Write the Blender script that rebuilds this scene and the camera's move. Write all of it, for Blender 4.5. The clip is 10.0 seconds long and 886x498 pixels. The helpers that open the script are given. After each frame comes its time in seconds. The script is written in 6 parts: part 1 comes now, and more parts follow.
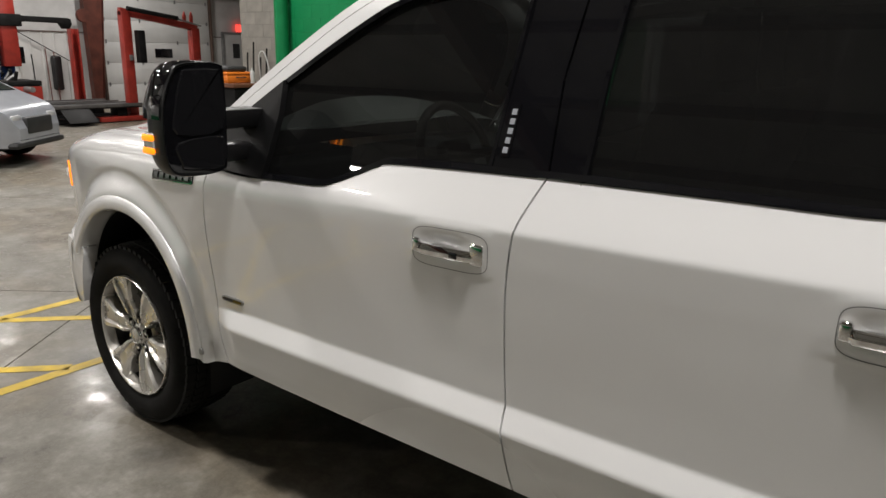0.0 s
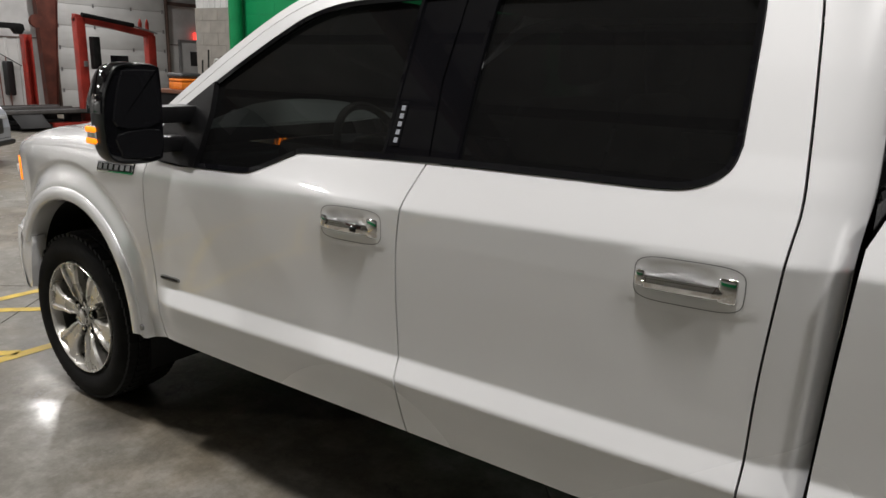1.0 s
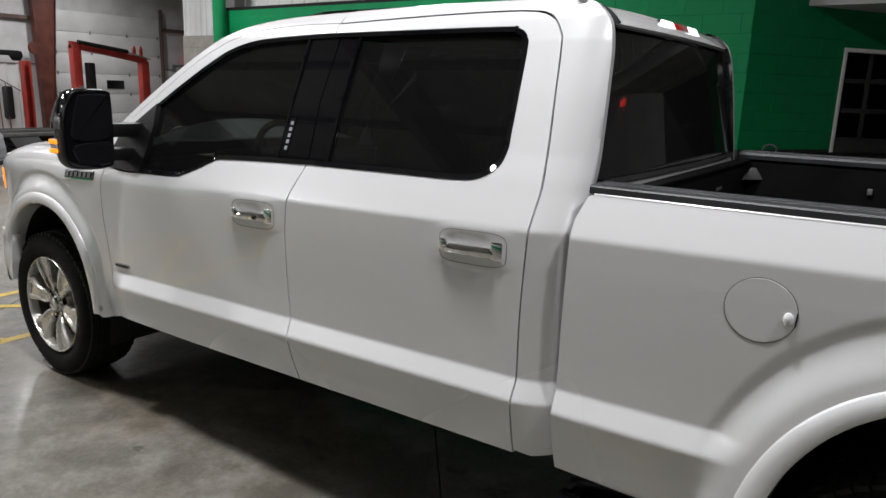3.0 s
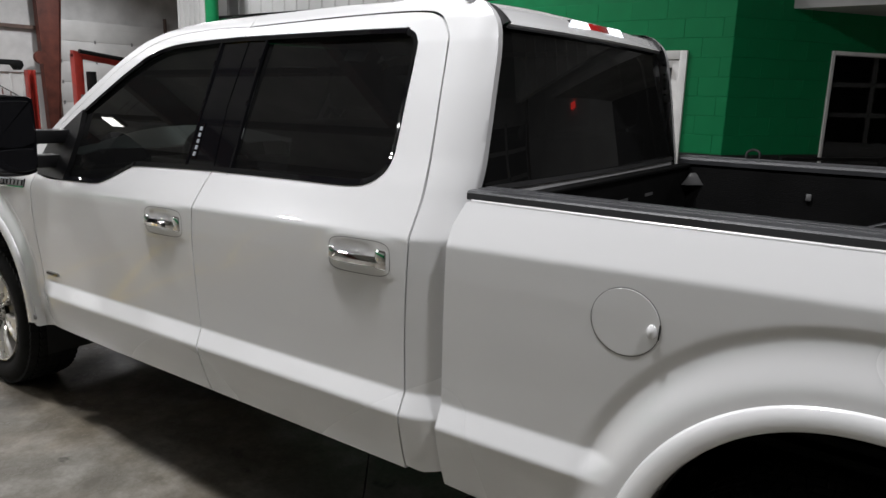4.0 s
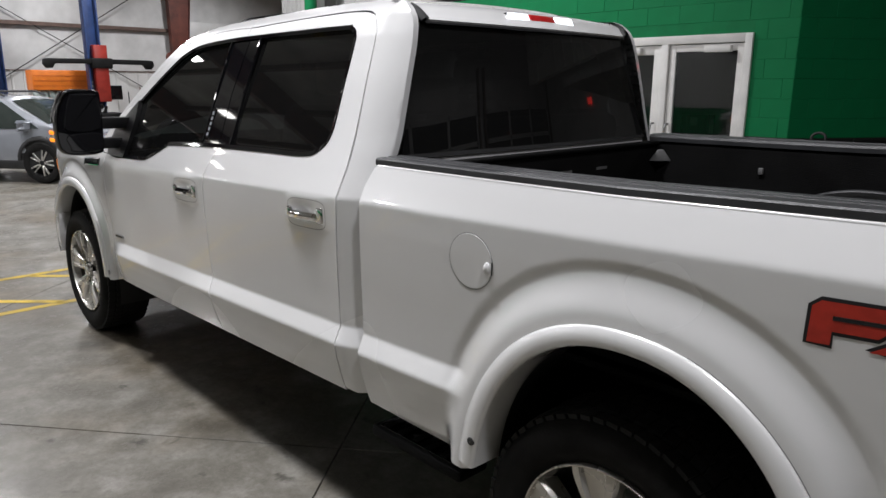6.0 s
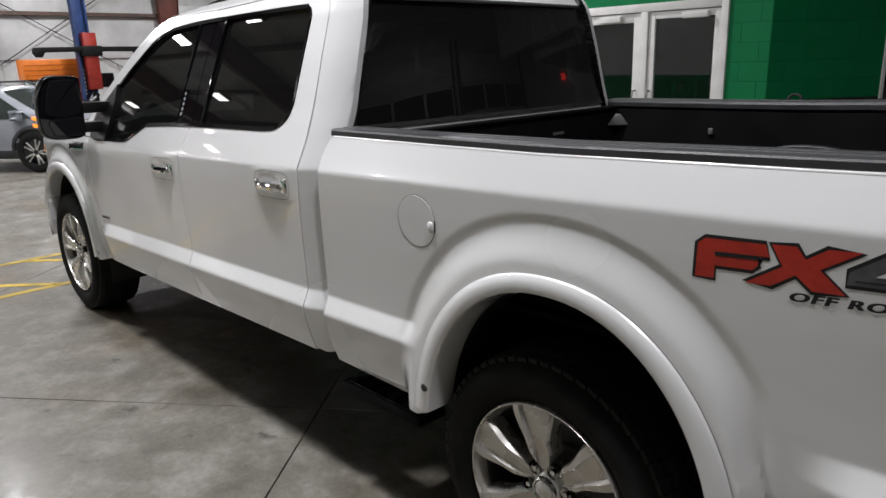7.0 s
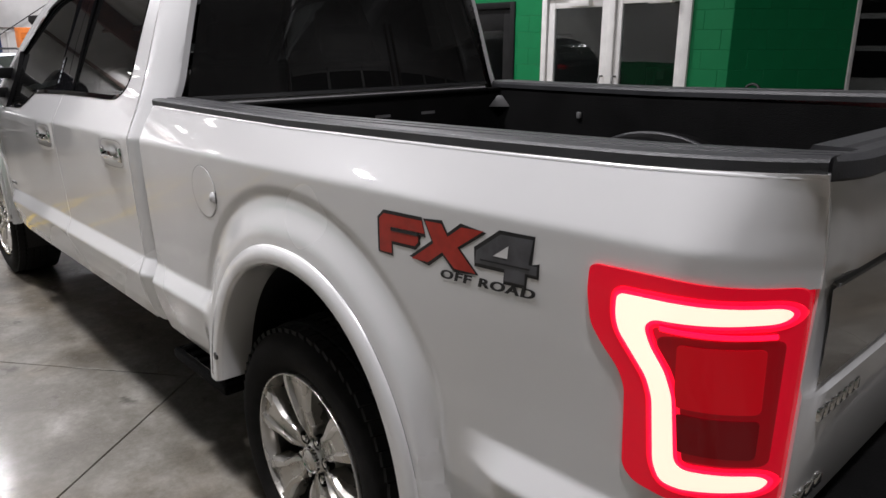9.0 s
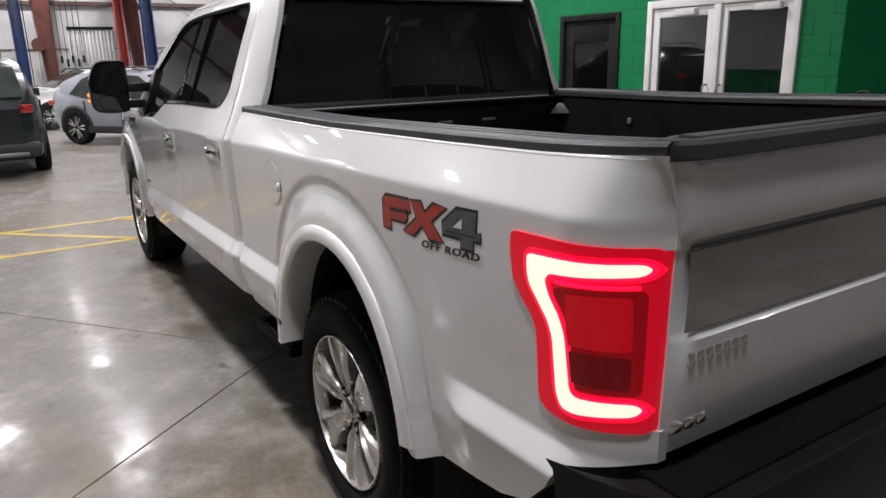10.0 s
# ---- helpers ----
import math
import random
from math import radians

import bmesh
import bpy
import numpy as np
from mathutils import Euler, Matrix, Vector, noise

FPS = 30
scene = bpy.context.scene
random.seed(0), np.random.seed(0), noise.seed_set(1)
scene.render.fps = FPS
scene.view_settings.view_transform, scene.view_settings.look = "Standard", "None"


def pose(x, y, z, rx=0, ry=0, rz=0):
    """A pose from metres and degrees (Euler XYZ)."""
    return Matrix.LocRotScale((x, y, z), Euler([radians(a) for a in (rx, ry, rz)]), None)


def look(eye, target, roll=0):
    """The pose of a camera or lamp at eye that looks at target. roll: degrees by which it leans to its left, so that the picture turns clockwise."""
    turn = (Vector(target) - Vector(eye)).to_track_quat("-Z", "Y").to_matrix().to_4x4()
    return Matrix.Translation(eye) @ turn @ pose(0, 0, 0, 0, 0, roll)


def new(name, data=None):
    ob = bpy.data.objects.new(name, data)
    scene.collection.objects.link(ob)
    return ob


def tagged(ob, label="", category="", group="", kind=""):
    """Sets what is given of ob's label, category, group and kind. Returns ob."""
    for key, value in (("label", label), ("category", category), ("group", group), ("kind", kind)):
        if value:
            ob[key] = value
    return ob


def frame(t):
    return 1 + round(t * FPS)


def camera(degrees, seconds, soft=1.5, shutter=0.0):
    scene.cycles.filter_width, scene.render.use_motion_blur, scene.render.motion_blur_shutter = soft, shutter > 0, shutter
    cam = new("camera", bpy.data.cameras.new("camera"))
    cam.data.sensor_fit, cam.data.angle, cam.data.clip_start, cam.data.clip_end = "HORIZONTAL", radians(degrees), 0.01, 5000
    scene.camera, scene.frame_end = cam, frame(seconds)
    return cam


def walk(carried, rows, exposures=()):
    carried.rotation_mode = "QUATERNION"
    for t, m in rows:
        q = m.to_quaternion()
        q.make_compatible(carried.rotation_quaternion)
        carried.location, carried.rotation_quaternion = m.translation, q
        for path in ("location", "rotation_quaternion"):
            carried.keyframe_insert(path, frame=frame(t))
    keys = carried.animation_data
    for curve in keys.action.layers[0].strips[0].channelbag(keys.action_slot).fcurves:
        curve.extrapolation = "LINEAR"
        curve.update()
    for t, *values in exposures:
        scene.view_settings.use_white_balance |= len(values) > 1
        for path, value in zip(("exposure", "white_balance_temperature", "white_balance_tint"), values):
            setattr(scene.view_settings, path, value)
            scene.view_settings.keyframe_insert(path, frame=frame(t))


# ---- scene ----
cam = camera(64.7, 10.0)
PATH = [
    (0, (2.787, -1.334, 1.615), (1.602, 0.184, 1.075), 1.3),
    (0.5, (2.891, -1.49, 1.616), (1.722, 0.039, 1.072), 1.6),
    (1, (3.143, -1.491, 1.604), (2.037, 0.096, 1.097), 2.1),
    (1.5, (3.357, -1.549, 1.618), (2.192, 0.005, 1.141), -0.2),
    (2, (3.437, -1.715, 1.618), (2.324, -0.119, 1.157), 0.1),
    (2.5, (3.609, -1.738, 1.616), (2.53, -0.12, 1.149), 0.3),
    (3, (3.85, -1.711, 1.625), (2.733, -0.114, 1.177), 1.8),
    (3.2, (3.911, -1.672, 1.619), (2.803, -0.071, 1.163), -0.1),
    (4.3, (4.224, -1.351, 1.63), (2.998, 0.174, 1.213), 3.9),
    (4.5, (4.316, -1.322, 1.638), (2.994, 0.118, 1.213), 4.3),
    (5, (4.516, -1.372, 1.625), (3.154, 0.029, 1.193), -0.4),
    (5.5, (4.687, -1.409, 1.631), (3.307, -0.038, 1.166), -0.6),
    (5.7, (4.761, -1.368, 1.625), (3.373, -0.002, 1.171), 0.0),
    (6.8, (5.042, -1.314, 1.593), (3.609, -0.01, 1.097), -0.5),
    (7, (5.087, -1.33, 1.597), (3.691, 0.004, 1.075), -1.8),
    (7.2, (5.153, -1.351, 1.607), (3.793, 0.018, 1.08), -1.6),
    (7.5, (5.254, -1.27, 1.602), (3.888, 0.096, 1.082), -0.8),
    (8, (5.442, -1.152, 1.588), (4.011, 0.141, 1.058), -1.7),
    (8.5, (5.464, -0.975, 1.56), (4.051, 0.335, 1.025), 0.9),
    (9, (5.586, -0.837, 1.57), (4.165, 0.45, 1.0), -0.1),
    (9.5, (5.835, -0.739, 1.589), (4.213, 0.295, 1.041), -0.2),
    (10, (6.025, -0.781, 1.571), (4.386, 0.233, 1.035), -1.2),
]
walk(cam, [(t, look(eye, target, roll)) for t, eye, target, roll in PATH], [(0.0, -0.03, 7000, 10), (1.0, -0.07, 6800, 10), (2.0, -0.03, 6500, 10), (3.0, 0.0, 6490, 10), (6.5, 0.0, 6480, 11), (7.2, 0.06, 6480, 11), (8.0, 0.14, 6500, 13), (9.0, 0.13, 6520, 14), (9.5, 0.21, 6530, 15), (10.0, 0.20, 6550, 16)])

# ---- world and lamps ----
world = bpy.data.worlds.new("night")
world.use_nodes = True
world.node_tree.nodes["Background"].inputs["Color"].default_value = (0.02, 0.022, 0.025, 1)
world.node_tree.nodes["Background"].inputs["Strength"].default_value = 0.2
scene.world = world
scene.view_settings.exposure = 0.0
CEIL = 6.0
LAMPS = [(-8.55, -2.45), (-10.15, -4.45), (-16.6, -4.95), (-5.4, -2.1), (-16.4, -6.7), (-13.1, -6.0), (-16.8, -8.3), (-6.8, -7.0), (-8.1, -1.6), (-15.5, 0.3), (-11, 0.3), (-6.5, 0.3), (-2.0, -0.8), (2.4, -0.62), (5.7, -0.8), (-15, 4.4), (-10.5, 4.4), (-6, 4.4), (-1.5, 4.4), (-14.5, 8.5), (9.5, 8.5)]
WATTS = 158


# ---- materials ----
def node_mat(name):
    m = bpy.data.materials.new(name)
    m.use_nodes = True
    nt = m.node_tree
    return m, nt, nt.nodes["Principled BSDF"]


def surf(name, col, rough=0.5, metal=0.0, var=0.12, scale=6.0, bump=0.0, bscale=80.0, coat=0.0, coat_rough=0.03, rvar=0.1, col2=None, rand=0.0, detail=6.0, spec=0.5):
    """Principled surface with stains at a large and grain at a small scale."""
    m, nt, b = node_mat(name)
    N, L = nt.nodes.new, nt.links.new
    tc = N("ShaderNodeTexCoord")
    n1, n2 = N("ShaderNodeTexNoise"), N("ShaderNodeTexNoise")
    n1.inputs["Scale"].default_value, n1.inputs["Detail"].default_value = scale, detail
    n2.inputs["Scale"].default_value, n2.inputs["Detail"].default_value = bscale, 4.0
    L(tc.outputs["Object"], n1.inputs["Vector"])
    L(tc.outputs["Object"], n2.inputs["Vector"])
    ramp = N("ShaderNodeValToRGB")
    c2 = col2 if col2 else tuple(max(0.0, c * (1 - 2 * var)) for c in col)
    ramp.color_ramp.elements[0].position, ramp.color_ramp.elements[0].color = 0.32, (*c2, 1)
    ramp.color_ramp.elements[1].position, ramp.color_ramp.elements[1].color = 0.66, (*col, 1)
    L(n1.outputs["Fac"], ramp.inputs["Fac"])
    out = ramp.outputs["Color"]
    if rand:
        oi, hs = N("ShaderNodeObjectInfo"), N("ShaderNodeHueSaturation")
        mr = N("ShaderNodeMapRange")
        mr.inputs["To Min"].default_value, mr.inputs["To Max"].default_value = 1 - rand, 1 + rand
        L(oi.outputs["Random"], mr.inputs["Value"])
        L(mr.outputs["Result"], hs.inputs["Value"])
        L(out, hs.inputs["Color"])
        out = hs.outputs["Color"]
    L(out, b.inputs["Base Color"])
    mr2 = N("ShaderNodeMapRange")
    mr2.inputs["To Min"].default_value, mr2.inputs["To Max"].default_value = max(0.02, rough - rvar), min(1, rough + rvar)
    L(n1.outputs["Fac"], mr2.inputs["Value"])
    L(mr2.outputs["Result"], b.inputs["Roughness"])
    b.inputs["Metallic"].default_value = metal
    b.inputs["Specular IOR Level"].default_value = spec
    b.inputs["Coat IOR"].default_value = 1.66
    b.inputs["Coat Weight"].default_value, b.inputs["Coat Roughness"].default_value = coat, coat_rough
    if bump:
        bp = N("ShaderNodeBump")
        bp.inputs["Strength"].default_value, bp.inputs["Distance"].default_value = bump, 0.004
        L(n2.outputs["Fac"], bp.inputs["Height"])
        L(bp.outputs["Normal"], b.inputs["Normal"])
    return m


def glow(name, col, strength, rough=0.3):
    m, nt, b = node_mat(name)
    b.inputs["Base Color"].default_value = (*[min(1, c) for c in col], 1)
    b.inputs["Emission Color"].default_value = (*col, 1)
    b.inputs["Emission Strength"].default_value = strength
    b.inputs["Roughness"].default_value = rough
    return m


def tinted(name, col, ior=1.5, rough=0.0, veil=0.0):
    """Tinted pane: light passes darkened, the surface mirrors by Fresnel, with an even pale veil mixed in to lift dark
    glass.
    """
    m, nt, b = node_mat(name)
    N, L = nt.nodes.new, nt.links.new
    tr, gl, mix, fr = N("ShaderNodeBsdfTransparent"), N("ShaderNodeBsdfGlossy"), N("ShaderNodeMixShader"), N("ShaderNodeFresnel")
    tr.inputs["Color"].default_value = (*col, 1)
    gl.inputs["Roughness"].default_value = rough
    fr.inputs["IOR"].default_value = ior
    L(fr.outputs["Fac"], mix.inputs["Fac"])
    film, df = N("ShaderNodeMixShader"), N("ShaderNodeBsdfDiffuse")
    # grey diffuse share: haze put into the pane to brighten its blacks
    df.inputs["Color"].default_value = (0.6, 0.6, 0.6, 1)
    film.inputs["Fac"].default_value = veil
    L(tr.outputs["BSDF"], film.inputs[1])
    L(df.outputs["BSDF"], film.inputs[2])
    L(film.outputs["Shader"], mix.inputs[1])
    L(gl.outputs["BSDF"], mix.inputs[2])
    L(mix.outputs["Shader"], nt.nodes["Material Output"].inputs["Surface"])
    return m


def concrete_mat():
    """Sealed concrete: clouded grey and tan, dark drips, fine grain, under a glossy worn sealer."""
    m, nt, b = node_mat("polished_concrete")
    N, L = nt.nodes.new, nt.links.new
    geo = N("ShaderNodeNewGeometry")

    def cloud(scale, detail, rough=0.6, dist=0.0):
        n = N("ShaderNodeTexNoise")
        n.inputs["Scale"].default_value, n.inputs["Detail"].default_value = scale, detail
        n.inputs["Roughness"].default_value, n.inputs["Distortion"].default_value = rough, dist
        L(geo.outputs["Position"], n.inputs["Vector"])
        return n.outputs["Fac"]

    def ramp(fac, *stops):
        r = N("ShaderNodeValToRGB")
        e = r.color_ramp.elements
        for k, (p, c) in enumerate(stops):
            q = e[k] if k < 2 else e.new(p)
            q.position, q.color = p, (*c, 1)
        L(fac, r.inputs["Fac"])
        return r.outputs["Color"]

    def times(a, c, f=1.0):
        x = N("ShaderNodeMix")
        x.data_type, x.blend_type = "RGBA", "MULTIPLY"
        x.inputs["Factor"].default_value = f
        L(a, x.inputs["A"])
        L(c, x.inputs["B"])
        return x.outputs["Result"]

    mid = cloud(3.4, 12, 0.68)
    tone = ramp(mid, (0.36, (0.108, 0.099, 0.080)), (0.63, (0.262, 0.252, 0.226)), (0.49, (0.172, 0.162, 0.138)))
    tan = ramp(cloud(0.62, 8, 0.62), (0.38, (0.74, 0.63, 0.49)), (0.55, (1, 1, 1)))
    grain = ramp(cloud(38, 6, 0.7), (0.30, (0.80, 0.79, 0.77)), (0.62, (1, 1, 1)))
    drip = ramp(cloud(4.2, 10, 0.55, 0.3), (0.30, (0.34, 0.33, 0.31)), (0.365, (1, 1, 1)))
    L(times(times(times(tone, tan, 0.85), grain), drip, 0.85), b.inputs["Base Color"])
    b.inputs["Roughness"].default_value = 0.55
    b.inputs["Specular IOR Level"].default_value = 0.35
    wear = N("ShaderNodeMapRange")
    wear.inputs["From Min"].default_value, wear.inputs["From Max"].default_value = 0.35, 0.65
    wear.inputs["To Min"].default_value, wear.inputs["To Max"].default_value = 0.34, 0.06
    L(mid, wear.inputs["Value"])
    L(wear.outputs["Result"], b.inputs["Coat Roughness"])
    b.inputs["Coat Weight"].default_value, b.inputs["Coat IOR"].default_value = 0.38, 1.45
    bp = N("ShaderNodeBump")
    bp.inputs["Strength"].default_value, bp.inputs["Distance"].default_value = 0.12, 0.002
    L(cloud(14.0, 6, 0.65), bp.inputs["Height"])
    L(bp.outputs["Normal"], b.inputs["Normal"])
    L(bp.outputs["Normal"], b.inputs["Coat Normal"])
    return m


PAINT = surf("pearl_white_paint", (0.83, 0.83, 0.83), 0.27, 0.12, 0.008, 1.1, coat=1.0, coat_rough=0.022, rvar=0.012, detail=0.0)
BLACK_GLOSS = surf("black_gloss_trim", (0.005, 0.005, 0.006), 0.035, rvar=0.01)
BLACK_PLASTIC = surf("black_grained_plastic", (0.026, 0.026, 0.027), 0.5, var=0.2, bump=0.25, bscale=500)
MIRROR_PLASTIC = surf("satin_black_plastic", (0.006, 0.006, 0.0065), 0.33, var=0.2, bump=0.08, bscale=600, spec=0.3)
RAIL_PLASTIC = surf("grey_black_rail_plastic", (0.040, 0.041, 0.044), 0.45, var=0.2, bump=0.2, bscale=400)
BEDLINER = surf("black_spray_bedliner", (0.006, 0.006, 0.006), 0.8, var=0.3, bump=0.8, bscale=260, spec=0.12)
RUBBER = surf("tyre_rubber", (0.016, 0.0155, 0.015), 0.8, var=0.3, scale=12, bump=0.4, bscale=200, spec=0.15)
ALU = surf("machined_aluminium", (0.66, 0.64, 0.60), 0.27, 0.65, 0.06, 8, rvar=0.05, coat=0.7)
ALU_DARK = surf("painted_grey_rim", (0.045, 0.044, 0.042), 0.4, 0.4, 0.2)
CHROME = surf("chrome", (0.86, 0.86, 0.86), 0.05, 1.0, 0.02, rvar=0.02)
RAIL_EDGE = surf("brushed_grey_edge", (0.15, 0.145, 0.14), 0.45, 0.4, 0.15, 8)
STEEL_DARK = surf("dark_underbody_steel", (0.02, 0.019, 0.018), 0.6, 0.4, 0.3)
SEAM = surf("dark_gap", (0.01, 0.01, 0.01), 0.8)
FINE_GAP = surf("shaded_panel_gap", (0.20, 0.20, 0.197), 0.8)
PAINT.node_tree.nodes["Principled BSDF"].inputs["Coat IOR"].default_value = 1.68
GLASS_FRONT = tinted("lightly_tinted_glass", (0.15, 0.167, 0.160), 1.52, veil=0.008)
GLASS_DARK = tinted("privacy_glass", (0.05, 0.052, 0.052), 1.54, veil=0.009)
GLASS_REAR = tinted("rear_privacy_glass", (0.05, 0.052, 0.052), 1.56, veil=0.018)
GLASS_CLEAR = tinted("clear_glass", (0.75, 0.78, 0.77), 1.5, veil=0.004)
MIRROR_GLASS = surf("dimmed_mirror_glass", (0.008, 0.008, 0.009), 0.03, 0.0, 0.01, rvar=0.01)
LEATHER = surf("dark_leather", (0.03, 0.027, 0.024), 0.5, var=0.2, bump=0.3, bscale=300)
DASH = surf("dark_dashboard_vinyl", (0.025, 0.025, 0.026), 0.55, var=0.2, bump=0.3, bscale=300)
AMBER = glow("amber_lamp", (1.0, 0.27, 0.01), 1.3)
RED_LENS = surf("red_lens", (0.36, 0.006, 0.012), 0.12, coat=1.0, rvar=0.03)
LIT_LENS = glow("glowing_red_lens", (0.50, 0.002, 0.014), 0.62, 0.1)
MID_LENS = glow("half_lit_red_lens", (0.45, 0.002, 0.008), 0.45, 0.06)
INNER_LENS = glow("inner_red_lens", (0.30, 0.001, 0.006), 0.34, 0.06)
DIM_LENS = glow("dim_red_lens", (0.16, 0.001, 0.004), 0.24, 0.06)
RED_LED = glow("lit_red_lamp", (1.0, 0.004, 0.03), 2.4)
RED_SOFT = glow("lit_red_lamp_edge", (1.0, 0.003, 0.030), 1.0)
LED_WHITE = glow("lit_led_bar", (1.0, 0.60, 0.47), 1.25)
BRAKE_RED = surf("brake_red", (0.55, 0.02, 0.02), 0.2, coat=1.0)
CLEAR_LENS = surf("clear_lens", (0.75, 0.76, 0.78), 0.12, 0.3, coat=1.0)
DECAL_RED = surf("red_decal", (0.50, 0.035, 0.02), 0.35, var=0.12, scale=40)
DECAL_BLACK = surf("black_decal", (0.012, 0.012, 0.014), 0.4)
DECAL_GREY = surf("grey_decal", (0.11, 0.11, 0.12), 0.35, var=0.2, scale=30)
CONCRETE = concrete_mat()
JOINT = surf("joint_filler", (0.05, 0.045, 0.04), 0.8, var=0.3)
YELLOW = surf("worn_yellow_floor_paint", (0.62, 0.42, 0.02), 0.4, var=0.22, scale=9, bump=0.1, bscale=120)
GREEN = surf("green_block_paint", (0.001, 0.205, 0.068), 0.5, var=0.08, scale=2.5, bump=0.3, bscale=140, rand=0.03, spec=0.22)
GREEN_TRIM = surf("green_trim_paint", (0.001, 0.190, 0.063), 0.45, var=0.1, spec=0.25)
BASE_BLACK = surf("black_block_paint", (0.015, 0.015, 0.016), 0.5, var=0.2, bump=0.3, bscale=140)
BLOCK_GREY = surf("bare_grey_block", (0.23, 0.215, 0.19), 0.85, var=0.12, scale=5, bump=0.6, bscale=160, rand=0.06)
MORTAR = surf("grey_mortar", (0.19, 0.18, 0.16), 0.9, var=0.15)
WHITE_PANEL = surf("white_metal_panel", (0.58, 0.58, 0.565), 0.45, var=0.10, scale=1.2, bump=0.04, bscale=8)
GREY_PANEL = surf("grey_metal_panel", (0.50, 0.50, 0.49), 0.45, var=0.12, scale=1.5)
INSULATION = surf("white_insulation_facing", (0.55, 0.55, 0.54), 0.5, var=0.14, scale=1.6, bump=0.5, bscale=3.0)
CEILING = surf("white_roof_insulation", (0.5, 0.5, 0.49), 0.7, var=0.2, scale=1.0)
WHITE_FRAME = surf("white_frame_paint", (0.80, 0.79, 0.77), 0.4, var=0.06)
STEEL_RED = surf("red_oxide_steel", (0.12, 0.032, 0.02), 0.55, var=0.25, scale=4)
LIFT_RED = surf("red_lift_paint", (0.34, 0.032, 0.022), 0.4, var=0.2, scale=5)
LIFT_BLUE = surf("dark_blue_lift_paint", (0.02, 0.05, 0.16), 0.4, var=0.2, scale=5)
ORANGE = surf("orange_enamel", (0.78, 0.20, 0.02), 0.4, var=0.1)
GIRT = surf("dark_girt_steel", (0.11, 0.07, 0.055), 0.6, var=0.2)
BLACK_STEEL = surf("black_steel", (0.012, 0.012, 0.012), 0.6, var=0.3, spec=0.16)
GREY_STEEL = surf("grey_steel", (0.30, 0.30, 0.30), 0.4, 0.6, var=0.15)
EXIT_RED = glow("lit_red_sign", (1.0, 0.05, 0.04), 2.2)
LAMP_WHITE = glow("lamp_diffuser", (1.0, 0.96, 0.90), 9.0)
WOOD = surf("worn_wood", (0.25, 0.15, 0.07), 0.6, var=0.2, scale=6)


# ---- mesh helpers ----
def finish(bm, angle=38):
    bmesh.ops.recalc_face_normals(bm, faces=bm.faces)
    me = bpy.data.meshes.new("m")
    bm.to_mesh(me)
    bm.free()
    me.polygons.foreach_set("use_smooth", [True] * len(me.polygons))
    me.set_sharp_from_angle(angle=radians(angle))
    return me


def thing(name, label, category, loc=(0, 0, 0), rz=0, group="", kind=""):
    ob = new(name)
    ob.empty_display_size = 0.1
    ob.matrix_basis = pose(*loc, 0, 0, rz)
    return tagged(ob, label, category, group, kind)


def part(name, bm, mat, parent=None, label="", angle=38, world_space=True):
    """One mesh object. Under an Empty its mesh is in world space, or in the Empty's own space."""
    me = bm if isinstance(bm, bpy.types.Mesh) else finish(bm, angle)
    ob = new(name, me)
    if mat and not me.materials:
        me.materials.append(mat)
    if parent:
        ob.parent = parent
        if parent.data is None and world_space:
            ob.matrix_parent_inverse = parent.matrix_basis.inverted()
    return tagged(ob, label)


def solid(name, bm, mat, label, category, kind="", group="", angle=38):
    return tagged(part(name, bm, mat, None, "", angle), label, category, group, kind)


def bevel(bm, w, seg=2):
    if w > 0:
        bmesh.ops.bevel(bm, geom=list(bm.edges), offset=w, segments=seg, profile=0.5, affect="EDGES", clamp_overlap=True)


def box(x0, x1, y0, y1, z0, z1, w=0.0, seg=2, bm=None, m=None):
    b2 = bmesh.new()
    bmesh.ops.create_cube(b2, size=1)
    for v in b2.verts:
        v.co = Vector((x0 + (v.co.x + 0.5) * (x1 - x0), y0 + (v.co.y + 0.5) * (y1 - y0), z0 + (v.co.z + 0.5) * (z1 - z0)))
    bevel(b2, w, seg)
    if m:
        b2.transform(m)
    return b2 if bm is None else merge(bm, b2)


def merge(bm, other):
    me = bpy.data.meshes.new("tmp")
    other.to_mesh(me)
    other.free()
    bm.from_mesh(me)
    bpy.data.meshes.remove(me)
    return bm


def lathe(profile, seg=48, axis="Y", closed=False):
    """Turns (radius, along) points about an axis."""
    bm = bmesh.new()
    rings = []
    for r, a in profile:
        ring = []
        for i in range(seg):
            t = 2 * math.pi * i / seg
            c, s = r * math.cos(t), r * math.sin(t)
            ring.append(bm.verts.new((c, a, s) if axis == "Y" else (c, s, a) if axis == "Z" else (a, c, s)))
        rings.append(ring)
    pairs = list(zip(rings, rings[1:])) + ([(rings[-1], rings[0])] if closed else [])
    for a, b in pairs:
        for i in range(seg):
            j = (i + 1) % seg
            bm.faces.new((a[i], a[j], b[j], b[i]))
    return bm


def rod(p, q, r, seg=12, r2=None):
    p, q = Vector(p), Vector(q)
    b2 = bmesh.new()
    d = q - p
    bmesh.ops.create_cone(b2, cap_ends=True, segments=seg, radius1=r, radius2=r if r2 is None else r2, depth=d.length)
    b2.transform(Matrix.Translation((p + q) / 2) @ d.to_track_quat("Z", "Y").to_matrix().to_4x4())
    return b2


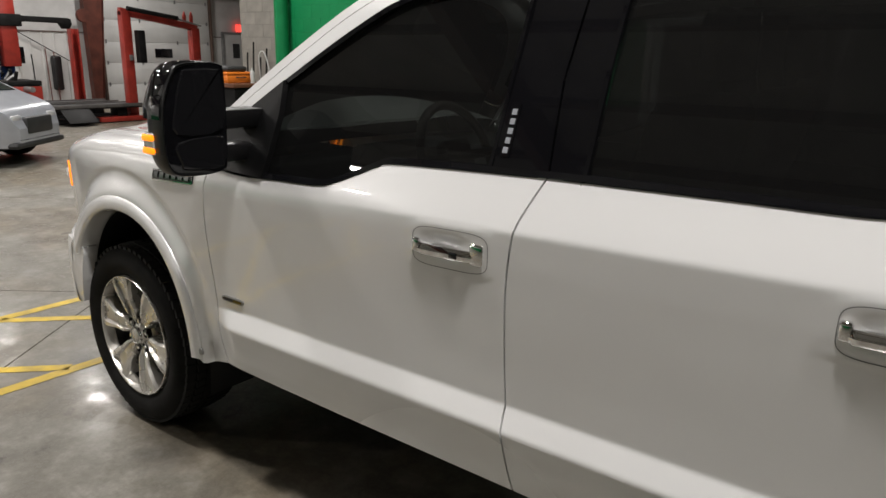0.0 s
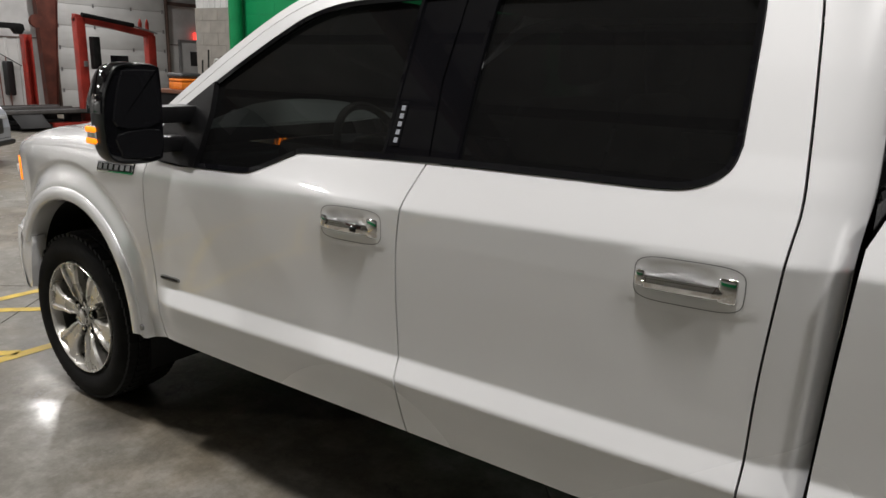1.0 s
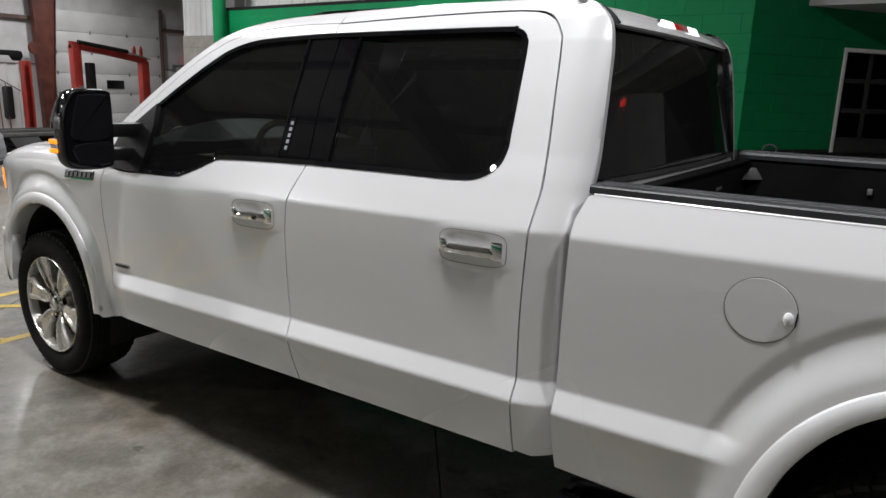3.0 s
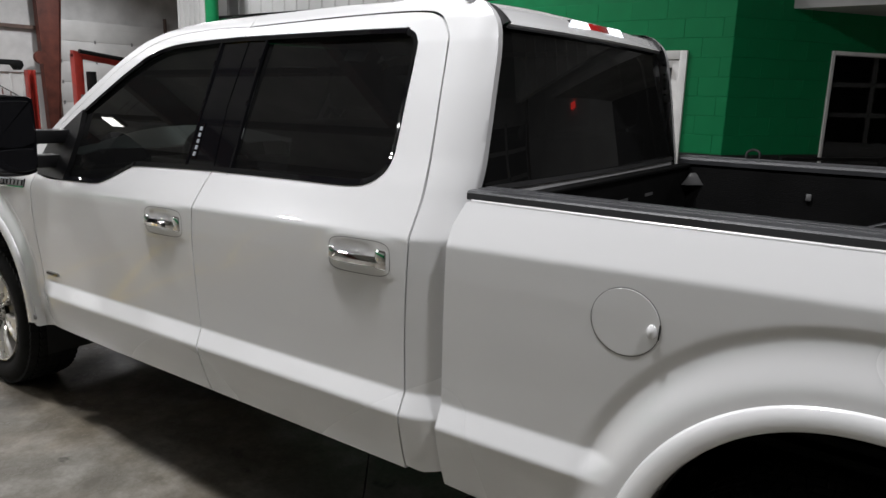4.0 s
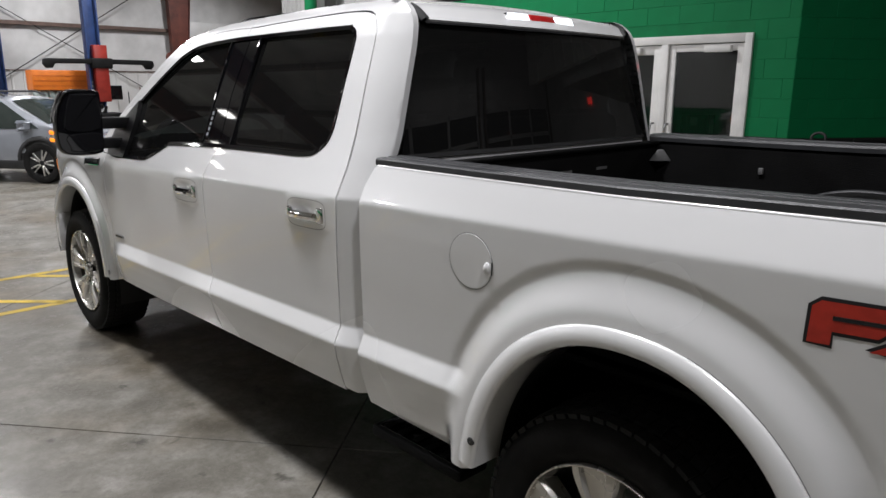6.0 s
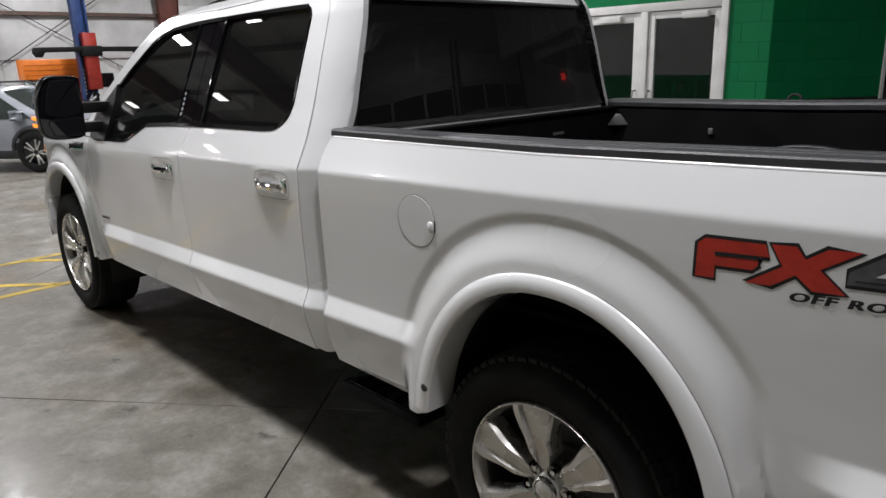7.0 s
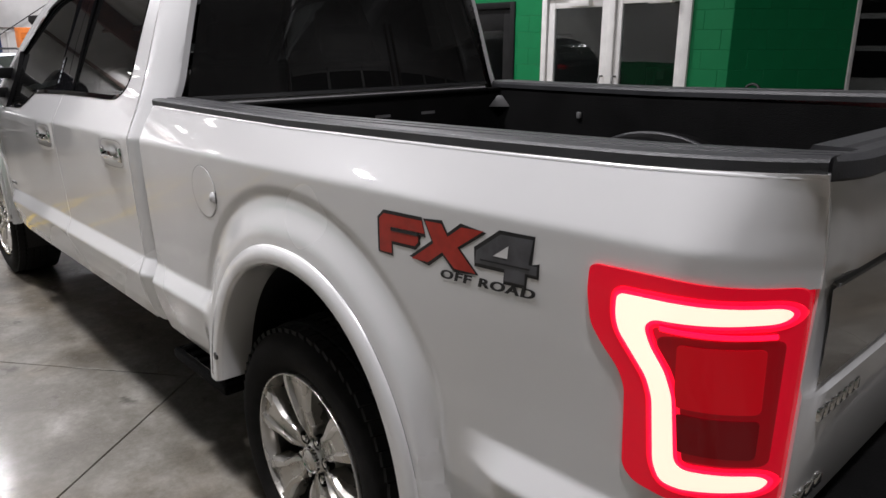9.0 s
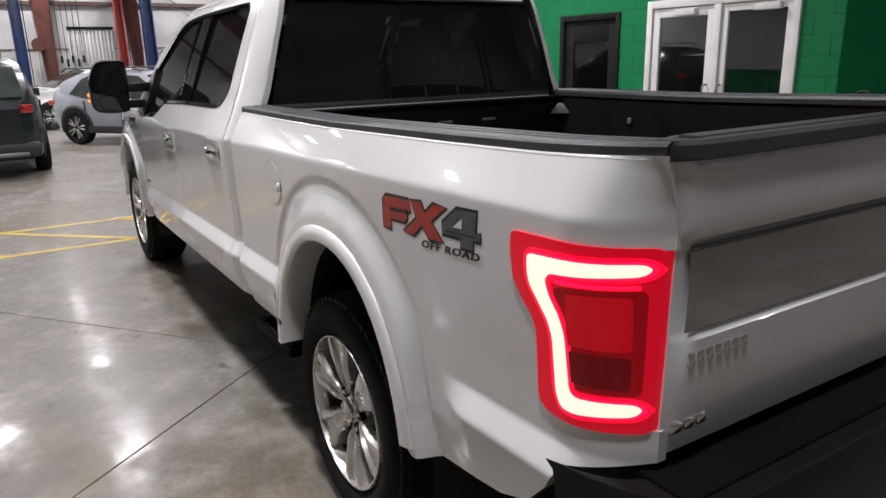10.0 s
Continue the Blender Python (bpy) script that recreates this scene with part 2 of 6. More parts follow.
def tube(points, r, seg=8):
    bm = bmesh.new()
    pts = [Vector(p) for p in points]
    rings = []
    for i, p in enumerate(pts):
        d = (pts[min(i + 1, len(pts) - 1)] - pts[max(i - 1, 0)]).normalized()
        q = d.to_track_quat("Z", "Y")
        rings.append([bm.verts.new(p + q @ Vector((r * math.cos(2 * math.pi * k / seg), r * math.sin(2 * math.pi * k / seg), 0))) for k in range(seg)])
    for a, b in zip(rings, rings[1:]):
        for k in range(seg):
            bm.faces.new((a[k], a[(k + 1) % seg], b[(k + 1) % seg], b[k]))
    bm.faces.new(rings[0]), bm.faces.new(rings[-1][::-1])
    return bm


def prism(outline, depth, axis="Y", w=0.0, at=0.0):
    """Extrudes a 2D outline; axis Y: outline in (x, z); X: in (y, z); Z: in (x, y)."""
    bm = bmesh.new()
    put = {"Y": lambda a, b, c: (a, c, b), "X": lambda a, b, c: (c, a, b), "Z": lambda a, b, c: (a, b, c)}[axis]
    lo = [bm.verts.new(put(a, b, at)) for a, b in outline]
    hi = [bm.verts.new(put(a, b, at + depth)) for a, b in outline]
    bm.faces.new(lo), bm.faces.new(hi[::-1])
    n = len(outline)
    for i in range(n):
        bm.faces.new((lo[i], lo[(i + 1) % n], hi[(i + 1) % n], hi[i]))
    bmesh.ops.recalc_face_normals(bm, faces=bm.faces)
    bevel(bm, w)
    return bm


def sheet(grid):
    """A surface through rows of points."""
    bm = bmesh.new()
    vs = [[bm.verts.new(p) for p in row] for row in grid]
    for a, b in zip(vs, vs[1:]):
        for i in range(len(a) - 1):
            bm.faces.new((a[i], a[i + 1], b[i + 1], b[i]))
    return bm


def spline(points, n=8, closed=False):
    """Catmull-Rom through 2D or 3D points."""
    P = [Vector(p) for p in points]
    k = len(P)
    out = []
    for i in range(k if closed else k - 1):
        a, b, c, d = (P[(i + j) % k] if closed else P[min(max(i + j, 0), k - 1)] for j in (-1, 0, 1, 2))
        for s in range(n):
            t = s / n
            out.append(0.5 * ((2 * b) + (c - a) * t + (2 * a - 5 * b + 4 * c - d) * t * t + (3 * b - a - 3 * c + d) * t ** 3))
    if not closed:
        out.append(P[-1])
    return [tuple(p) for p in out]


def inset(loop, d):
    """Moves a closed 2D loop inwards by d."""
    n = len(loop)
    area = sum(loop[i][0] * loop[(i + 1) % n][1] - loop[(i + 1) % n][0] * loop[i][1] for i in range(n))
    s = 1 if area > 0 else -1
    out = []
    for i in range(n):
        a, b, c = Vector(loop[i - 1][:2]), Vector(loop[i][:2]), Vector(loop[(i + 1) % n][:2])
        t = (c - a)
        if t.length < 1e-9:
            t = Vector((1, 0))
        t.normalize()
        out.append(tuple(b + Vector((-t.y, t.x)) * s * d))
    return out

# ---- the shop: floor, walls, ceiling ----
XW, XE, YS, YN = -17.0, 13.0, -9.0, 14.0
floor = solid("floor", box(XW - 0.3, XE + 0.3, YS - 0.3, YN + 0.3, -0.3, -0.06), JOINT, "dark sub-base under polished concrete floor slabs", "floor", "structure")
JROT = 38.6
JSTEP = 3.0


def wall(name, x0, x1, y0, y1, z0, z1, mat, label):
    return solid(name, box(x0, x1, y0, y1, z0, z1), mat, label, "wall", "structure")


def ribs(along, fixed, lo, hi, z0, z1, step, out, mat, parent, w=0.03, h=0.02):
    """Trapezoid ribs on a metal panel wall; out: +1 or -1, the side they stand proud of."""
    bm = bmesh.new()
    n = int((hi - lo) / step)
    for i in range(n + 1):
        c = lo + i * step
        for a, b in ((c - w, c + w),):
            e = h * out
            if along == "y":
                v = [(fixed, a, 0), (fixed + e, a + w * 0.5, 0), (fixed + e, b - w * 0.5, 0), (fixed, b, 0)]
            else:
                v = [(a, fixed, 0), (a + w * 0.5, fixed + e, 0), (b - w * 0.5, fixed + e, 0), (b, fixed, 0)]
            lo_v = [bm.verts.new((p[0], p[1], z0)) for p in v]
            hi_v = [bm.verts.new((p[0], p[1], z1)) for p in v]
            for k in range(3):
                bm.faces.new((lo_v[k], lo_v[k + 1], hi_v[k + 1], hi_v[k]))
            bm.faces.new(hi_v)
    return part("panel_ribs", bm, mat, parent, angle=20)


wall_west = wall("wall_west", XW - 0.25, XW, YS, YN, 0, CEIL, INSULATION, "white insulated metal wall with liner panel below")
part("liner_panel", box(XW, XW + 0.02, YS, YN, 0, 1.92), WHITE_PANEL, wall_west, "white ribbed metal liner panel")
ribs("y", XW + 0.02, YS + 0.1, YN - 0.1, 0, 1.92, 0.3, 1, WHITE_PANEL, wall_west)
part("liner_trim", box(XW, XW + 0.045, YS, YN, 1.92, 1.945), GIRT, wall_west, "thin dark trim over the liner panel")
for zg in (3.10, 4.75):
    part("girt", box(XW, XW + 0.10, YS, YN, zg, zg + 0.1), GIRT, wall_west, "dark steel wall girt")
wall_south = wall("wall_south", XW, XE, YS - 0.25, YS, 0, CEIL, INSULATION, "insulated metal wall with liner panel")
part("painted_foot", box(XW, XE, YS, YS + 0.02, 0, 0.85), GREEN_TRIM, wall_south, "green painted lower wall")
part("liner_panel", box(XW, XE, YS, YS + 0.02, 0.853, 2.6), WHITE_PANEL, wall_south)
wall_east = wall("wall_east", XE, XE + 0.25, YS, YN, 0, CEIL, GREY_PANEL, "plain grey metal wall")
wall_north = wall("wall_north", XW, XE, YN, YN + 0.25, 0, CEIL, WHITE_PANEL, "white metal panel wall")
ceiling = solid("ceiling", box(XW, XE, YS, YN, CEIL, CEIL + 0.2), CEILING, "white insulated roof of the workshop", "ceiling", "structure")
for k in range(15):
    part("purlin", box(XW, XE, YS + 0.8 + 1.55 * k, YS + 0.88 + 1.55 * k, CEIL - 0.16, CEIL - 0.002, 0.005), GIRT, ceiling)
for i, xb in enumerate((-14.5, -8.5, -2.5, 3.5, 9.5)):
    solid("roof_beam", box(xb - 0.12, xb + 0.12, YS, YN, CEIL - 0.55, CEIL - 0.02, 0.01), STEEL_RED, "red oxide steel roof beam under the deck", "beam", "structure")


# ---- office of painted blocks inside the shop ----
OY = 6.31
TOPZ = 2.79
CX = 2.06
CH = Vector((0.548, 0.836, 0))
SPAN = 4.5


def wall_frame(p0, d, name, length, holes, z1, mat, label, thick=0.2):
    """A wall of boxes along d from p0 with holes (a0, a1, z0, z1) through it."""
    m = Matrix.Translation(p0) @ Matrix.Rotation(math.atan2(d[1], d[0]), 4, "Z")
    bm = bmesh.new()
    cuts = sorted({0.0, length, *[h[0] for h in holes], *[h[1] for h in holes]})
    for a, b in zip(cuts, cuts[1:]):
        hs = sorted([h for h in holes if h[0] <= a + 1e-6 and h[1] >= b - 1e-6], key=lambda h: h[2])
        z = 0.0
        for h in hs:
            if h[2] > z + 1e-6:
                box(a, b, 0.003, thick, z, h[2], bm=bm, m=m)
            z = h[3]
        if z < z1:
            box(a, b, 0.003, thick, z, z1, bm=bm, m=m)
    return solid(name, bm, mat, label, "wall", "structure"), m


def blocks(parent, m, length, holes, z0, z1, mat, meshes, name="block"):
    """Running-bond blocks 0.4 x 0.2, cut where an opening meets them."""
    rows = int(round((z1 - z0) / 0.2))
    for r in range(rows):
        zb = z0 + r * 0.2
        a = -0.2 * (r % 2)
        while a < length:
            lo, hi = max(a, 0), min(a + 0.4, length)
            pieces = [(lo, hi)]
            for h in holes:
                if h[2] < zb + 0.19 and h[3] > zb + 0.01:
                    nxt = []
                    for p, q in pieces:
                        if q <= h[0] or p >= h[1]:
                            nxt.append((p, q))
                        else:
                            if p < h[0]:
                                nxt.append((p, h[0]))
                            if q > h[1]:
                                nxt.append((h[1], q))
                    pieces = nxt
            for p, q in pieces:
                if q - p < 0.03:
                    continue
                key = round(q - p, 2)
                if (key, mat.name) not in meshes:
                    b2 = box(0, q - p - 0.005, 0, 0.03, 0, 0.195, 0.002, 1)
                    me = finish(b2)
                    me.materials.append(mat)
                    meshes[(key, mat.name)] = me
                ob = new(name, meshes[(key, mat.name)])
                ob.parent = parent
                ob.matrix_basis = m @ Matrix.Translation((p, random.uniform(-0.0015, 0.0015), zb))
            a += 0.4


OX0 = -6.45
LEN = CX - OX0
DD = (-0.42 - OX0, 1.61 - OX0, 0.0, 2.15)
SD = (-2.06 - OX0, -0.89 - OX0, 0.0, 2.06)
BLACKZ = 1.08
office_wall, OM = wall_frame(Vector((OX0, OY, 0)), (1, 0), "wall_office", LEN, [DD, SD], TOPZ, GREEN_TRIM, "green painted concrete block office wall, black at its foot")
chamfer_wall, CM = wall_frame(Vector((CX, OY, 0)), CH, "wall_office_angled", SPAN, [(1.36, 3.4, 0.4, 2.2)], TOPZ, GREEN_TRIM, "green painted block wall turning the office corner")
upper_wall = wall("wall_above_office", OX0 - 1.2, CX + 6, OY + 0.6, OY + 0.8, TOPZ + 0.05, CEIL, WHITE_PANEL, "white ribbed metal wall above the office")
ribs("x", OY + 0.6, OX0 - 1.1, CX + 5.8, TOPZ + 0.05, CEIL, 0.3, -1, WHITE_PANEL, upper_wall)
solid("office_roof", box(OX0, CX - 0.02, OY + 0.01, OY + 0.6, TOPZ + 0.003, TOPZ + 0.05), BLACK_STEEL, "dark flashing on top of the office wall", "flashing", "structure")
# grey block end and its metal siding
grey_wall, GM = wall_frame(Vector((-7.65, OY, 0)), (1, 0), "wall_grey_block", 1.2, [], 2.4, MORTAR, "bare grey concrete block wall")
siding = wall("wall_siding", -7.65, OX0, OY + 0.03, OY + 0.2, 2.4, CEIL, GREY_PANEL, "light grey ribbed metal siding above block wall")
ribs("x", OY + 0.03, -7.6, OX0 - 0.2, 2.4, CEIL, 0.15, -1, GREY_PANEL, siding, 0.025)
wall("wall_grey_return", -7.65, -7.5, OY + 0.2, YN, 0, CEIL, BLOCK_GREY, "bare grey block wall running back")
solid("green_downpipe", lathe([(0.001, 0), (0.11, 0), (0.11, CEIL - 0.4), (0.001, CEIL - 0.4)], 20, "Z"), GREEN_TRIM, "thick green painted steel column at the office end", "column", "structure").location = (-6.42, OY - 0.13, 0)
# dark office behind the glass, its dimness put into the wall's near-black colour
wall("wall_office_back", OX0, 7, 11.0, 11.15, 0, 2.9, surf("dim_office_shade", (0.04, 0.04, 0.042), 0.7), "inner office wall coloured near black for an unlit room")
solid("office_ceiling", box(OX0, 7, OY + 0.62, 11, 2.6, 2.7), CEILING, "dim office ceiling", "ceiling", "structure")


def glazed_door(parent, x0, x1, y, z1, st, mat, pull, hinge=1):
    """Aluminium stile door leaf with glass and a pull bar."""
    leaf = bmesh.new()
    for a in ((x0, x0 + st, 0.02, z1), (x1 - st, x1, 0.02, z1), (x0 + st, x1 - st, z1 - st, z1), (x0 + st, x1 - st, 0.02, 0.02 + st * 2.2)):
        box(a[0], a[1], y, y + 0.045, a[2], a[3], 0.003, bm=leaf)
    d = part("door_leaf", leaf, mat, parent)
    g = part("pane", box(x0 + st, x1 - st, y + 0.018, y + 0.026, 0.02 + st * 2.2, z1 - st), GLASS_CLEAR, d)
    g.visible_shadow = False
    xp = x1 - st / 2 if pull > 0 else x0 + st / 2
    part("pull_handle", tube([(xp, y, 0.95), (xp, y - 0.06, 0.95), (xp, y - 0.075, 1.0), (xp, y - 0.075, 1.12), (xp, y - 0.06, 1.17), (xp, y, 1.17)], 0.012), GREY_STEEL, d, "bent steel pull handle")
    return d


door_1 = thing("door_1", "white framed double glass door in the green office wall", "door", (0.6, OY, 0), kind="structure")
fr = bmesh.new()
for a in ((-0.42, -0.34, 0, 2.15), (1.53, 1.61, 0, 2.15), (-0.34, 1.53, 2.06, 2.15), (0.57, 0.66, 0, 2.06)):
    box(a[0], a[1], OY - 0.03, OY + 0.10, a[2], a[3], 0.004, bm=fr)
part("door_frame", fr, WHITE_FRAME, door_1)
glazed_door(door_1, -0.335, 0.565, OY + 0.0, 2.05, 0.10, WHITE_FRAME, 1)
glazed_door(door_1, 0.665, 1.525, OY + 0.0, 2.05, 0.075, WHITE_FRAME, -1)
for xa in (0.02, 1.10):
    part("door_closer", box(xa, xa + 0.3, OY - 0.07, OY - 0.002, 1.96, 2.03, 0.008), WHITE_FRAME, door_1, "white overhead door closer")
door_2 = thing("door_2", "black steel door with a glass lite", "door", (-1.5, OY, 0), kind="structure")
fr = bmesh.new()
for a in ((-2.06, -1.98, 0, 2.06), (-0.97, -0.89, 0, 2.06), (-1.98, -0.97, 1.98, 2.06)):
    box(a[0], a[1], OY - 0.02, OY + 0.10, a[2], a[3], 0.004, bm=fr)
part("door_frame", fr, BLACK_STEEL, door_2)
lf = bmesh.new()
for a in ((-1.975, -1.80, 0.02, 1.975), (-1.12, -0.975, 0.02, 1.975), (-1.80, -1.12, 1.70, 1.975), (-1.80, -1.12, 0.02, 0.95)):
    box(a[0], a[1], OY + 0.02, OY + 0.065, a[2], a[3], 0.003, bm=lf)
leaf2 = part("door_leaf", lf, BLACK_STEEL, door_2)
part("pane", box(-1.80, -1.12, OY + 0.035, OY + 0.045, 0.95, 1.70), GLASS_CLEAR, leaf2)
part("sticker", box(-1.78, -1.50, OY + 0.028, OY + 0.034, 0.97, 1.04), WHITE_FRAME, leaf2, "small white sticker with dark line")
part("lettering", box(-1.75, -1.58, OY + 0.0255, OY + 0.0275, 0.995, 1.015), BLACK_STEEL, leaf2)
part("lever", rod((-1.9, OY + 0.02, 1.0), (-1.9, OY - 0.05, 1.0), 0.012), GREY_STEEL, leaf2)
window_1 = thing("window_1", "dark office window with a thin white frame", "window", (CX, OY, 0), kind="structure")
fr = bmesh.new()
for a in ((1.36, 1.40, 0.4, 2.2), (3.36, 3.40, 0.4, 2.2), (1.40, 3.36, 2.16, 2.2), (1.40, 3.36, 0.4, 0.44)):
    box(a[0], a[1], -0.015, 0.12, a[2], a[3], 0.003, bm=fr, m=CM)
part("window_frame", fr, WHITE_FRAME, window_1)
part("pane", box(1.40, 3.36, 0.05, 0.06, 0.44, 2.16, m=CM), GLASS_CLEAR, window_1)


# ---- overhead doors ----
NIGHT_PANE = surf("dark_night_pane", (0.004, 0.004, 0.005), 0.03, rvar=0.01)
def overhead_door(name, m, width, height, rows, label, glazed=False):
    d = thing(name, label, "garage door", kind="structure")
    d.matrix_basis = m
    h = height / rows
    for r in range(rows):
        if glazed and 1 <= r <= 4:
            fr = bmesh.new()
            n = 3
            for i in range(n + 1):
                xc = i * width / n
                box(max(0, xc - 0.05), min(width, xc + 0.05), -0.05, 0, r * h, r * h + h - 0.01, bm=fr)
            box(0, width, -0.05, 0, r * h, r * h + 0.05, bm=fr)
            box(0, width, -0.05, 0, r * h + h - 0.06, r * h + h - 0.01, bm=fr)
            part("glazed_section", fr, WHITE_PANEL, d, world_space=False)
            part("pane", box(0.02, width - 0.02, -0.03, -0.024, r * h + 0.04, r * h + h - 0.05), NIGHT_PANE, d, world_space=False)
        else:
            p = box(0, width, -0.05, 0, r * h, r * h + h - 0.008, 0.004)
            for k in (0.33, 0.66):
                box(0.01, width - 0.01, -0.053, -0.049, r * h + h * k, r * h + h * k + 0.012, bm=p)
            part("door_section", p, WHITE_PANEL, d, world_space=False)
    for i in range(1, rows):
        for xh in (0.08, width * 0.33, width * 0.67, width - 0.08):
            part("hinge", box(xh - 0.025, xh + 0.025, -0.065, -0.05, i * h - 0.05, i * h + 0.05, 0.004), GREY_STEEL, d, world_space=False)
    for xs in (-0.08, width + 0.02):
        part("track", box(xs, xs + 0.06, -0.12, -0.02, 0, height + 0.3, 0.005), GIRT, d, world_space=False)
    return d


DOORM = Matrix.Translation((XW + 0.06, 8.55, 0)) @ Matrix.Rotation(radians(90), 4, "Z")
dr = overhead_door("overhead_door_1", DOORM, 3.35, 3.45, 6, "closed white sectional overhead door with small window")
part("vision_window", box(1.5, 2.05, -0.07, -0.045, 1.3, 1.55, 0.01), BLACK_GLOSS, dr, "small dark vision window", world_space=False)
overhead_door("overhead_door_2", Matrix.Translation((XE - 0.06, 13.9, 0)) @ Matrix.Rotation(radians(-90), 4, "Z"), 4.0, 4.2, 6, "closed glazed overhead door at the dim end", True)
overhead_door("overhead_door_3", Matrix.Translation((XE - 0.06, 9.5, 0)) @ Matrix.Rotation(radians(-90), 4, "Z"), 4.0, 4.2, 6, "closed glazed overhead door beside its twin", True)


# ---- lamps under the roof ----
def high_bay(x, y):
    lamp = thing("high_bay_light", "square LED high bay lamp hung under the roof", "ceiling light", (x, y, CEIL - 0.75), group="high bay lights")
    part("housing", box(-0.26, 0.26, -0.20, 0.20, 0.005, 0.09, 0.02), GREY_STEEL, lamp, world_space=False)
    part("diffuser", box(-0.22, 0.22, -0.16, 0.16, -0.008, 0.006, 0.004), LAMP_WHITE, lamp, world_space=False)
    for xh in (-0.2, 0.2):
        part("hanger", rod((xh, 0, 0.07), (xh, 0, 0.72), 0.006, 6), GREY_STEEL, lamp, world_space=False)
    ld = bpy.data.lights.new("bay", "AREA")
    ld.spread = radians(150 if x < -9 else 165)
    ld.shape, ld.size, ld.size_y, ld.energy, ld.color = "RECTANGLE", 0.42, 0.30, WATTS * POWER.get((x, y), 0.82 if x < -9 else 0.85), (1.0, 1.0, 1.03)
    lo = new("bay_lamp", ld)
    lo.matrix_basis = pose(x, y, CEIL - 0.765)
    return lamp


POWER = {(-8.55, -2.45): 0.20, (-10.15, -4.45): 0.15, (-16.6, -4.95): 0.15, (-5.4, -2.1): 0.10, (5.7, -0.8): 0.6, (-8.1, -1.6): 0.45, (9.5, 8.5): 0.6, (-2.0, -0.8): 0.72, (2.4, -0.62): 1.0}
for lx, ly in LAMPS:
    high_bay(lx, ly)

# ---- the pickup truck ----
CY = 0.985
FX, RX = 0.0, 4.01
RAKE = 0.025


def rake(x):
    return RAKE * (x - 1.9)


PROF = [(0.40, 0.108), (0.455, 0.080), (0.50, 0.059), (0.56, 0.039), (0.63, 0.021), (0.683, 0.0105), (0.690, 0.011), (0.744, 0.0355), (0.752, 0.0390), (0.85, 0.035), (1.0, 0.0275), (1.12, 0.0225), (1.205, 0.0205),
        (1.2125, 0.0220), (1.225, 0.0272), (1.25, 0.0380), (1.31, 0.0640), (1.35, 0.080), (1.42, 0.111), (1.6, 0.178), (1.75, 0.238), (1.82, 0.272), (1.86, 0.305), (1.90, 0.36)]
PZ, PY = np.array([p[0] for p in PROF]), np.array([p[1] for p in PROF])


def arch_e(x, z, cx, w, h, cz=0.42):
    dx, dz = abs(x - cx) / w, max(z - cz, 0) / h
    return (dx ** 2.15 + dz ** 2.15) ** (1 / 2.15)


def smooth01(t):
    t = min(max(t, 0.0), 1.0)
    return t * t * (3 - 2 * t)


ARCH = {"front": (0.07, 0.455, 0.555, 0.52, 0.615), "rear": (4.065, 0.468, 0.595, 0.535, 0.65)}


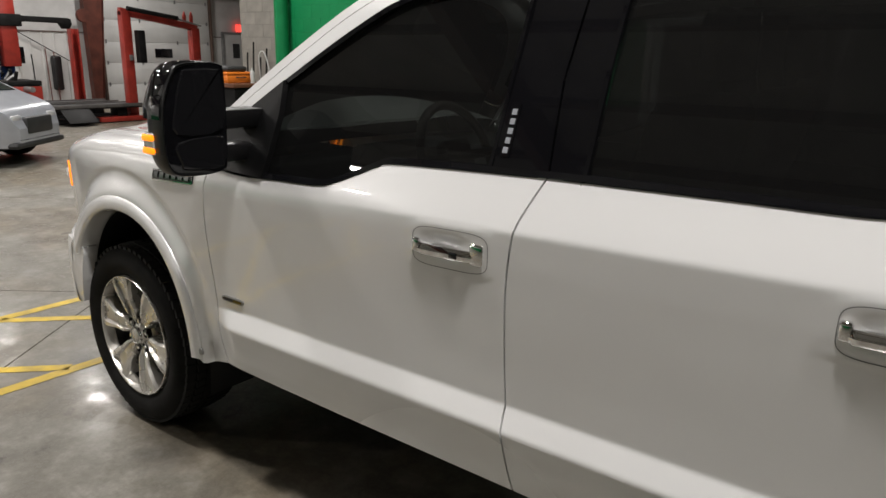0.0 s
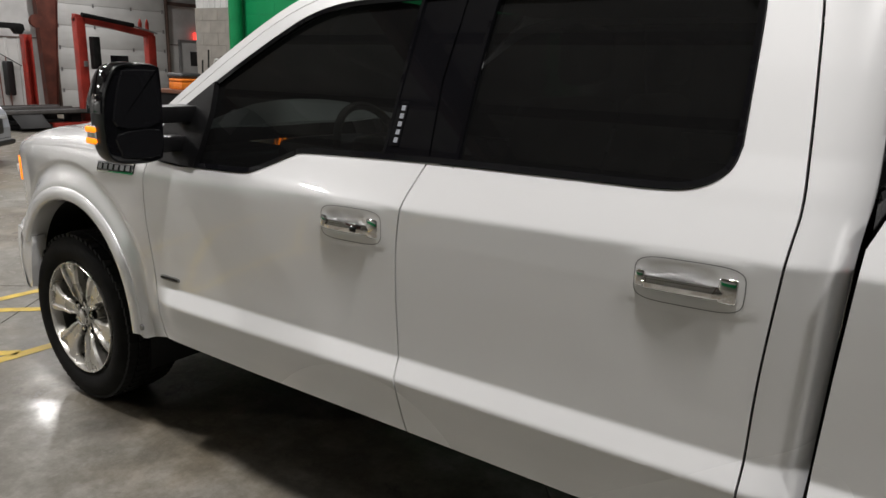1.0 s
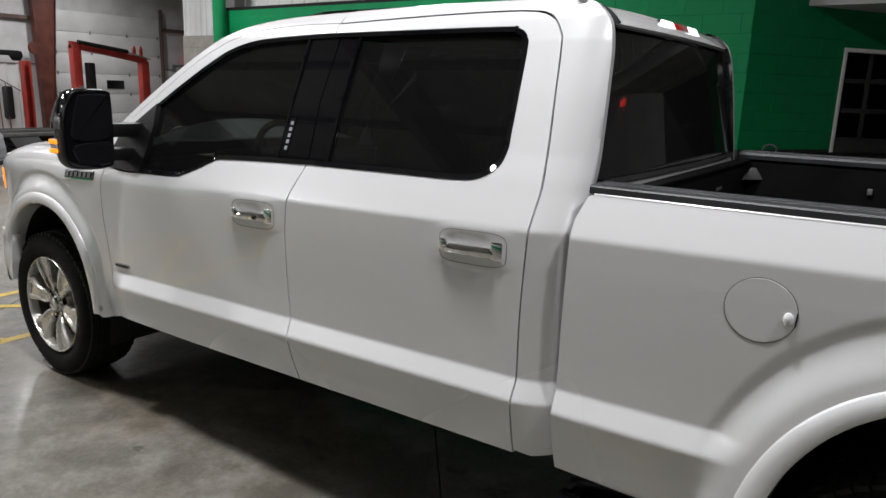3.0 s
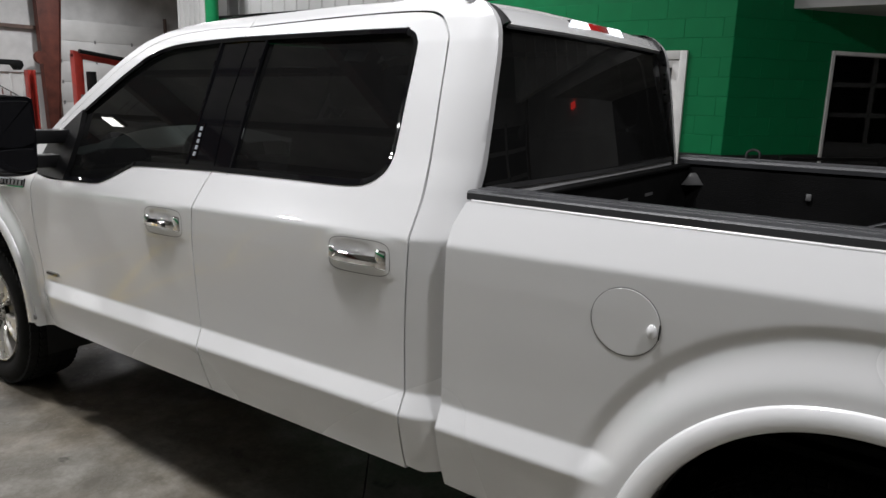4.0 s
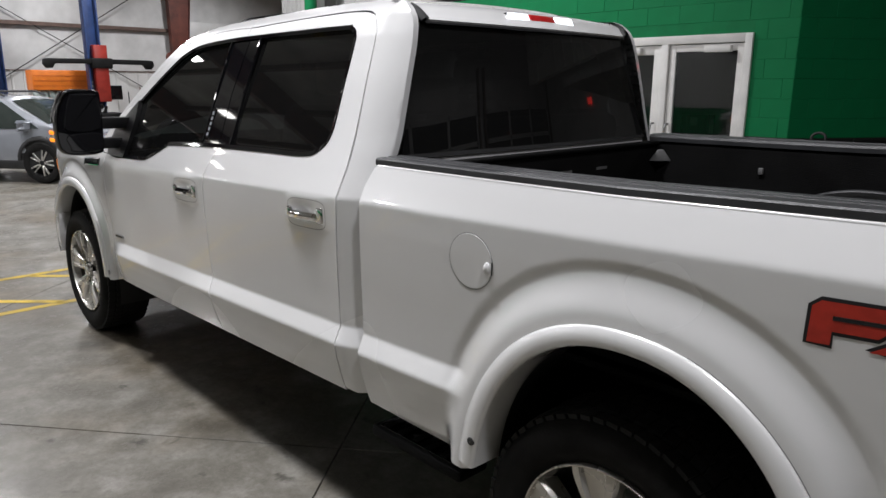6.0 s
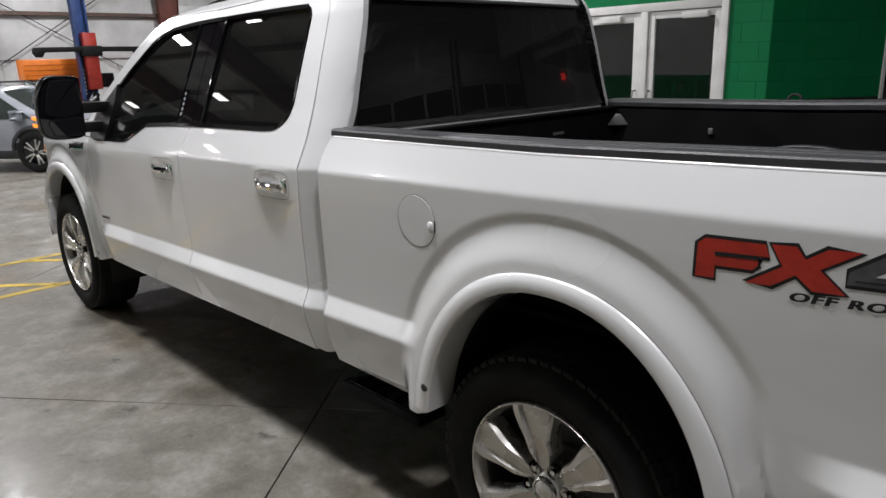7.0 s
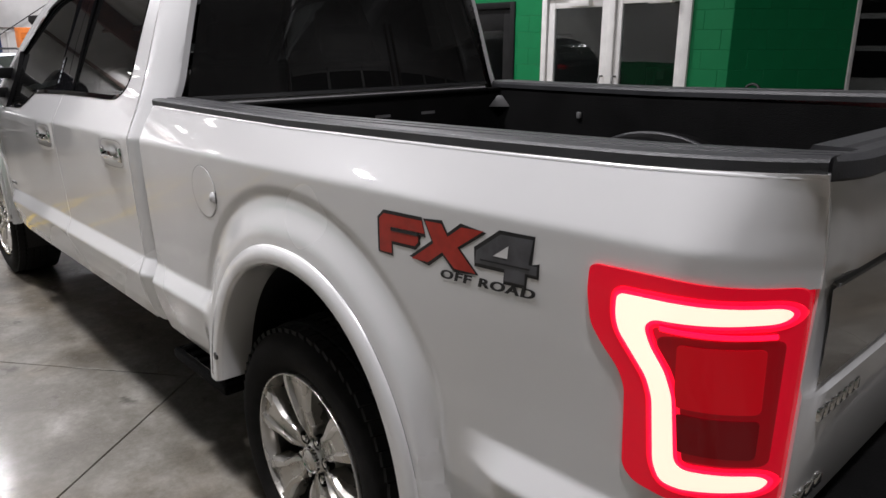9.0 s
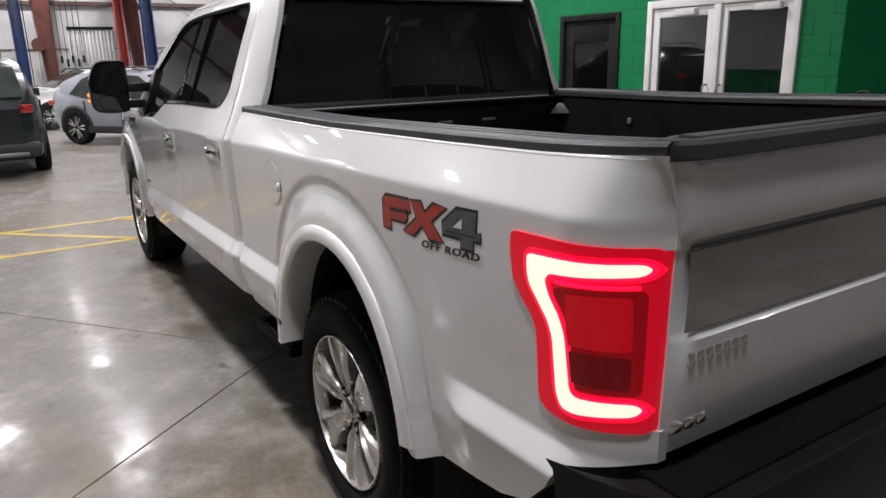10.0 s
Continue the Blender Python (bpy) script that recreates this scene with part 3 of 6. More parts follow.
def side_y(x, z, kind=""):
    """Depth of the left flank at (x, z); 0 is the widest line, larger is further in."""
    zz = z - rake(x)
    y = float(np.interp(zz, PZ, PY)) * 0.6 + 0.2 * float(np.interp(zz - 0.003, PZ, PY)) + 0.2 * float(np.interp(zz + 0.003, PZ, PY))
    if x < 1.9 and 1.12 < zz < 1.30:
        soft = sum(float(np.interp(zz + d, PZ, PY)) for d in (-0.035, -0.0175, 0.0, 0.0175, 0.035)) / 5
        k = smooth01((1.9 - x) / 0.9) * smooth01((zz - 1.12) / 0.04) * smooth01((1.30 - zz) / 0.04)
        y += (soft - y) * k
    plain = max(smooth01((0.80 - x) / 0.16), smooth01((x - 4.40) / 0.05) * smooth01((4.82 - x) / 0.16))
    if plain and zz < 0.80:
        y = y * (1 - plain) + float(np.interp(zz, (0.40, 0.50, 0.62, 0.80), (0.095, 0.062, 0.045, 0.037))) * plain
    if x < 0.95:
        y += 0.030 * ((0.95 - x) / 1.0) ** 1.7
        if x < -0.25:
            y += 0.42 * (-0.25 - x) ** 1.9
    if kind == "bed":
        y += 0.012 * smooth01((x - 4.6) / 0.6)
        if x > 5.09:
            turn = float(np.interp(z, (0.6, 0.92, 1.05, 1.25, 1.27, 1.325, 1.384, 1.42), (0.140, 0.143, 0.149, 0.154, 0.154, 0.144, 0.126, 0.108)))
            y += max(0.0, turn - y) * min(1.0, (x - 5.09) / 0.172) ** 2.6
    if kind == "cab" and x > 2.90:
        t = min(1, (x - 2.90) / 0.172)
        y += 0.15 * (1 - math.sqrt(max(0.0, 1 - t * t)))
    for px0, pz0 in ((1.748, 1.135), (2.745, 1.160)):
        if abs(x - px0) < 0.2 and abs(z - pz0) < 0.1:
            dz_ = z - pz0 - 0.03 * (x - px0)
            y += 0.013 * smooth01(1.25 * (1 - ((abs(x - px0 + 0.018) / 0.088) ** 4 + (abs(dz_ - 0.004) / 0.040) ** 4) ** 0.25))
            rim = (abs(x - px0) / 0.128) ** 6 + (abs(dz_) / 0.060) ** 6
            y -= 0.0018 * smooth01((1.12 - rim ** (1 / 6)) / 0.12)
    for cx, wi, hi, wo, ho in ARCH.values():
        e = arch_e(x, z, cx, wo, ho)
        reach = 1.235 - 0.12 * smooth01((0.95 - z) / 0.3) * (x > cx) if cx > 2 else 1.19 - 0.10 * smooth01((0.80 - z) / 0.2)
        if e < reach and z > 0.35:
            w = smooth01((reach - 0.035 - e) / (max(0.06, reach - 1.065) if cx > 2 else max(0.04, reach - 1.04)))
            edge = min(y, 0.003 + 0.03 * max(0, e - 1.0) + (0.022 if cx < 2 else 0.0))
            y = y * (1 - w) + edge * w + 0.0045 * smooth01((reach - e) / 0.04) * (1 - w) * smooth01((z - 0.62) / 0.25)
    return y


def arch_curve(which, outer, a0, a1, n=40):
    cx, wi, hi, wo, ho = ARCH[which]
    w, h = (wo, ho) if outer else (wi, hi)
    out = []
    for i in range(n + 1):
        a = radians(a0 + (a1 - a0) * i / n)
        c, s = math.cos(a), math.sin(a)
        z = 0.42 + h * math.copysign(abs(s) ** (2 / 2.15), s)
        out.append((cx + w * math.copysign(abs(c) ** (2 / 2.15), c), z))
    return out


def clip_cell(poly, x0, x1, z0, z1):
    for axis, lim, sign in ((0, x0, 1), (0, x1, -1), (1, z0, 1), (1, z1, -1)):
        out = []
        for i, q in enumerate(poly):
            p = poly[i - 1]
            dp, dq = sign * (p[axis] - lim), sign * (q[axis] - lim)
            if (dp < 0) != (dq < 0):
                t = dp / (dp - dq)
                out.append((p[0] + t * (q[0] - p[0]), p[1] + t * (q[1] - p[1])))
            if dq >= 0:
                out.append(q)
        poly = out
        if len(poly) < 3:
            return []
    return poly


def panel(outline, depth=lambda x, z: side_y(x, z), off=0.0, lip=0.02, dx=0.05, dz=0.00625, hem=0.003):
    """A curved sheet: the outline in (x, z) laid on the flank, with its edge turned in."""
    zr = [(p[0], p[1] - rake(p[0])) for p in outline]
    bm = bmesh.new()
    xs, zs = [p[0] for p in zr], [p[1] for p in zr]
    i0, i1 = math.floor(min(xs) / dx), math.ceil(max(xs) / dx)
    j0, j1 = math.floor(min(zs) / dz), math.ceil(max(zs) / dz)
    cache = {}

    def vert(x, z):
        k = (round(x, 4), round(z, 4))
        if k not in cache:
            zz = z + rake(x)
            cache[k] = bm.verts.new((x, depth(x, zz) + off, zz))
        return cache[k]

    for i in range(i0, i1):
        strip = clip_cell(zr, i * dx, (i + 1) * dx, -9, 9)
        if not strip:
            continue
        for j in range(j0, j1):
            c = clip_cell(strip, i * dx, (i + 1) * dx, j * dz, (j + 1) * dz)
            k = 0
            while len(c) > 2 and k < len(c):
                a_, b_, c_ = c[k - 1], c[k], c[(k + 1) % len(c)]
                ux, uz, vx, vz = b_[0] - a_[0], b_[1] - a_[1], c_[0] - b_[0], c_[1] - b_[1]
                if abs(ux) + abs(uz) < 1e-7 or (abs(ux * vz - uz * vx) < 1e-10 and ux * vx + uz * vz < 0):
                    c = c[:k] + c[k + 1:]
                    k = 0
                else:
                    k += 1
            if len(c) < 3:
                continue
            vs = []
            for p in c:
                v = vert(*p)
                if v not in vs:
                    vs.append(v)
            if len(vs) >= 3:
                try:
                    bm.faces.new(vs)
                except ValueError:
                    pass
    edges = [e for e in bm.edges if len(e.link_faces) == 1]
    if lip:
        ex = bmesh.ops.extrude_edge_only(bm, edges=edges)
        for v in ex["geom"]:
            if isinstance(v, bmesh.types.BMVert):
                v.co.y += hem
        more = [e for e in bm.edges if len(e.link_faces) == 1]
        ex = bmesh.ops.extrude_edge_only(bm, edges=more)
        for v in ex["geom"]:
            if isinstance(v, bmesh.types.BMVert):
                v.co.y += lip
    return bm


def mirrored(bm):
    b2 = bm.copy()
    for v in b2.verts:
        v.co.y = 2 * CY - v.co.y
    bmesh.ops.reverse_faces(b2, faces=b2.faces)
    return b2


truck = thing("pickup_truck", "pearl white crew cab pickup truck with lit tail lamps", "pickup truck", (2.2, CY, 0))


def both(name, bm, mat, label="", angle=38):
    b2 = mirrored(bm)
    a = part(name, bm, mat, truck, label, angle)
    part(name, b2, mat, truck, label, angle)
    return a


# side window line, front to rear
DLO_LOW = spline([(0.90, 1.213), (1.06, 1.222), (1.235, 1.229), (1.30, 1.242), (1.39, 1.277), (1.46, 1.306), (1.53, 1.320), (1.96, 1.338), (2.40, 1.347), (2.64, 1.351), (2.73, 1.366), (2.785, 1.405), (2.80, 1.46)], 6)
DLO_UP = spline([(2.80, 1.46), (2.785, 1.73), (2.772, 1.785), (2.735, 1.812), (2.66, 1.819), (2.07, 1.814), (1.88, 1.811), (1.616, 1.799), (1.474, 1.784), (1.36, 1.752), (1.275, 1.710), (1.17, 1.650), (1.04, 1.568), (0.93, 1.496), (0.80, 1.407), (0.738, 1.358)], 6)
DLO = DLO_LOW + DLO_UP[1:] + [(0.722, 1.31), (0.724, 1.255), (0.745, 1.222), (0.84, 1.214)]
SEAM_F = spline([(1.990, 1.345), (1.962, 1.285), (1.936, 1.21), (1.921, 1.08), (1.920, 0.93), (1.928, 0.75), (1.938, 0.65), (1.952, 0.504)], 5)
SEAM_R = spline([(1.95, 1.848), (2.40, 1.864), (2.72, 1.867), (2.83, 1.850), (2.88, 1.80), (2.895, 1.75), (2.918, 1.565), (2.930, 1.45), (2.938, 1.35), (2.930, 1.24), (2.914, 0.98), (2.910, 0.76), (2.903, 0.522)], 6)
SEAM_A = spline([(0.70, 1.225), (0.672, 1.15), (0.660, 1.05), (0.663, 0.94), (0.680, 0.78), (0.688, 0.65), (0.705, 0.489)], 5)
G = 0.0028

front_low = [p for p in DLO_LOW if p[0] <= 1.985]
front_door = [(p[0] + G, p[1]) for p in SEAM_A[::-1]] + [(0.745, 1.219), (0.84, 1.213)] + front_low + [(p[0] - G, p[1]) for p in SEAM_F] + [(1.3, 0.492)]
both("front_door", panel(front_door, dx=0.0167), PAINT)
rear_low = [p for p in DLO_LOW if p[0] > 1.995]
up_rear = [p for p in DLO_UP if p[0] >= 1.955]
rear_door = [(p[0] + G, p[1]) for p in SEAM_F[::-1]] + rear_low + up_rear[1:] + [(1.953, 1.812)] + [(p[0] - G * (p[0] > 2.75), p[1] - G) for p in SEAM_R]
both("rear_door", panel(rear_door, dx=0.0167), PAINT)
# front door's upper frame and the windscreen pillar
up_front = [p for p in DLO_UP if p[0] < 1.95]
frame_out = spline([(1.947, 1.847), (1.78, 1.847), (1.603, 1.838), (1.462, 1.821), (1.32, 1.780), (1.17, 1.704), (1.026, 1.610), (0.90, 1.521), (0.80, 1.450), (0.70, 1.373), (0.63, 1.30), (0.60, 1.232)], 6)
both("door_frame", panel([(1.947, 1.812)] + up_front + [(0.722, 1.31), (0.724, 1.255), (0.735, 1.228)] + frame_out[::-1]), PAINT)
pillar_out = spline([(1.95, 1.895), (1.78, 1.889), (1.595, 1.878), (1.43, 1.852), (1.285, 1.803), (1.15, 1.729), (1.015, 1.642), (0.877, 1.545), (0.73, 1.436), (0.62, 1.345), (0.55, 1.262), (0.54, 1.225)], 6)
both("windscreen_pillar", panel([(p[0], p[1] + G) for p in frame_out] + pillar_out[::-1]), PAINT)
# cab rear corner with the roof side
cab_out = [(p[0] + G, p[1] + G * (p[0] < 2.85)) for p in SEAM_R] + [(2.905, 0.534), (2.96, 0.524), (3.02, 0.537), (3.028, 0.57)] + spline([(3.031, 0.62), (3.035, 0.8), (3.040, 1.02), (3.047, 1.27), (3.055, 1.38), (3.050, 1.5), (3.040, 1.65), (3.028, 1.77), (3.006, 1.84), (2.96, 1.885)], 6) + [(2.93, 1.897), (2.80, 1.905), (2.40, 1.908), (1.95, 1.895)]
both("cab_corner", panel(cab_out, lambda x, z: side_y(x, z, "cab"), dx=0.01), PAINT)
# bed side, cut by the wheel arch
arc = arch_curve("rear", False, 171, 13)
lamp_edge = [(4.982, 1.237), (4.979, 1.19), (4.986, 1.143), (5.008, 1.110), (5.038, 1.080), (5.053, 1.050), (5.054, 0.918), (5.072, 0.899), (5.12, 0.895), (5.265, 0.902)]
bed_out = [(3.046, 0.521), (3.30, 0.511), (3.55, 0.503)] + arc + [(4.58, 0.546), (4.70, 0.562), (4.9, 0.598), (5.01, 0.648), (5.085, 0.728), (5.13, 0.80), (5.265, 0.838)] + lamp_edge[::-1] + [(5.10, 1.241), (5.265, 1.243), (5.265, 1.406), (5.10, 1.398), (4.7, 1.384), (4.0, 1.366), (3.5, 1.362), (3.125, 1.362), (3.085, 1.35), (3.062, 1.29), (3.050, 1.02), (3.043, 0.80)]
both("bed_side", panel(bed_out, lambda x, z: side_y(x, z, "bed"), dx=0.0125), PAINT)
# front fender
farc = arch_curve("front", False, 6, 148)
fender = [(p[0] - G, p[1]) for p in SEAM_A] + [(0.60, 0.465)] + farc + [(-0.42, 0.742), (-0.52, 0.76), (-0.60, 0.80), (-0.615, 0.95), (-0.60, 1.08), (-0.51, 1.15), (-0.30, 1.185), (0.0, 1.205), (0.4, 1.220)]
both("front_fender", panel(fender, dx=0.0125), PAINT)


def flare(which, a0, a1):
    """Wheel-arch lip: a rounded moulding standing proud of the flank, turned into the well."""
    o, i = arch_curve(which, True, a0, a1, 56), arch_curve(which, False, a0, a1, 56)
    rows = []
    for po, pi in zip(o, i):
        row = []
        for t, y in ((0.0, 0.022), (0.05, 0.002), (0.12, -0.005), (0.5, -0.009), (0.85, -0.010), (0.95, -0.007), (1.0, 0.004), (1.02, 0.03), (1.05, 0.09), (1.06, 0.16)):
            x, z = po[0] + (pi[0] - po[0]) * t, po[1] + (pi[1] - po[1]) * t
            bowed = 0.022 if which == "front" else 0.0
            row.append((x, y + bowed, z))
        rows.append(row)
    return sheet(rows)


both("wheel_arch_flare", flare("front", 5, 149), PAINT, angle=60)
both("wheel_arch_flare", flare("rear", 12, 171), PAINT, angle=60)


def flare_gap(which, a0, a1):
    """Thin dark joint along the outer edge of the arch moulding."""
    o, i = arch_curve(which, True, a0, a1, 56), arch_curve(which, False, a0, a1, 56)
    kind = "bed" if which == "rear" else ""
    rows = []
    for po, pi in zip(o, i):
        row = []
        for t in (-0.022, 0.004):
            x, z = po[0] + (pi[0] - po[0]) * t, po[1] + (pi[1] - po[1]) * t
            row.append((x, min(side_y(x, z, kind), side_y(*po, kind)) - 0.0022, z))
        rows.append(row)
    return sheet(rows)


both("flare_joint", flare_gap("rear", 20, 75), FINE_GAP)


def well(which):
    cx = ARCH[which][0]
    rows = []
    for p in arch_curve(which, False, -14, 194, 40):
        rows.append([(cx + (p[0] - cx) * 0.98, y, 0.42 + (p[1] - 0.42) * 0.985) for y in (0.10, 0.3, 0.62)])
    bm = sheet(rows)
    c = [(cx + (p[0] - cx) * 0.98, 0.42 + (p[1] - 0.42) * 0.985) for p in arch_curve(which, False, -14, 194, 40)]
    bm.faces.new([bm.verts.new((a, 0.62, b)) for a, b in c])
    return bm


both("wheel_well", well("front"), BLACK_PLASTIC)
both("wheel_well", well("rear"), BLACK_PLASTIC)
for nm, xx, zz, yy in (("screw", 3.60, 0.615, -0.009), ("clip", 0.587, 0.514, side_y(0.587, 0.514) - 0.004)):
    s_ = lathe([(0.001, -0.004), (0.012, -0.003), (0.014, 0.004)], 14)
    s_.transform(Matrix.Translation((xx, yy, zz)))
    part(nm, s_, BLACK_PLASTIC if nm == "screw" else GREY_STEEL, truck)

# dark inner shell behind the seams
inner = bmesh.new()
box(-0.45, 0.70, 0.65, 2 * CY - 0.65, 0.45, 1.12, bm=inner)
box(0.60, 2.98, 0.115, 2 * CY - 0.115, 0.52, 1.14, bm=inner)
part("inner_body", inner, SEAM, truck)
part("chassis", box(-0.6, 5.1, 0.45, 2 * CY - 0.45, 0.34, 0.62, 0.02), STEEL_DARK, truck)
for yy, ye in ((0.40, 0.398), (2 * CY - 0.55, 2 * CY - 0.398)):
    board = part("running_board", box(0.70, 3.02, yy, yy + 0.15, 0.345, 0.385, 0.012), BEDLINER, truck, "black running board folded under the sill")
    part("edge_strip", box(0.70, 3.02, ye - 0.005, ye + 0.005, 0.358, 0.370, 0.003), RAIL_EDGE, board, "thin grey edge strip")
for sgn, y0 in ((1, 0.050), (-1, 2 * CY - 0.050)):
    step = part("box_step", box(3.06, 3.50, min(y0, y0 + sgn * 0.13), max(y0, y0 + sgn * 0.13), 0.405, 0.445, 0.012), BEDLINER, truck, "black folding side step ahead of the wheel")
    part("step_tread", box(3.09, 3.47, min(y0 + sgn * 0.015, y0 + sgn * 0.10), max(y0 + sgn * 0.015, y0 + sgn * 0.10), 0.4455, 0.451, 0.002), BLACK_GLOSS, step)
    for k in range(5):
        part("tread_bar", box(3.11 + 0.07 * k, 3.14 + 0.07 * k, min(y0 + sgn * 0.02, y0 + sgn * 0.095), max(y0 + sgn * 0.02, y0 + sgn * 0.095), 0.451, 0.456, 0.002), BEDLINER, step)
    part("step_arm", box(3.24, 3.30, min(y0 + sgn * 0.12, y0 + sgn * 0.40), max(y0 + sgn * 0.12, y0 + sgn * 0.40), 0.40, 0.44, 0.01), STEEL_DARK, step)


# glass, pillars and trims of the side windows
def strip_ring(loop, d, off, mat, name):
    inn = inset(loop, d)
    rows = [[(a[0], side_y(*a) + off + 0.006, a[1]), (a[0] * 0.8 + b[0] * 0.2, side_y(*a) + off, a[1] * 0.8 + b[1] * 0.2), (b[0], side_y(*b) + off + 0.004, b[1]), (b[0], side_y(*b) + off + 0.02, b[1])]
            for a, b in zip(loop + loop[:1], inn + inn[:1])]
    return both(name, sheet(rows), mat)


strip_ring(DLO, 0.017, -0.003, BLACK_GLOSS, "window_surround")


def flat_glass(x, z):
    """Depth of the smooth side glass, leaning in with a slight bow."""
    q = z - rake(x) - 1.35
    return 0.094 + 0.39 * q + 0.05 * q * q + (0.030 * (0.95 - x) ** 1.7 if x < 0.95 else 0.0)


FG = [p for p in DLO_LOW if p[0] < 1.815] + [(1.822, 1.333), (1.822, 1.55), (1.822, 1.80)] + [p for p in DLO_UP if p[0] < 1.79] + [(0.73, 1.23)]
RG = [(2.085, 1.342)] + [p for p in DLO_LOW if p[0] > 2.09] + [p for p in DLO_UP[1:] if p[0] > 2.09] + [(2.075, 1.806)]
both("front_window", panel(FG, flat_glass, lip=0, dz=0.05), GLASS_FRONT)
both("rear_window", panel(RG, flat_glass, lip=0, dz=0.05), GLASS_DARK)
both("door_pillar_trim", panel([(1.822, 1.330), (1.985, 1.338), (1.962, 1.56), (1.975, 1.811), (1.822, 1.807), (1.822, 1.55)], lambda x, z: flat_glass(x, z) - 0.010, dz=0.05, lip=0.012), BLACK_GLOSS)
both("door_pillar_trim", panel([(1.991, 1.338), (2.085, 1.342), (2.066, 1.56), (2.075, 1.812), (1.981, 1.811), (1.968, 1.56)], lambda x, z: flat_glass(x, z) - 0.010, dz=0.05, lip=0.012), BLACK_GLOSS)
for xx, tp in ((1.822, 0.0), (2.08, -0.004)):
    rows = [[(xx + 0.015 * math.sin(3.1 * k / 12) * tp * 100 + dxx, side_y(xx, 1.335 + 0.465 * k / 12) + 0.004 + oo, 1.335 + 0.465 * k / 12) for dxx, oo in ((-0.007, 0.006), (-0.005, -0.004), (0.005, -0.004), (0.007, 0.006))] for k in range(13)]
    both("window_channel", sheet(rows), BLACK_GLOSS)
# keypad on the pillar
kp = panel([(1.842, 1.375), (1.868, 1.375), (1.868, 1.50), (1.842, 1.50)], lambda x, z: side_y(x, z) - 0.001, dz=0.05, lip=0.006)
keypad = part("keypad", kp, BLACK_GLOSS, truck)
KEY_GLOW = glow("lit_key", (0.22, 0.23, 0.25), 0.12)
for k in range(5):
    z0 = 1.384 + k * 0.0225
    part("key", panel([(1.848, z0), (1.862, z0), (1.862, z0 + 0.014), (1.848, z0 + 0.014)], lambda x, z: side_y(x, z) - 0.003, dz=0.05, lip=0.003), KEY_GLOW, keypad)

# roof, windscreen, rear wall of the cab
rows = []
for i in range(31):
    x = 1.42 + (2.905 - 1.42) * i / 30
    t = (x - 1.42) / (2.905 - 1.42)
    zedge = 1.848 + 0.06 * smooth01(t * 3.5) - 0.012 * smooth01((t - 0.9) / 0.1)
    yedge = side_y(x, zedge) if x < 2.95 else side_y(x, zedge, "cab")
    row = []
    for k in range(17):
        s = k / 16
        y = yedge + (2 * CY - 2 * yedge) * s
        crown = 1 - abs(2 * s - 1) ** 2.3
        row.append((x, y, zedge - 0.004 + 0.034 * crown * (1 - 0.35 * abs(t - 0.45)) - 0.016 * crown ** 0.5 * smooth01((x - 2.78) / 0.125)))
    rows.append(row)
part("roof", sheet(rows), PAINT, truck, angle=60)
wrows = []
for i in range(9):
    t = i / 8
    x, z = 0.55 + (1.41 - 0.55) * t, 1.215 + (1.85 - 1.215) * t
    ye = side_y(x - 0.02, z) + 0.02
    wrows.append([(x - 0.17 * (1 - (2 * k / 12 - 1) ** 2), ye + (2 * CY - 2 * ye) * k / 12, z) for k in range(13)])
part("windscreen", sheet(wrows), GLASS_FRONT, truck)
yl = 0.185


def back_at(s, z):
    """Rear wall of the cab: s across from -1 to 1."""
    t = max(0.0, (z - 1.36) / 0.5)
    half = (CY - 0.225) - 0.150 * t
    return (3.060 - 0.062 * t + 0.028 * (1 - s * s), CY + s * half, z)


part("rear_wall", sheet([[back_at(-1 + 2 * k / 12, z) for k in range(13)] for z in (0.55, 0.9, 1.2, 1.375)]), PAINT, truck)
part("rear_glass", sheet([[tuple(Vector(back_at((-1 + 2 * k / 12) * 1.02, 1.375 + 0.445 * j / 6)) - Vector((0.010, 0, 0))) for k in range(13)] for j in range(7)]), GLASS_REAR, truck)
ROOF_END = rows[-1]
lip_rows = [[back_at(-1 + 2 * k / 16, 1.818) for k in range(17)], [tuple(Vector(back_at(-1 + 2 * k / 16, 1.828)) + Vector((0.008, 0, 0))) for k in range(17)]]
lip_rows.append([tuple(0.5 * Vector(p) + 0.5 * Vector(q) + Vector((0.010, 0, 0.010))) for p, q in zip(lip_rows[1], ROOF_END)])
lip_rows.append([tuple(p) for p in ROOF_END])
part("roof_lip", sheet(lip_rows), PAINT, truck, angle=70)
a_, b_ = Vector(ROOF_END[0]), Vector(lip_rows[1][0])
joint = sheet([[tuple(a_.lerp(b_, k / 6) + Vector((0.012 * math.sin(math.pi * k / 6) + dx_, dy_, 0.012 * math.sin(math.pi * k / 6) + dz_))) for dx_, dy_, dz_ in ((-0.004, -0.024, -0.004), (0.004, -0.012, 0.004), (0.006, 0.004, 0.005), (-0.004, 0.016, -0.002))] for k in range(7)])
both("roof_joint_strip", joint, BLACK_PLASTIC)
for z0, z1, nm in ((1.364, 1.378, "lower_seal"), (1.815, 1.826, "upper_seal")):
    part(nm, sheet([[tuple(Vector(back_at(-1 + 2 * k / 12, z)) + Vector((0.006 if z == z0 else 0.002, 0, 0))) for k in range(13)] for z in (z0, z1)]), BLACK_PLASTIC, truck)
LEAN = Matrix.Translation((2.985, 0, 1.85)) @ Matrix.Rotation(radians(-28), 4, "Y") @ Matrix.Translation((-2.985, 0, -1.85))
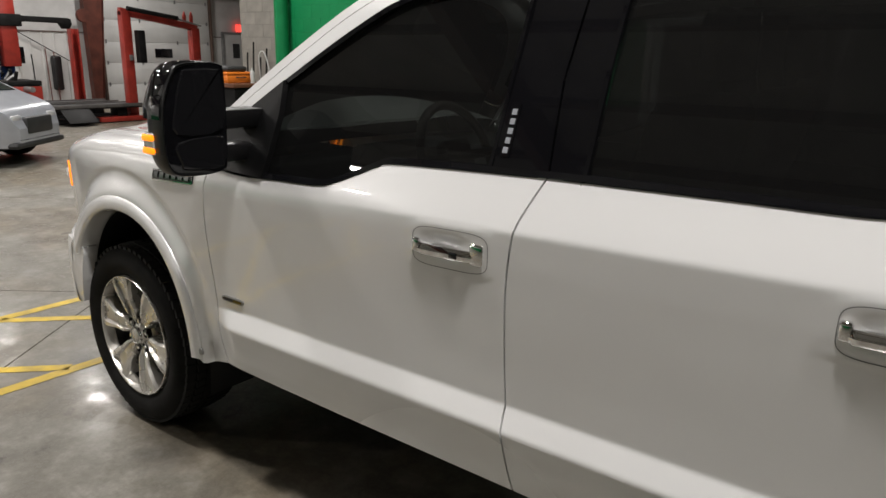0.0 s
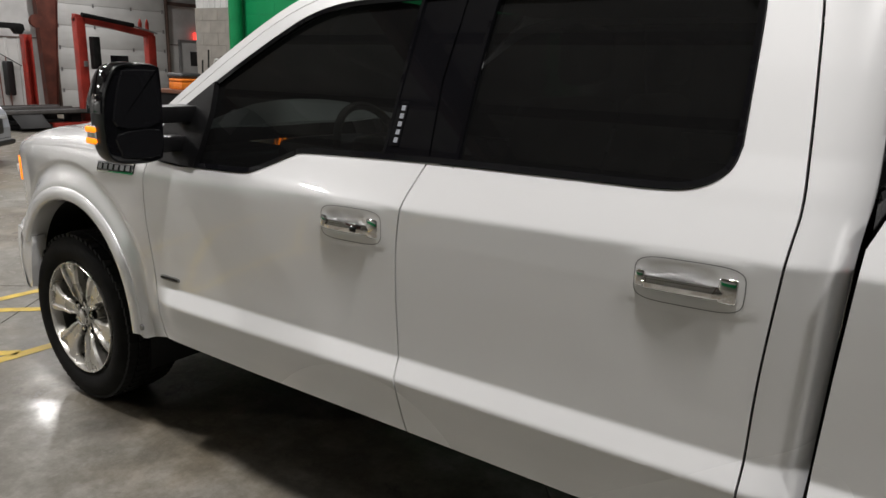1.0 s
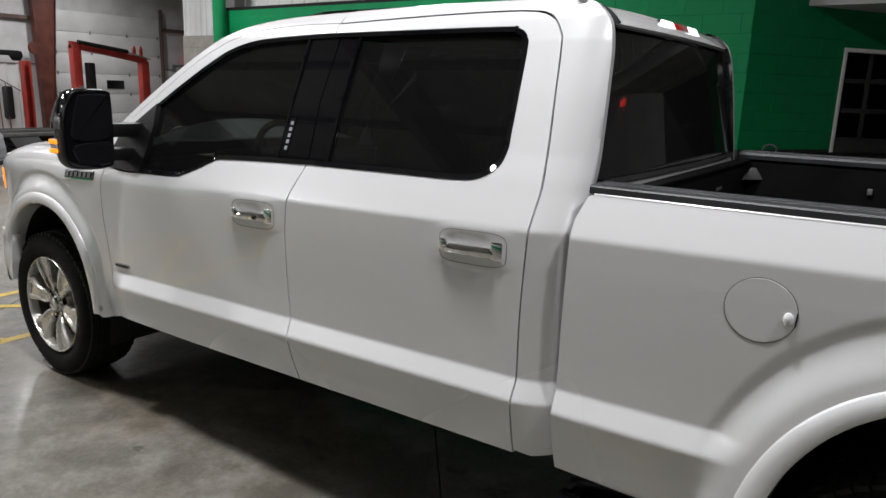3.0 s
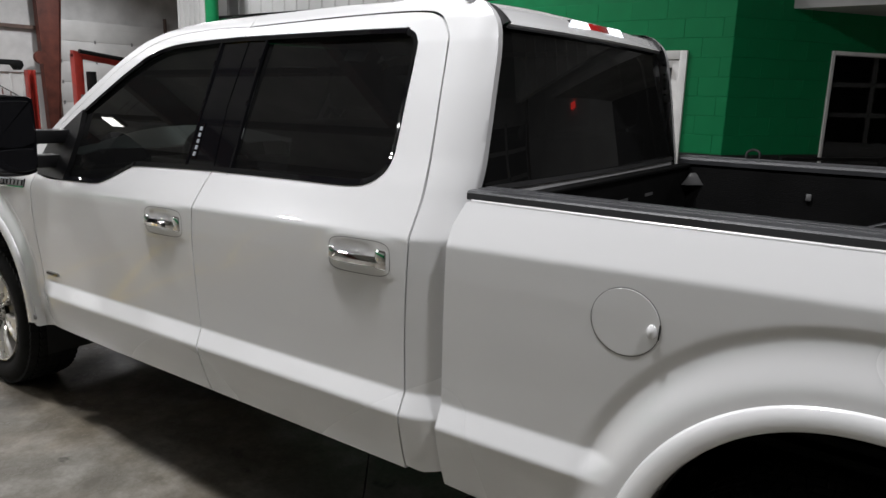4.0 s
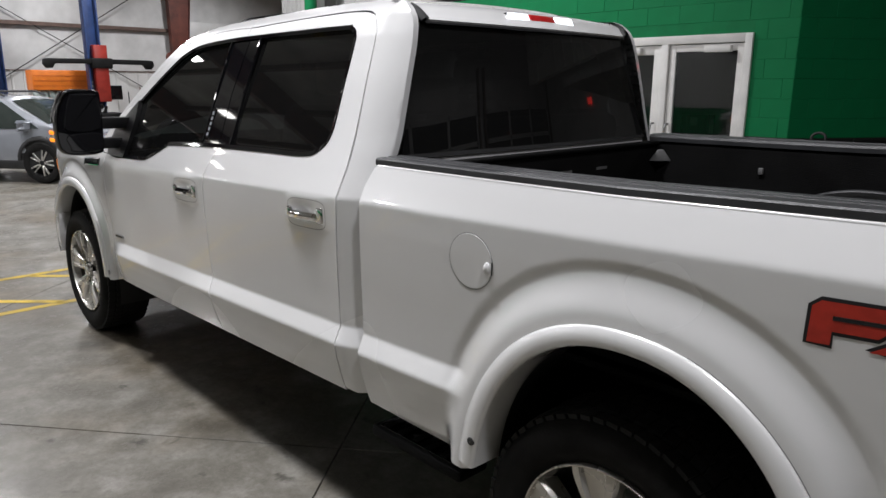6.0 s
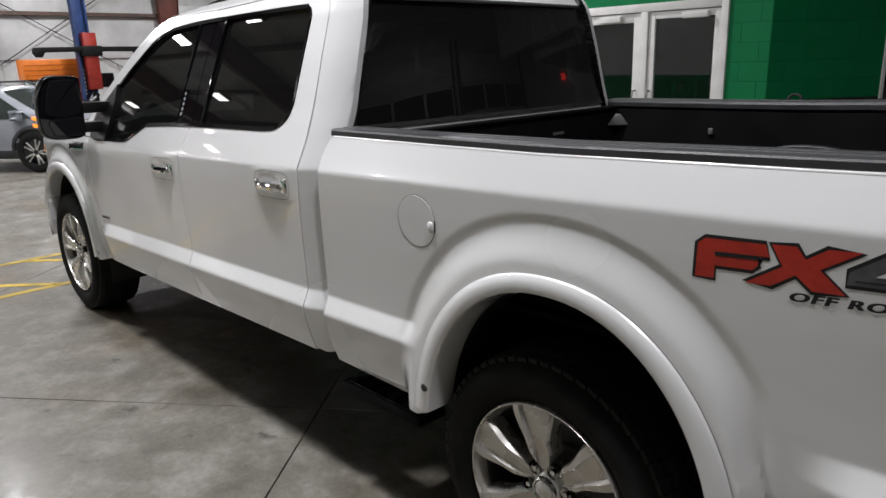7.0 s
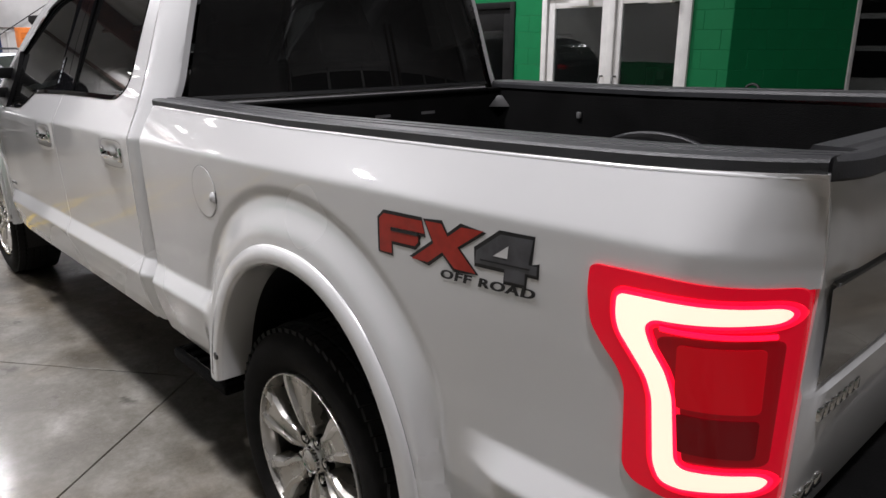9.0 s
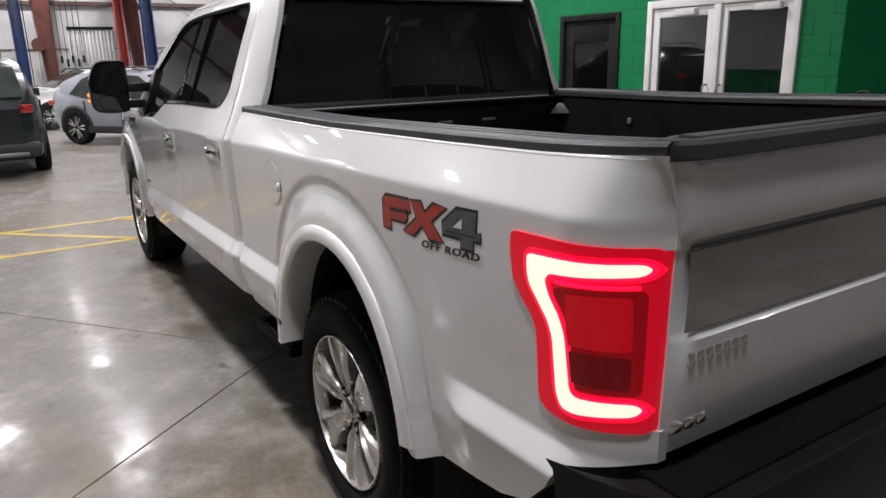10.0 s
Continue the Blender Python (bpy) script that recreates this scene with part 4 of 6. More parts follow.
stop = part("brake_lamp", box(2.945, 2.995, 0.80, 1.23, 1.824, 1.884, 0.008, m=LEAN), BLACK_GLOSS, truck, "high brake lamp with clear ends")
part("lens", box(2.988, 3.004, 0.935, 1.095, 1.829, 1.879, 0.006, m=LEAN), BRAKE_RED, stop)
CARGO = glow("lit_cargo_lamp", (0.88, 0.93, 1.0), 1.7)
for ya, yb in ((0.81, 0.93), (1.10, 1.22)):
    part("cargo_lens", box(2.988, 3.004, ya, yb, 1.829, 1.879, 0.006, m=LEAN), CARGO, stop)

# bonnet and nose: the flank rolls over into a domed bonnet
def fender_top(x):
    return float(np.interp(x, (-0.62, -0.60, -0.51, -0.30, 0.0, 0.4, 0.66), (1.03, 1.08, 1.15, 1.185, 1.205, 1.220, 1.224)))


def bonnet_z(x):
    return float(np.interp(x, (-0.80, -0.68, -0.55, -0.28, 0.05, 0.62), (1.13, 1.175, 1.215, 1.265, 1.285, 1.285)))


rows = []
STEPS = (0.0, 0.003, 0.009, 0.018, 0.032, 0.052, 0.08, 0.115, 0.155, 0.20, 0.27, 0.36, 0.50, 0.64)
for i in range(33):
    x = -0.80 + (0.62 + 0.80) * i / 32
    zf, zh = fender_top(x) - 0.004, bonnet_z(x)
    ye = side_y(max(x, -0.62), zf) + 0.30 * max(0.0, -0.60 - x) ** 0.8
    half = []
    for d in STEPS:
        q = min(1.0, d / 0.20)
        z = zf + (zh - zf) * math.sqrt(max(0.0, 1 - (1 - q) ** 2.2))
        z += 0.030 * smooth01((d - 0.22) / 0.16) - 0.010 * smooth01((d - 0.40) / 0.24)
        half.append((x - 0.05 * smooth01(d / 0.7) * (x < -0.6), ye + d, z))
    rows.append(half + [(half[-1][0], CY, half[-1][2] + 0.004)] + [(a, 2 * CY - b, c) for a, b, c in half[::-1]])
rows.insert(0, [(a - 0.035, b, c - 0.05) for a, b, c in rows[0]])
rows.insert(0, [(a - 0.010, b, 1.02) for a, b, c in rows[0]])
part("bonnet", sheet(rows), PAINT, truck, angle=60)
part("cowl", box(0.58, 0.86, 0.16, 2 * CY - 0.16, 1.14, 1.213, 0.02), BLACK_PLASTIC, truck)
part("grille", box(-0.86, -0.72, 0.40, 2 * CY - 0.40, 0.72, 1.12, 0.03), CHROME, truck)
both("headlamp", panel([(-0.66, 0.82), (-0.56, 0.80), (-0.55, 0.90), (-0.57, 1.0), (-0.61, 1.05), (-0.67, 0.97)], lambda x, z: side_y(x, z) + 0.012), CLEAR_LENS)
both("side_marker", panel([(-0.595, 0.985), (-0.562, 0.98), (-0.535, 1.085), (-0.565, 1.10)], lambda x, z: side_y(x, z) - 0.004), AMBER, "lit amber side marker")
rows = []
for k in range(25):
    s = -1 + 2 * k / 24
    y = CY + s * (CY - 0.035)
    xs = -0.95 + 0.525 * abs(s) ** 5
    rows.append([(xs + 0.02, y, 0.46), (xs, y, 0.50), (xs - 0.012, y, 0.62), (xs, y, 0.74), (xs + 0.03, y, 0.77), (xs + 0.14, y + 0.0, 0.775)])
part("front_bumper", sheet(rows), PAINT, truck, angle=60)
both("bumper_end", panel([(-0.53, 0.47), (-0.40, 0.468), (-0.355, 0.485), (-0.315, 0.60), (-0.29, 0.72), (-0.295, 0.748), (-0.33, 0.766), (-0.52, 0.765)], lambda x, z: 0.018 + 0.55 * max(0.0, -0.27 - x) ** 1.9 + 0.5 * (z - 0.62) ** 2, lip=0.06, dx=0.02, dz=0.02), PAINT)

# ---- wheels ----
def wheel_meshes():
    tyre = lathe([(0.262, 0.030), (0.270, 0.010), (0.30, -0.006), (0.335, -0.012), (0.365, -0.004), (0.385, 0.014), (0.392, 0.03), (0.396, 0.07), (0.397, 0.14), (0.396, 0.21), (0.392, 0.25), (0.37, 0.28), (0.30, 0.29), (0.262, 0.27)], 72)
    tread = bmesh.new()
    n = 62
    for k in range(n):
        for row, (y0, y1, ph) in enumerate(((0.012, 0.052, 0.0), (0.060, 0.098, 0.5), (0.106, 0.134, 0.2), (0.142, 0.178, 0.6), (0.186, 0.228, 0.1), (0.236, 0.268, 0.4))):
            a = 2 * math.pi * (k + ph) / n
            w = 0.0178 if row in (0, 5) else 0.0172
            r0, r1 = 0.384 if row in (0, 5) else 0.393, 0.397 if row in (0, 5) else 0.403
            box(r0, r1, y0, y1, -w, w, bm=tread, m=Matrix.Rotation(-a, 4, "Y") @ Matrix.Rotation(0.15 if row % 2 else -0.15, 4, "X"))
    rim = lathe([(0.268, 0.032), (0.268, 0.003), (0.2655, -0.002), (0.2615, -0.001), (0.2595, 0.010), (0.250, 0.030), (0.2485, 0.046)], 72)
    barrel = lathe([(0.2485, 0.045), (0.243, 0.06), (0.237, 0.10), (0.225, 0.19), (0.24, 0.26), (0.262, 0.27)], 72)
    # broad spoke with two raised edges and a hollow between them, flush with the rim
    spoke = []
    cols = ((-1.0, 0.060, 0), (-0.975, 0.016, 0), (-0.86, 0.003, 0), (-0.56, 0.0, 0.1), (-0.42, 0.003, 1), (-0.12, 0.004, 1), (0.12, 0.004, 1), (0.42, 0.003, 1), (0.56, 0.0, 0.1), (0.86, 0.003, 0), (0.975, 0.016, 0), (1.0, 0.060, 0))
    for i in range(15):
        t = i / 14
        r = 0.055 + 0.2055 * t
        flare_ = smooth01((t - 0.40) / 0.60)
        hw = 0.020 + 0.022 * smooth01(t / 0.34) + 0.034 * flare_
        face = 0.030 - 0.014 * math.sin(math.pi * min(1, t * 0.9)) - 0.024 * t + 0.001
        hollow = 0.011 * smooth01((t - 0.08) / 0.25) * (1 - 0.35 * smooth01((t - 0.75) / 0.25))
        row = []
        for s_, d, k in cols:
            a = s_ * hw / r
            row.append((r * math.cos(a), face + d + hollow * k + 0.03 * max(0, t - 0.97), r * math.sin(a)))
        spoke.append(row)
    hub = lathe([(0.001, 0.022), (0.040, 0.022), (0.044, 0.026), (0.050, 0.032), (0.078, 0.040), (0.086, 0.06), (0.09, 0.14)], 36)
    cap = lathe([(0.001, 0.008), (0.026, 0.009), (0.031, 0.013), (0.033, 0.024)], 30)
    ring = lathe([(0.0335, 0.012), (0.037, 0.010), (0.040, 0.013), (0.041, 0.024)], 30)
    nut = lathe([(0.001, 0.024), (0.008, 0.023), (0.0105, 0.029), (0.0105, 0.052)], 6)
    pocket = lathe([(0.0205, 0.026), (0.0205, 0.046), (0.001, 0.047)], 16)
    disc = lathe([(0.06, 0.15), (0.175, 0.15), (0.178, 0.155), (0.178, 0.175), (0.06, 0.175)], 48)
    back = lathe([(0.001, 0.185), (0.21, 0.185)], 32)
    return {"tyre": finish(tyre, 50), "tread": finish(tread), "rim": finish(rim, 30), "barrel": finish(barrel, 30), "spoke": finish(sheet(spoke), 18), "hub": finish(hub, 30), "centre_cap": finish(cap), "ring": finish(ring),
            "lug_nut": finish(nut), "lug_pocket": finish(pocket), "brake_disc": finish(disc), "backing": finish(back)}


WM = wheel_meshes()
# tread darker than the sidewall: shade under the arches put into its colour
TREAD = surf("shaded_tread_rubber", (0.009, 0.009, 0.009), 0.8, var=0.3, scale=12, bump=0.3, bscale=200)
for nm, mt in (("tyre", RUBBER), ("tread", TREAD), ("rim", ALU), ("barrel", ALU_DARK), ("spoke", ALU), ("hub", ALU), ("centre_cap", ALU), ("ring", CHROME), ("lug_nut", CHROME), ("lug_pocket", BLACK_STEEL), ("brake_disc", GREY_STEEL), ("backing", STEEL_DARK)):
    WM[nm].materials.append(mt)


def wheel(m, spin):
    w = new("wheel", WM["tyre"])
    w.parent = truck
    w.matrix_parent_inverse = truck.matrix_basis.inverted()
    w.matrix_basis = m @ Matrix.Rotation(radians(spin), 4, "Y")

    def add(nm, rot=0.0, loc=(0, 0, 0)):
        o = new(nm, WM[nm])
        o.parent = w
        o.matrix_basis = Matrix.Rotation(rot, 4, "Y") @ Matrix.Translation(loc)
        return o

    tagged(add("tread"), "blocky all-terrain tread", kind="stuff")
    for nm in ("rim", "barrel", "hub", "centre_cap", "ring", "brake_disc", "backing"):
        add(nm)
    for k in range(6):
        add("spoke", 2 * math.pi * k / 6)
        add("lug_nut", 2 * math.pi * (k + 0.5) / 6, (0.0665, 0, 0))
        add("lug_pocket", 2 * math.pi * (k + 0.5) / 6, (0.0665, 0, 0))
    return w


WY = 0.052
wheel(Matrix.Translation((FX, WY + 0.008, 0.402)), 12)
wheel(Matrix.Translation((RX, WY, 0.402)), 20)
wheel(Matrix.Translation((FX, 2 * CY - WY, 0.402)) @ Matrix.Rotation(math.pi, 4, "Z"), 40)
wheel(Matrix.Translation((RX, 2 * CY - WY, 0.402)) @ Matrix.Rotation(math.pi, 4, "Z"), 5)
part("axle", rod((RX, 0.25, 0.40), (RX, 2 * CY - 0.25, 0.40), 0.05), STEEL_DARK, truck)


# ---- towing mirrors ----
def tow_mirror():
    out = {}
    # outline of the head seen from behind, in (y, z)
    o = spline([(-0.035, 1.275), (-0.045, 1.250), (-0.10, 1.240), (-0.21, 1.247), (-0.255, 1.275), (-0.268, 1.34), (-0.262, 1.46), (-0.225, 1.545), (-0.19, 1.572), (-0.10, 1.577), (-0.045, 1.570), (-0.030, 1.545), (-0.028, 1.40)], 4, True)
    cy, cz = -0.145, 1.405
    rows = []
    for x, s, sh in ((0.925, 0.93, 0.0), (0.928, 0.975, 0.0), (0.915, 1.0, 0.0), (0.88, 1.0, 0.0), (0.85, 0.98, 0.004), (0.82, 0.92, 0.010), (0.797, 0.80, 0.014), (0.785, 0.5, 0.016), (0.782, 0.05, 0.016)):
        rows.append([(x - 0.16 * (y - cy) * (1 if x > 0.8 else 0.3), cy + (y - cy) * s + sh, cz + (z - cz) * s) for y, z in o + o[:1]])
    out["head"] = sheet(rows)

    def face(loop, x, back):
        bm = bmesh.new()
        a = [bm.verts.new((x - 0.10 * (y - cy), y, z)) for y, z in loop]
        b = [bm.verts.new((x - back - 0.10 * (y - cy), y, z)) for y, z in inset(loop, -0.004)]
        bm.faces.new(a)
        for i in range(len(a)):
            j = (i + 1) % len(a)
            bm.faces.new((a[i], a[j], b[j], b[i]))
        return bm
    full = inset(o, 0.004)
    out["bezel"] = face(full, 0.924, 0.02)
    up = spline([(-0.045, 1.375), (-0.215, 1.368), (-0.218, 1.45), (-0.190, 1.540), (-0.170, 1.556), (-0.06, 1.556), (-0.045, 1.54)], 3, True)
    lo = spline([(-0.05, 1.262), (-0.19, 1.262), (-0.208, 1.285), (-0.214, 1.348), (-0.048, 1.355)], 3, True)
    out["upper_glass"] = face(inset(up, 0.006), 0.9285, 0.004)
    out["lower_glass"] = face(inset(lo, 0.006), 0.9285, 0.004)
    out["arm_upper"] = box(0.80, 0.905, -0.05, 0.165, 1.372, 1.430, 0.005)
    out["arm_lower"] = box(0.81, 0.90, -0.05, 0.150, 1.268, 1.322, 0.005)
    sg = bmesh.new()
    for za, zb in ((1.315, 1.335), (1.352, 1.372)):
        box(0.845, 0.90, -0.277, -0.235, za, zb, 0.005, bm=sg)
    out["marker"] = sg
    cap = []
    for x, s in ((0.918, 1.012), (0.88, 1.018), (0.845, 0.998), (0.815, 0.93)):
        cap.append([(x - 0.16 * (y - cy), cy + (y - cy) * s, cz + (z - cz) * s) for y, z in spline([(-0.268, 1.415), (-0.262, 1.46), (-0.225, 1.545), (-0.19, 1.572), (-0.13, 1.576)], 4, False)])
    out["skull_cap"] = sheet(cap)
    out["marker_body"] = box(0.85, 0.90, -0.274, -0.235, 1.312, 1.375, 0.006)
    return out


TM = tow_mirror()
sail = [(0.745, 1.226), (0.726, 1.262), (0.726, 1.31), (0.742, 1.356), (0.80, 1.402), (0.93, 1.490), (0.975, 1.520), (0.992, 1.42), (0.995, 1.30), (0.99, 1.222)]
for side in (0, 1):
    g = {k: (mirrored(b) if side else b.copy()) for k, b in TM.items()}
    sl = panel(sail, lambda x, z: side_y(x, z) - 0.012, lip=0.02, dz=0.05)
    base = part("mirror", mirrored(sl) if side else sl, MIRROR_PLASTIC, truck, "black folding towing mirror")
    for k, mt in (("head", MIRROR_PLASTIC), ("skull_cap", BLACK_GLOSS), ("bezel", BLACK_GLOSS), ("upper_glass", MIRROR_GLASS), ("lower_glass", MIRROR_GLASS), ("arm_upper", MIRROR_PLASTIC), ("arm_lower", MIRROR_PLASTIC), ("marker_body", CLEAR_LENS), ("marker", AMBER)):
        part({"head": "mirror_housing", "arm_upper": "mirror_arm", "arm_lower": "mirror_arm", "marker": "marker_lamp"}.get(k, k), g[k], mt, base, "lit amber marker lamp" if k == "marker" else "", 28)
for b in TM.values():
    b.free()


# ---- handles, badges, fuel door ----
def on_side(loop, off=0.0, kind="", lip=0.004, dx=0.0125, dz=0.0125):
    return panel(loop, lambda x, z: side_y(x, z, kind) + off, lip=lip, dx=dx, dz=dz)


def ring_line(loop, w, off, kind=""):
    inn = inset(loop, w)
    return sheet([[(a[0], side_y(a[0], a[1], kind) + off, a[1]), (b[0], side_y(b[0], b[1], kind) + off, b[1])] for a, b in zip(loop + loop[:1], inn + inn[:1])])


def round_rect(cx, cz, hw, hh, n=4.5, k=40, shear=0.03):
    out = []
    for i in range(k):
        a = 2 * math.pi * i / k
        c, s = math.cos(a), math.sin(a)
        x = hw * math.copysign(abs(c) ** (2 / n), c)
        out.append((cx + x, cz + hh * math.copysign(abs(s) ** (2 / n), s) + shear * x))
    return out


for hx, hz in ((1.748, 1.135), (2.745, 1.160)):
    y0 = side_y(hx, hz + 0.09) - 0.006
    rows = []
    for i in range(21):
        t = i / 20
        x = hx - 0.112 + 0.192 * t
        z = hz - 0.008 + 0.03 * (x - hx)
        end = min(1.0, 7 * t + 0.25, 7 * (1 - t) + 0.45)
        bow = -0.004 * math.sin(math.pi * t)
        rows.append([(x, y0 + (yo + bow) * end + 0.004, z + zo * (0.55 + 0.45 * end)) for yo, zo in ((0.008, 0.010), (-0.003, 0.0145), (-0.008, 0.0135), (-0.019, 0.003), (-0.0205, 0.000), (-0.0195, -0.009), (-0.017, -0.013), (-0.010, -0.016), (0.006, -0.014))])
    bar = sheet(rows)
    bar.faces.new([v for v in bar.verts][:9]), bar.faces.new([v for v in bar.verts][-9:])
    part("door_handle", bar, CHROME, truck, "chrome pull handle", 24)
    part("handle_base", box(hx + 0.064, hx + 0.106, y0 - 0.008, y0 + 0.02, hz - 0.028, hz + 0.030, 0.008, 3), CHROME, truck, "chrome lock cover")
    part("handle_pivot", box(hx - 0.118, hx - 0.094, y0 - 0.013, y0 + 0.02, hz - 0.024, hz + 0.016, 0.008, 3), CHROME, truck)
    part("handle_cup_line", ring_line(round_rect(hx, hz, 0.121, 0.053), 0.0022, -0.0008), FINE_GAP, truck)
part("touch_sensor", box(1.76, 1.785, side_y(1.748, 1.225) - 0.0275, side_y(1.748, 1.225) - 0.018, 1.119, 1.134, 0.003), BLACK_GLOSS, truck)

fuel = spline([(3.559 + 0.083 * math.cos(a * math.pi / 6), 1.135 + 0.081 * math.sin(a * math.pi / 6)) for a in range(12)], 5, True)
part("fuel_door_gap", ring_line(fuel, 0.0018, -0.0008, "bed"), FINE_GAP, truck, "round fuel door outline")
cover = part("fuel_door", on_side(inset(fuel, 0.0035), -0.0015, "bed", 0.004, 0.02, 0.0125), PAINT, truck, "round white fuel door")
tab = lathe([(0.001, -0.012), (0.008, -0.011), (0.014, -0.006), (0.016, 0.004)], 16)
tab.transform(Matrix.Translation((3.622, side_y(3.62, 1.13, "bed"), 1.126)) @ Matrix.Diagonal((0.8, 1, 1.15, 1)))
part("finger_tab", tab, PAINT, cover)
part("tab_slot", on_side([(3.636, 1.110), (3.639, 1.110), (3.641, 1.144), (3.638, 1.144)], -0.002, "bed"), SEAM, cover)
BADGE_STEEL = surf("dark_chrome", (0.22, 0.22, 0.23), 0.12, 1.0, 0.1, rvar=0.04)
BADGE = [(0.335, 1.136), (0.606, 1.152), (0.612, 1.192), (0.342, 1.176)]
badge = part("fender_badge", on_side(BADGE, -0.006, lip=0.008), BLACK_GLOSS, truck, "chrome-edged black fender badge")
part("badge_rim", ring_line(inset(BADGE, -0.002), 0.006, -0.0075), CHROME, badge)
for k in range(6):
    x0 = 0.352 + 0.042 * k
    z0 = 1.147 + 0.06 * (x0 - 0.335)
    part("badge_bar", on_side([(x0, z0), (x0 + 0.026, z0 + 0.0015), (x0 + 0.030, z0 + 0.0235), (x0 + 0.004, z0 + 0.022)], -0.009), BADGE_STEEL, badge)
part("door_badge", on_side(round_rect(0.785, 0.762, 0.062, 0.010, 4, 24), -0.005, lip=0.006), GREY_STEEL, truck, "small chrome door badge")
part("door_badge_inlay", on_side(round_rect(0.785, 0.762, 0.055, 0.005, 4, 24), -0.0065), BLACK_GLOSS, truck)

# decal on the bed side
def decal(points):
    h = 0.084
    out = []
    for u, v in points:
        x = 4.437 + u * h + 0.004 * v
        out.append((x, 1.143 + 0.060 * (x - 4.434) + v * h))
    return out


LETTERS = {
    "F": [(0, 0), (0.48, 0), (0.48, 0.32), (1.38, 0.32), (1.50, 0.44), (1.50, 0.58), (0.45, 0.58), (0.45, 0.68), (1.74, 0.68), (1.62, 0.98), (0.18, 1), (0, 0.86)],
    "X": [(1.25, 0.0), (1.85, 0.0), (2.35, 0.33), (2.75, 0.0), (3.42, 0.0), (2.84, 0.52), (3.62, 1), (2.95, 1), (2.52, 0.72), (2.3, 1), (1.75, 1), (2.05, 0.5)],
    "4": [(4.25, 0), (4.8, 0), (4.8, 0.26), (5.1, 0.26), (5.1, 0.46), (4.88, 0.46), (4.97, 1), (4.1, 1), (3.42, 0.55), (3.40, 0.26), (4.25, 0.26)],
}
for ch, pts in LETTERS.items():
    loop = decal(pts)
    edge = part("decal_letter", on_side(inset(loop, -0.0075), -0.0008, "bed", 0.0), DECAL_BLACK, truck, "black-edged decal letter")
    part("letter_face", on_side(loop, -0.0014, "bed", 0.0), DECAL_GREY if ch == "4" else DECAL_RED, edge)
    if ch == "4":
        part("letter_opening", on_side(decal([(3.92, 0.50), (4.32, 0.50), (4.34, 0.78)]), -0.0020, "bed", 0.0), PAINT, edge)
        part("letter_line", on_side(decal([(3.55, 0.345), (4.92, 0.345), (4.92, 0.38), (3.55, 0.38)]), -0.0020, "bed", 0.0), DECAL_BLACK, edge)
    if ch == "F":
        part("letter_line", on_side(decal([(0.46, 0.585), (1.5, 0.585), (1.5, 0.675), (0.46, 0.675)]), -0.0020, "bed", 0.0), DECAL_BLACK, edge)
tc_ = bpy.data.curves.new("words", "FONT")
tc_.body, tc_.size, tc_.space_character = "OFF ROAD", 0.030, 1.15
tc_.offset = 0.0007
to_ = bpy.data.objects.new("words", tc_)
scene.collection.objects.link(to_)
bpy.context.view_layer.update()
tm_ = bpy.data.meshes.new_from_object(to_.evaluated_get(bpy.context.evaluated_depsgraph_get()))
bpy.data.objects.remove(to_)
tb_ = bmesh.new()
for step in range(3):
    for v in tm_.vertices:
        v.co.x += 0.0009 if step else 0.0
        v.co.z = -0.0001 * step
    tb_.from_mesh(tm_)
bmesh.ops.triangulate(tb_, faces=tb_.faces)
bmesh.ops.subdivide_edges(tb_, edges=tb_.edges, cuts=2, use_grid_fill=True)
tb_.to_mesh(tm_)
tb_.free()
xs_ = [v.co.x for v in tm_.vertices]
wid = max(xs_) - min(xs_)
for v in tm_.vertices:
    x = 4.626 + (v.co.x - min(xs_)) / wid * 0.236 + 0.25 * v.co.y
    z = 1.130 + 0.070 * (x - 4.62) + v.co.y * 0.82
    v.co = (x, side_y(x, z, "bed") - 0.0012 + v.co.z, z)
tm_.materials.append(DECAL_BLACK)
part("decal_lettering", tm_, None, truck, "small black lettering under the decal")


# ---- bed, rails, tailgate ----
def rail_z(x):
    return float(np.interp(x, (3.06, 3.6, 4.0, 4.7, 5.0, 5.30), (1.361, 1.363, 1.366, 1.384, 1.393, 1.409)))


CAP = [(0.068, -0.006), (0.058, -0.004), (0.055, 0.000), (0.0555, 0.014), (0.060, 0.0185), (0.070, 0.0200), (0.098, 0.0205), (0.101, 0.0165), (0.112, 0.0165), (0.115, 0.0210), (0.136, 0.0210), (0.139, 0.0165), (0.150, 0.0165), (0.153, 0.0210), (0.185, 0.0205), (0.203, 0.017), (0.209, 0.006), (0.208, -0.012)]
rows = []
for i in range(42):
    x = 3.085 + (5.2615 - 3.085) * i / 33 if i < 24 else 4.6 + (5.2615 - 4.6) * (i - 23) / 18
    shift = side_y(x, rail_z(x) - 0.006, "bed") - 0.054
    rows.append([(x, y + shift * max(0.0, 1 - (y - 0.056) / 0.15), rail_z(x) + z) for y, z in CAP])
rail_cap = sheet(rows)
rail_cap.faces.new(list(rail_cap.verts)[-len(CAP):])
both("bed_rail_cap", rail_cap, RAIL_PLASTIC, "dark grey ridged bed rail cap", 25)
rows = []
for i in range(61):
    x = 3.10 + (5.2625 - 3.10) * i / 60
    z0 = rail_z(x) - 0.0075
    y0 = side_y(x, z0, "bed")
    rows.append([(x, y0 - 0.0006, z0), (x, y0 - 0.0004, z0 + 0.0025), (x, y0 + 0.0012, z0 + 0.0048), (x, y0 + 0.0045, z0 + 0.0058), (x, y0 + 0.012, z0 + 0.0050)])
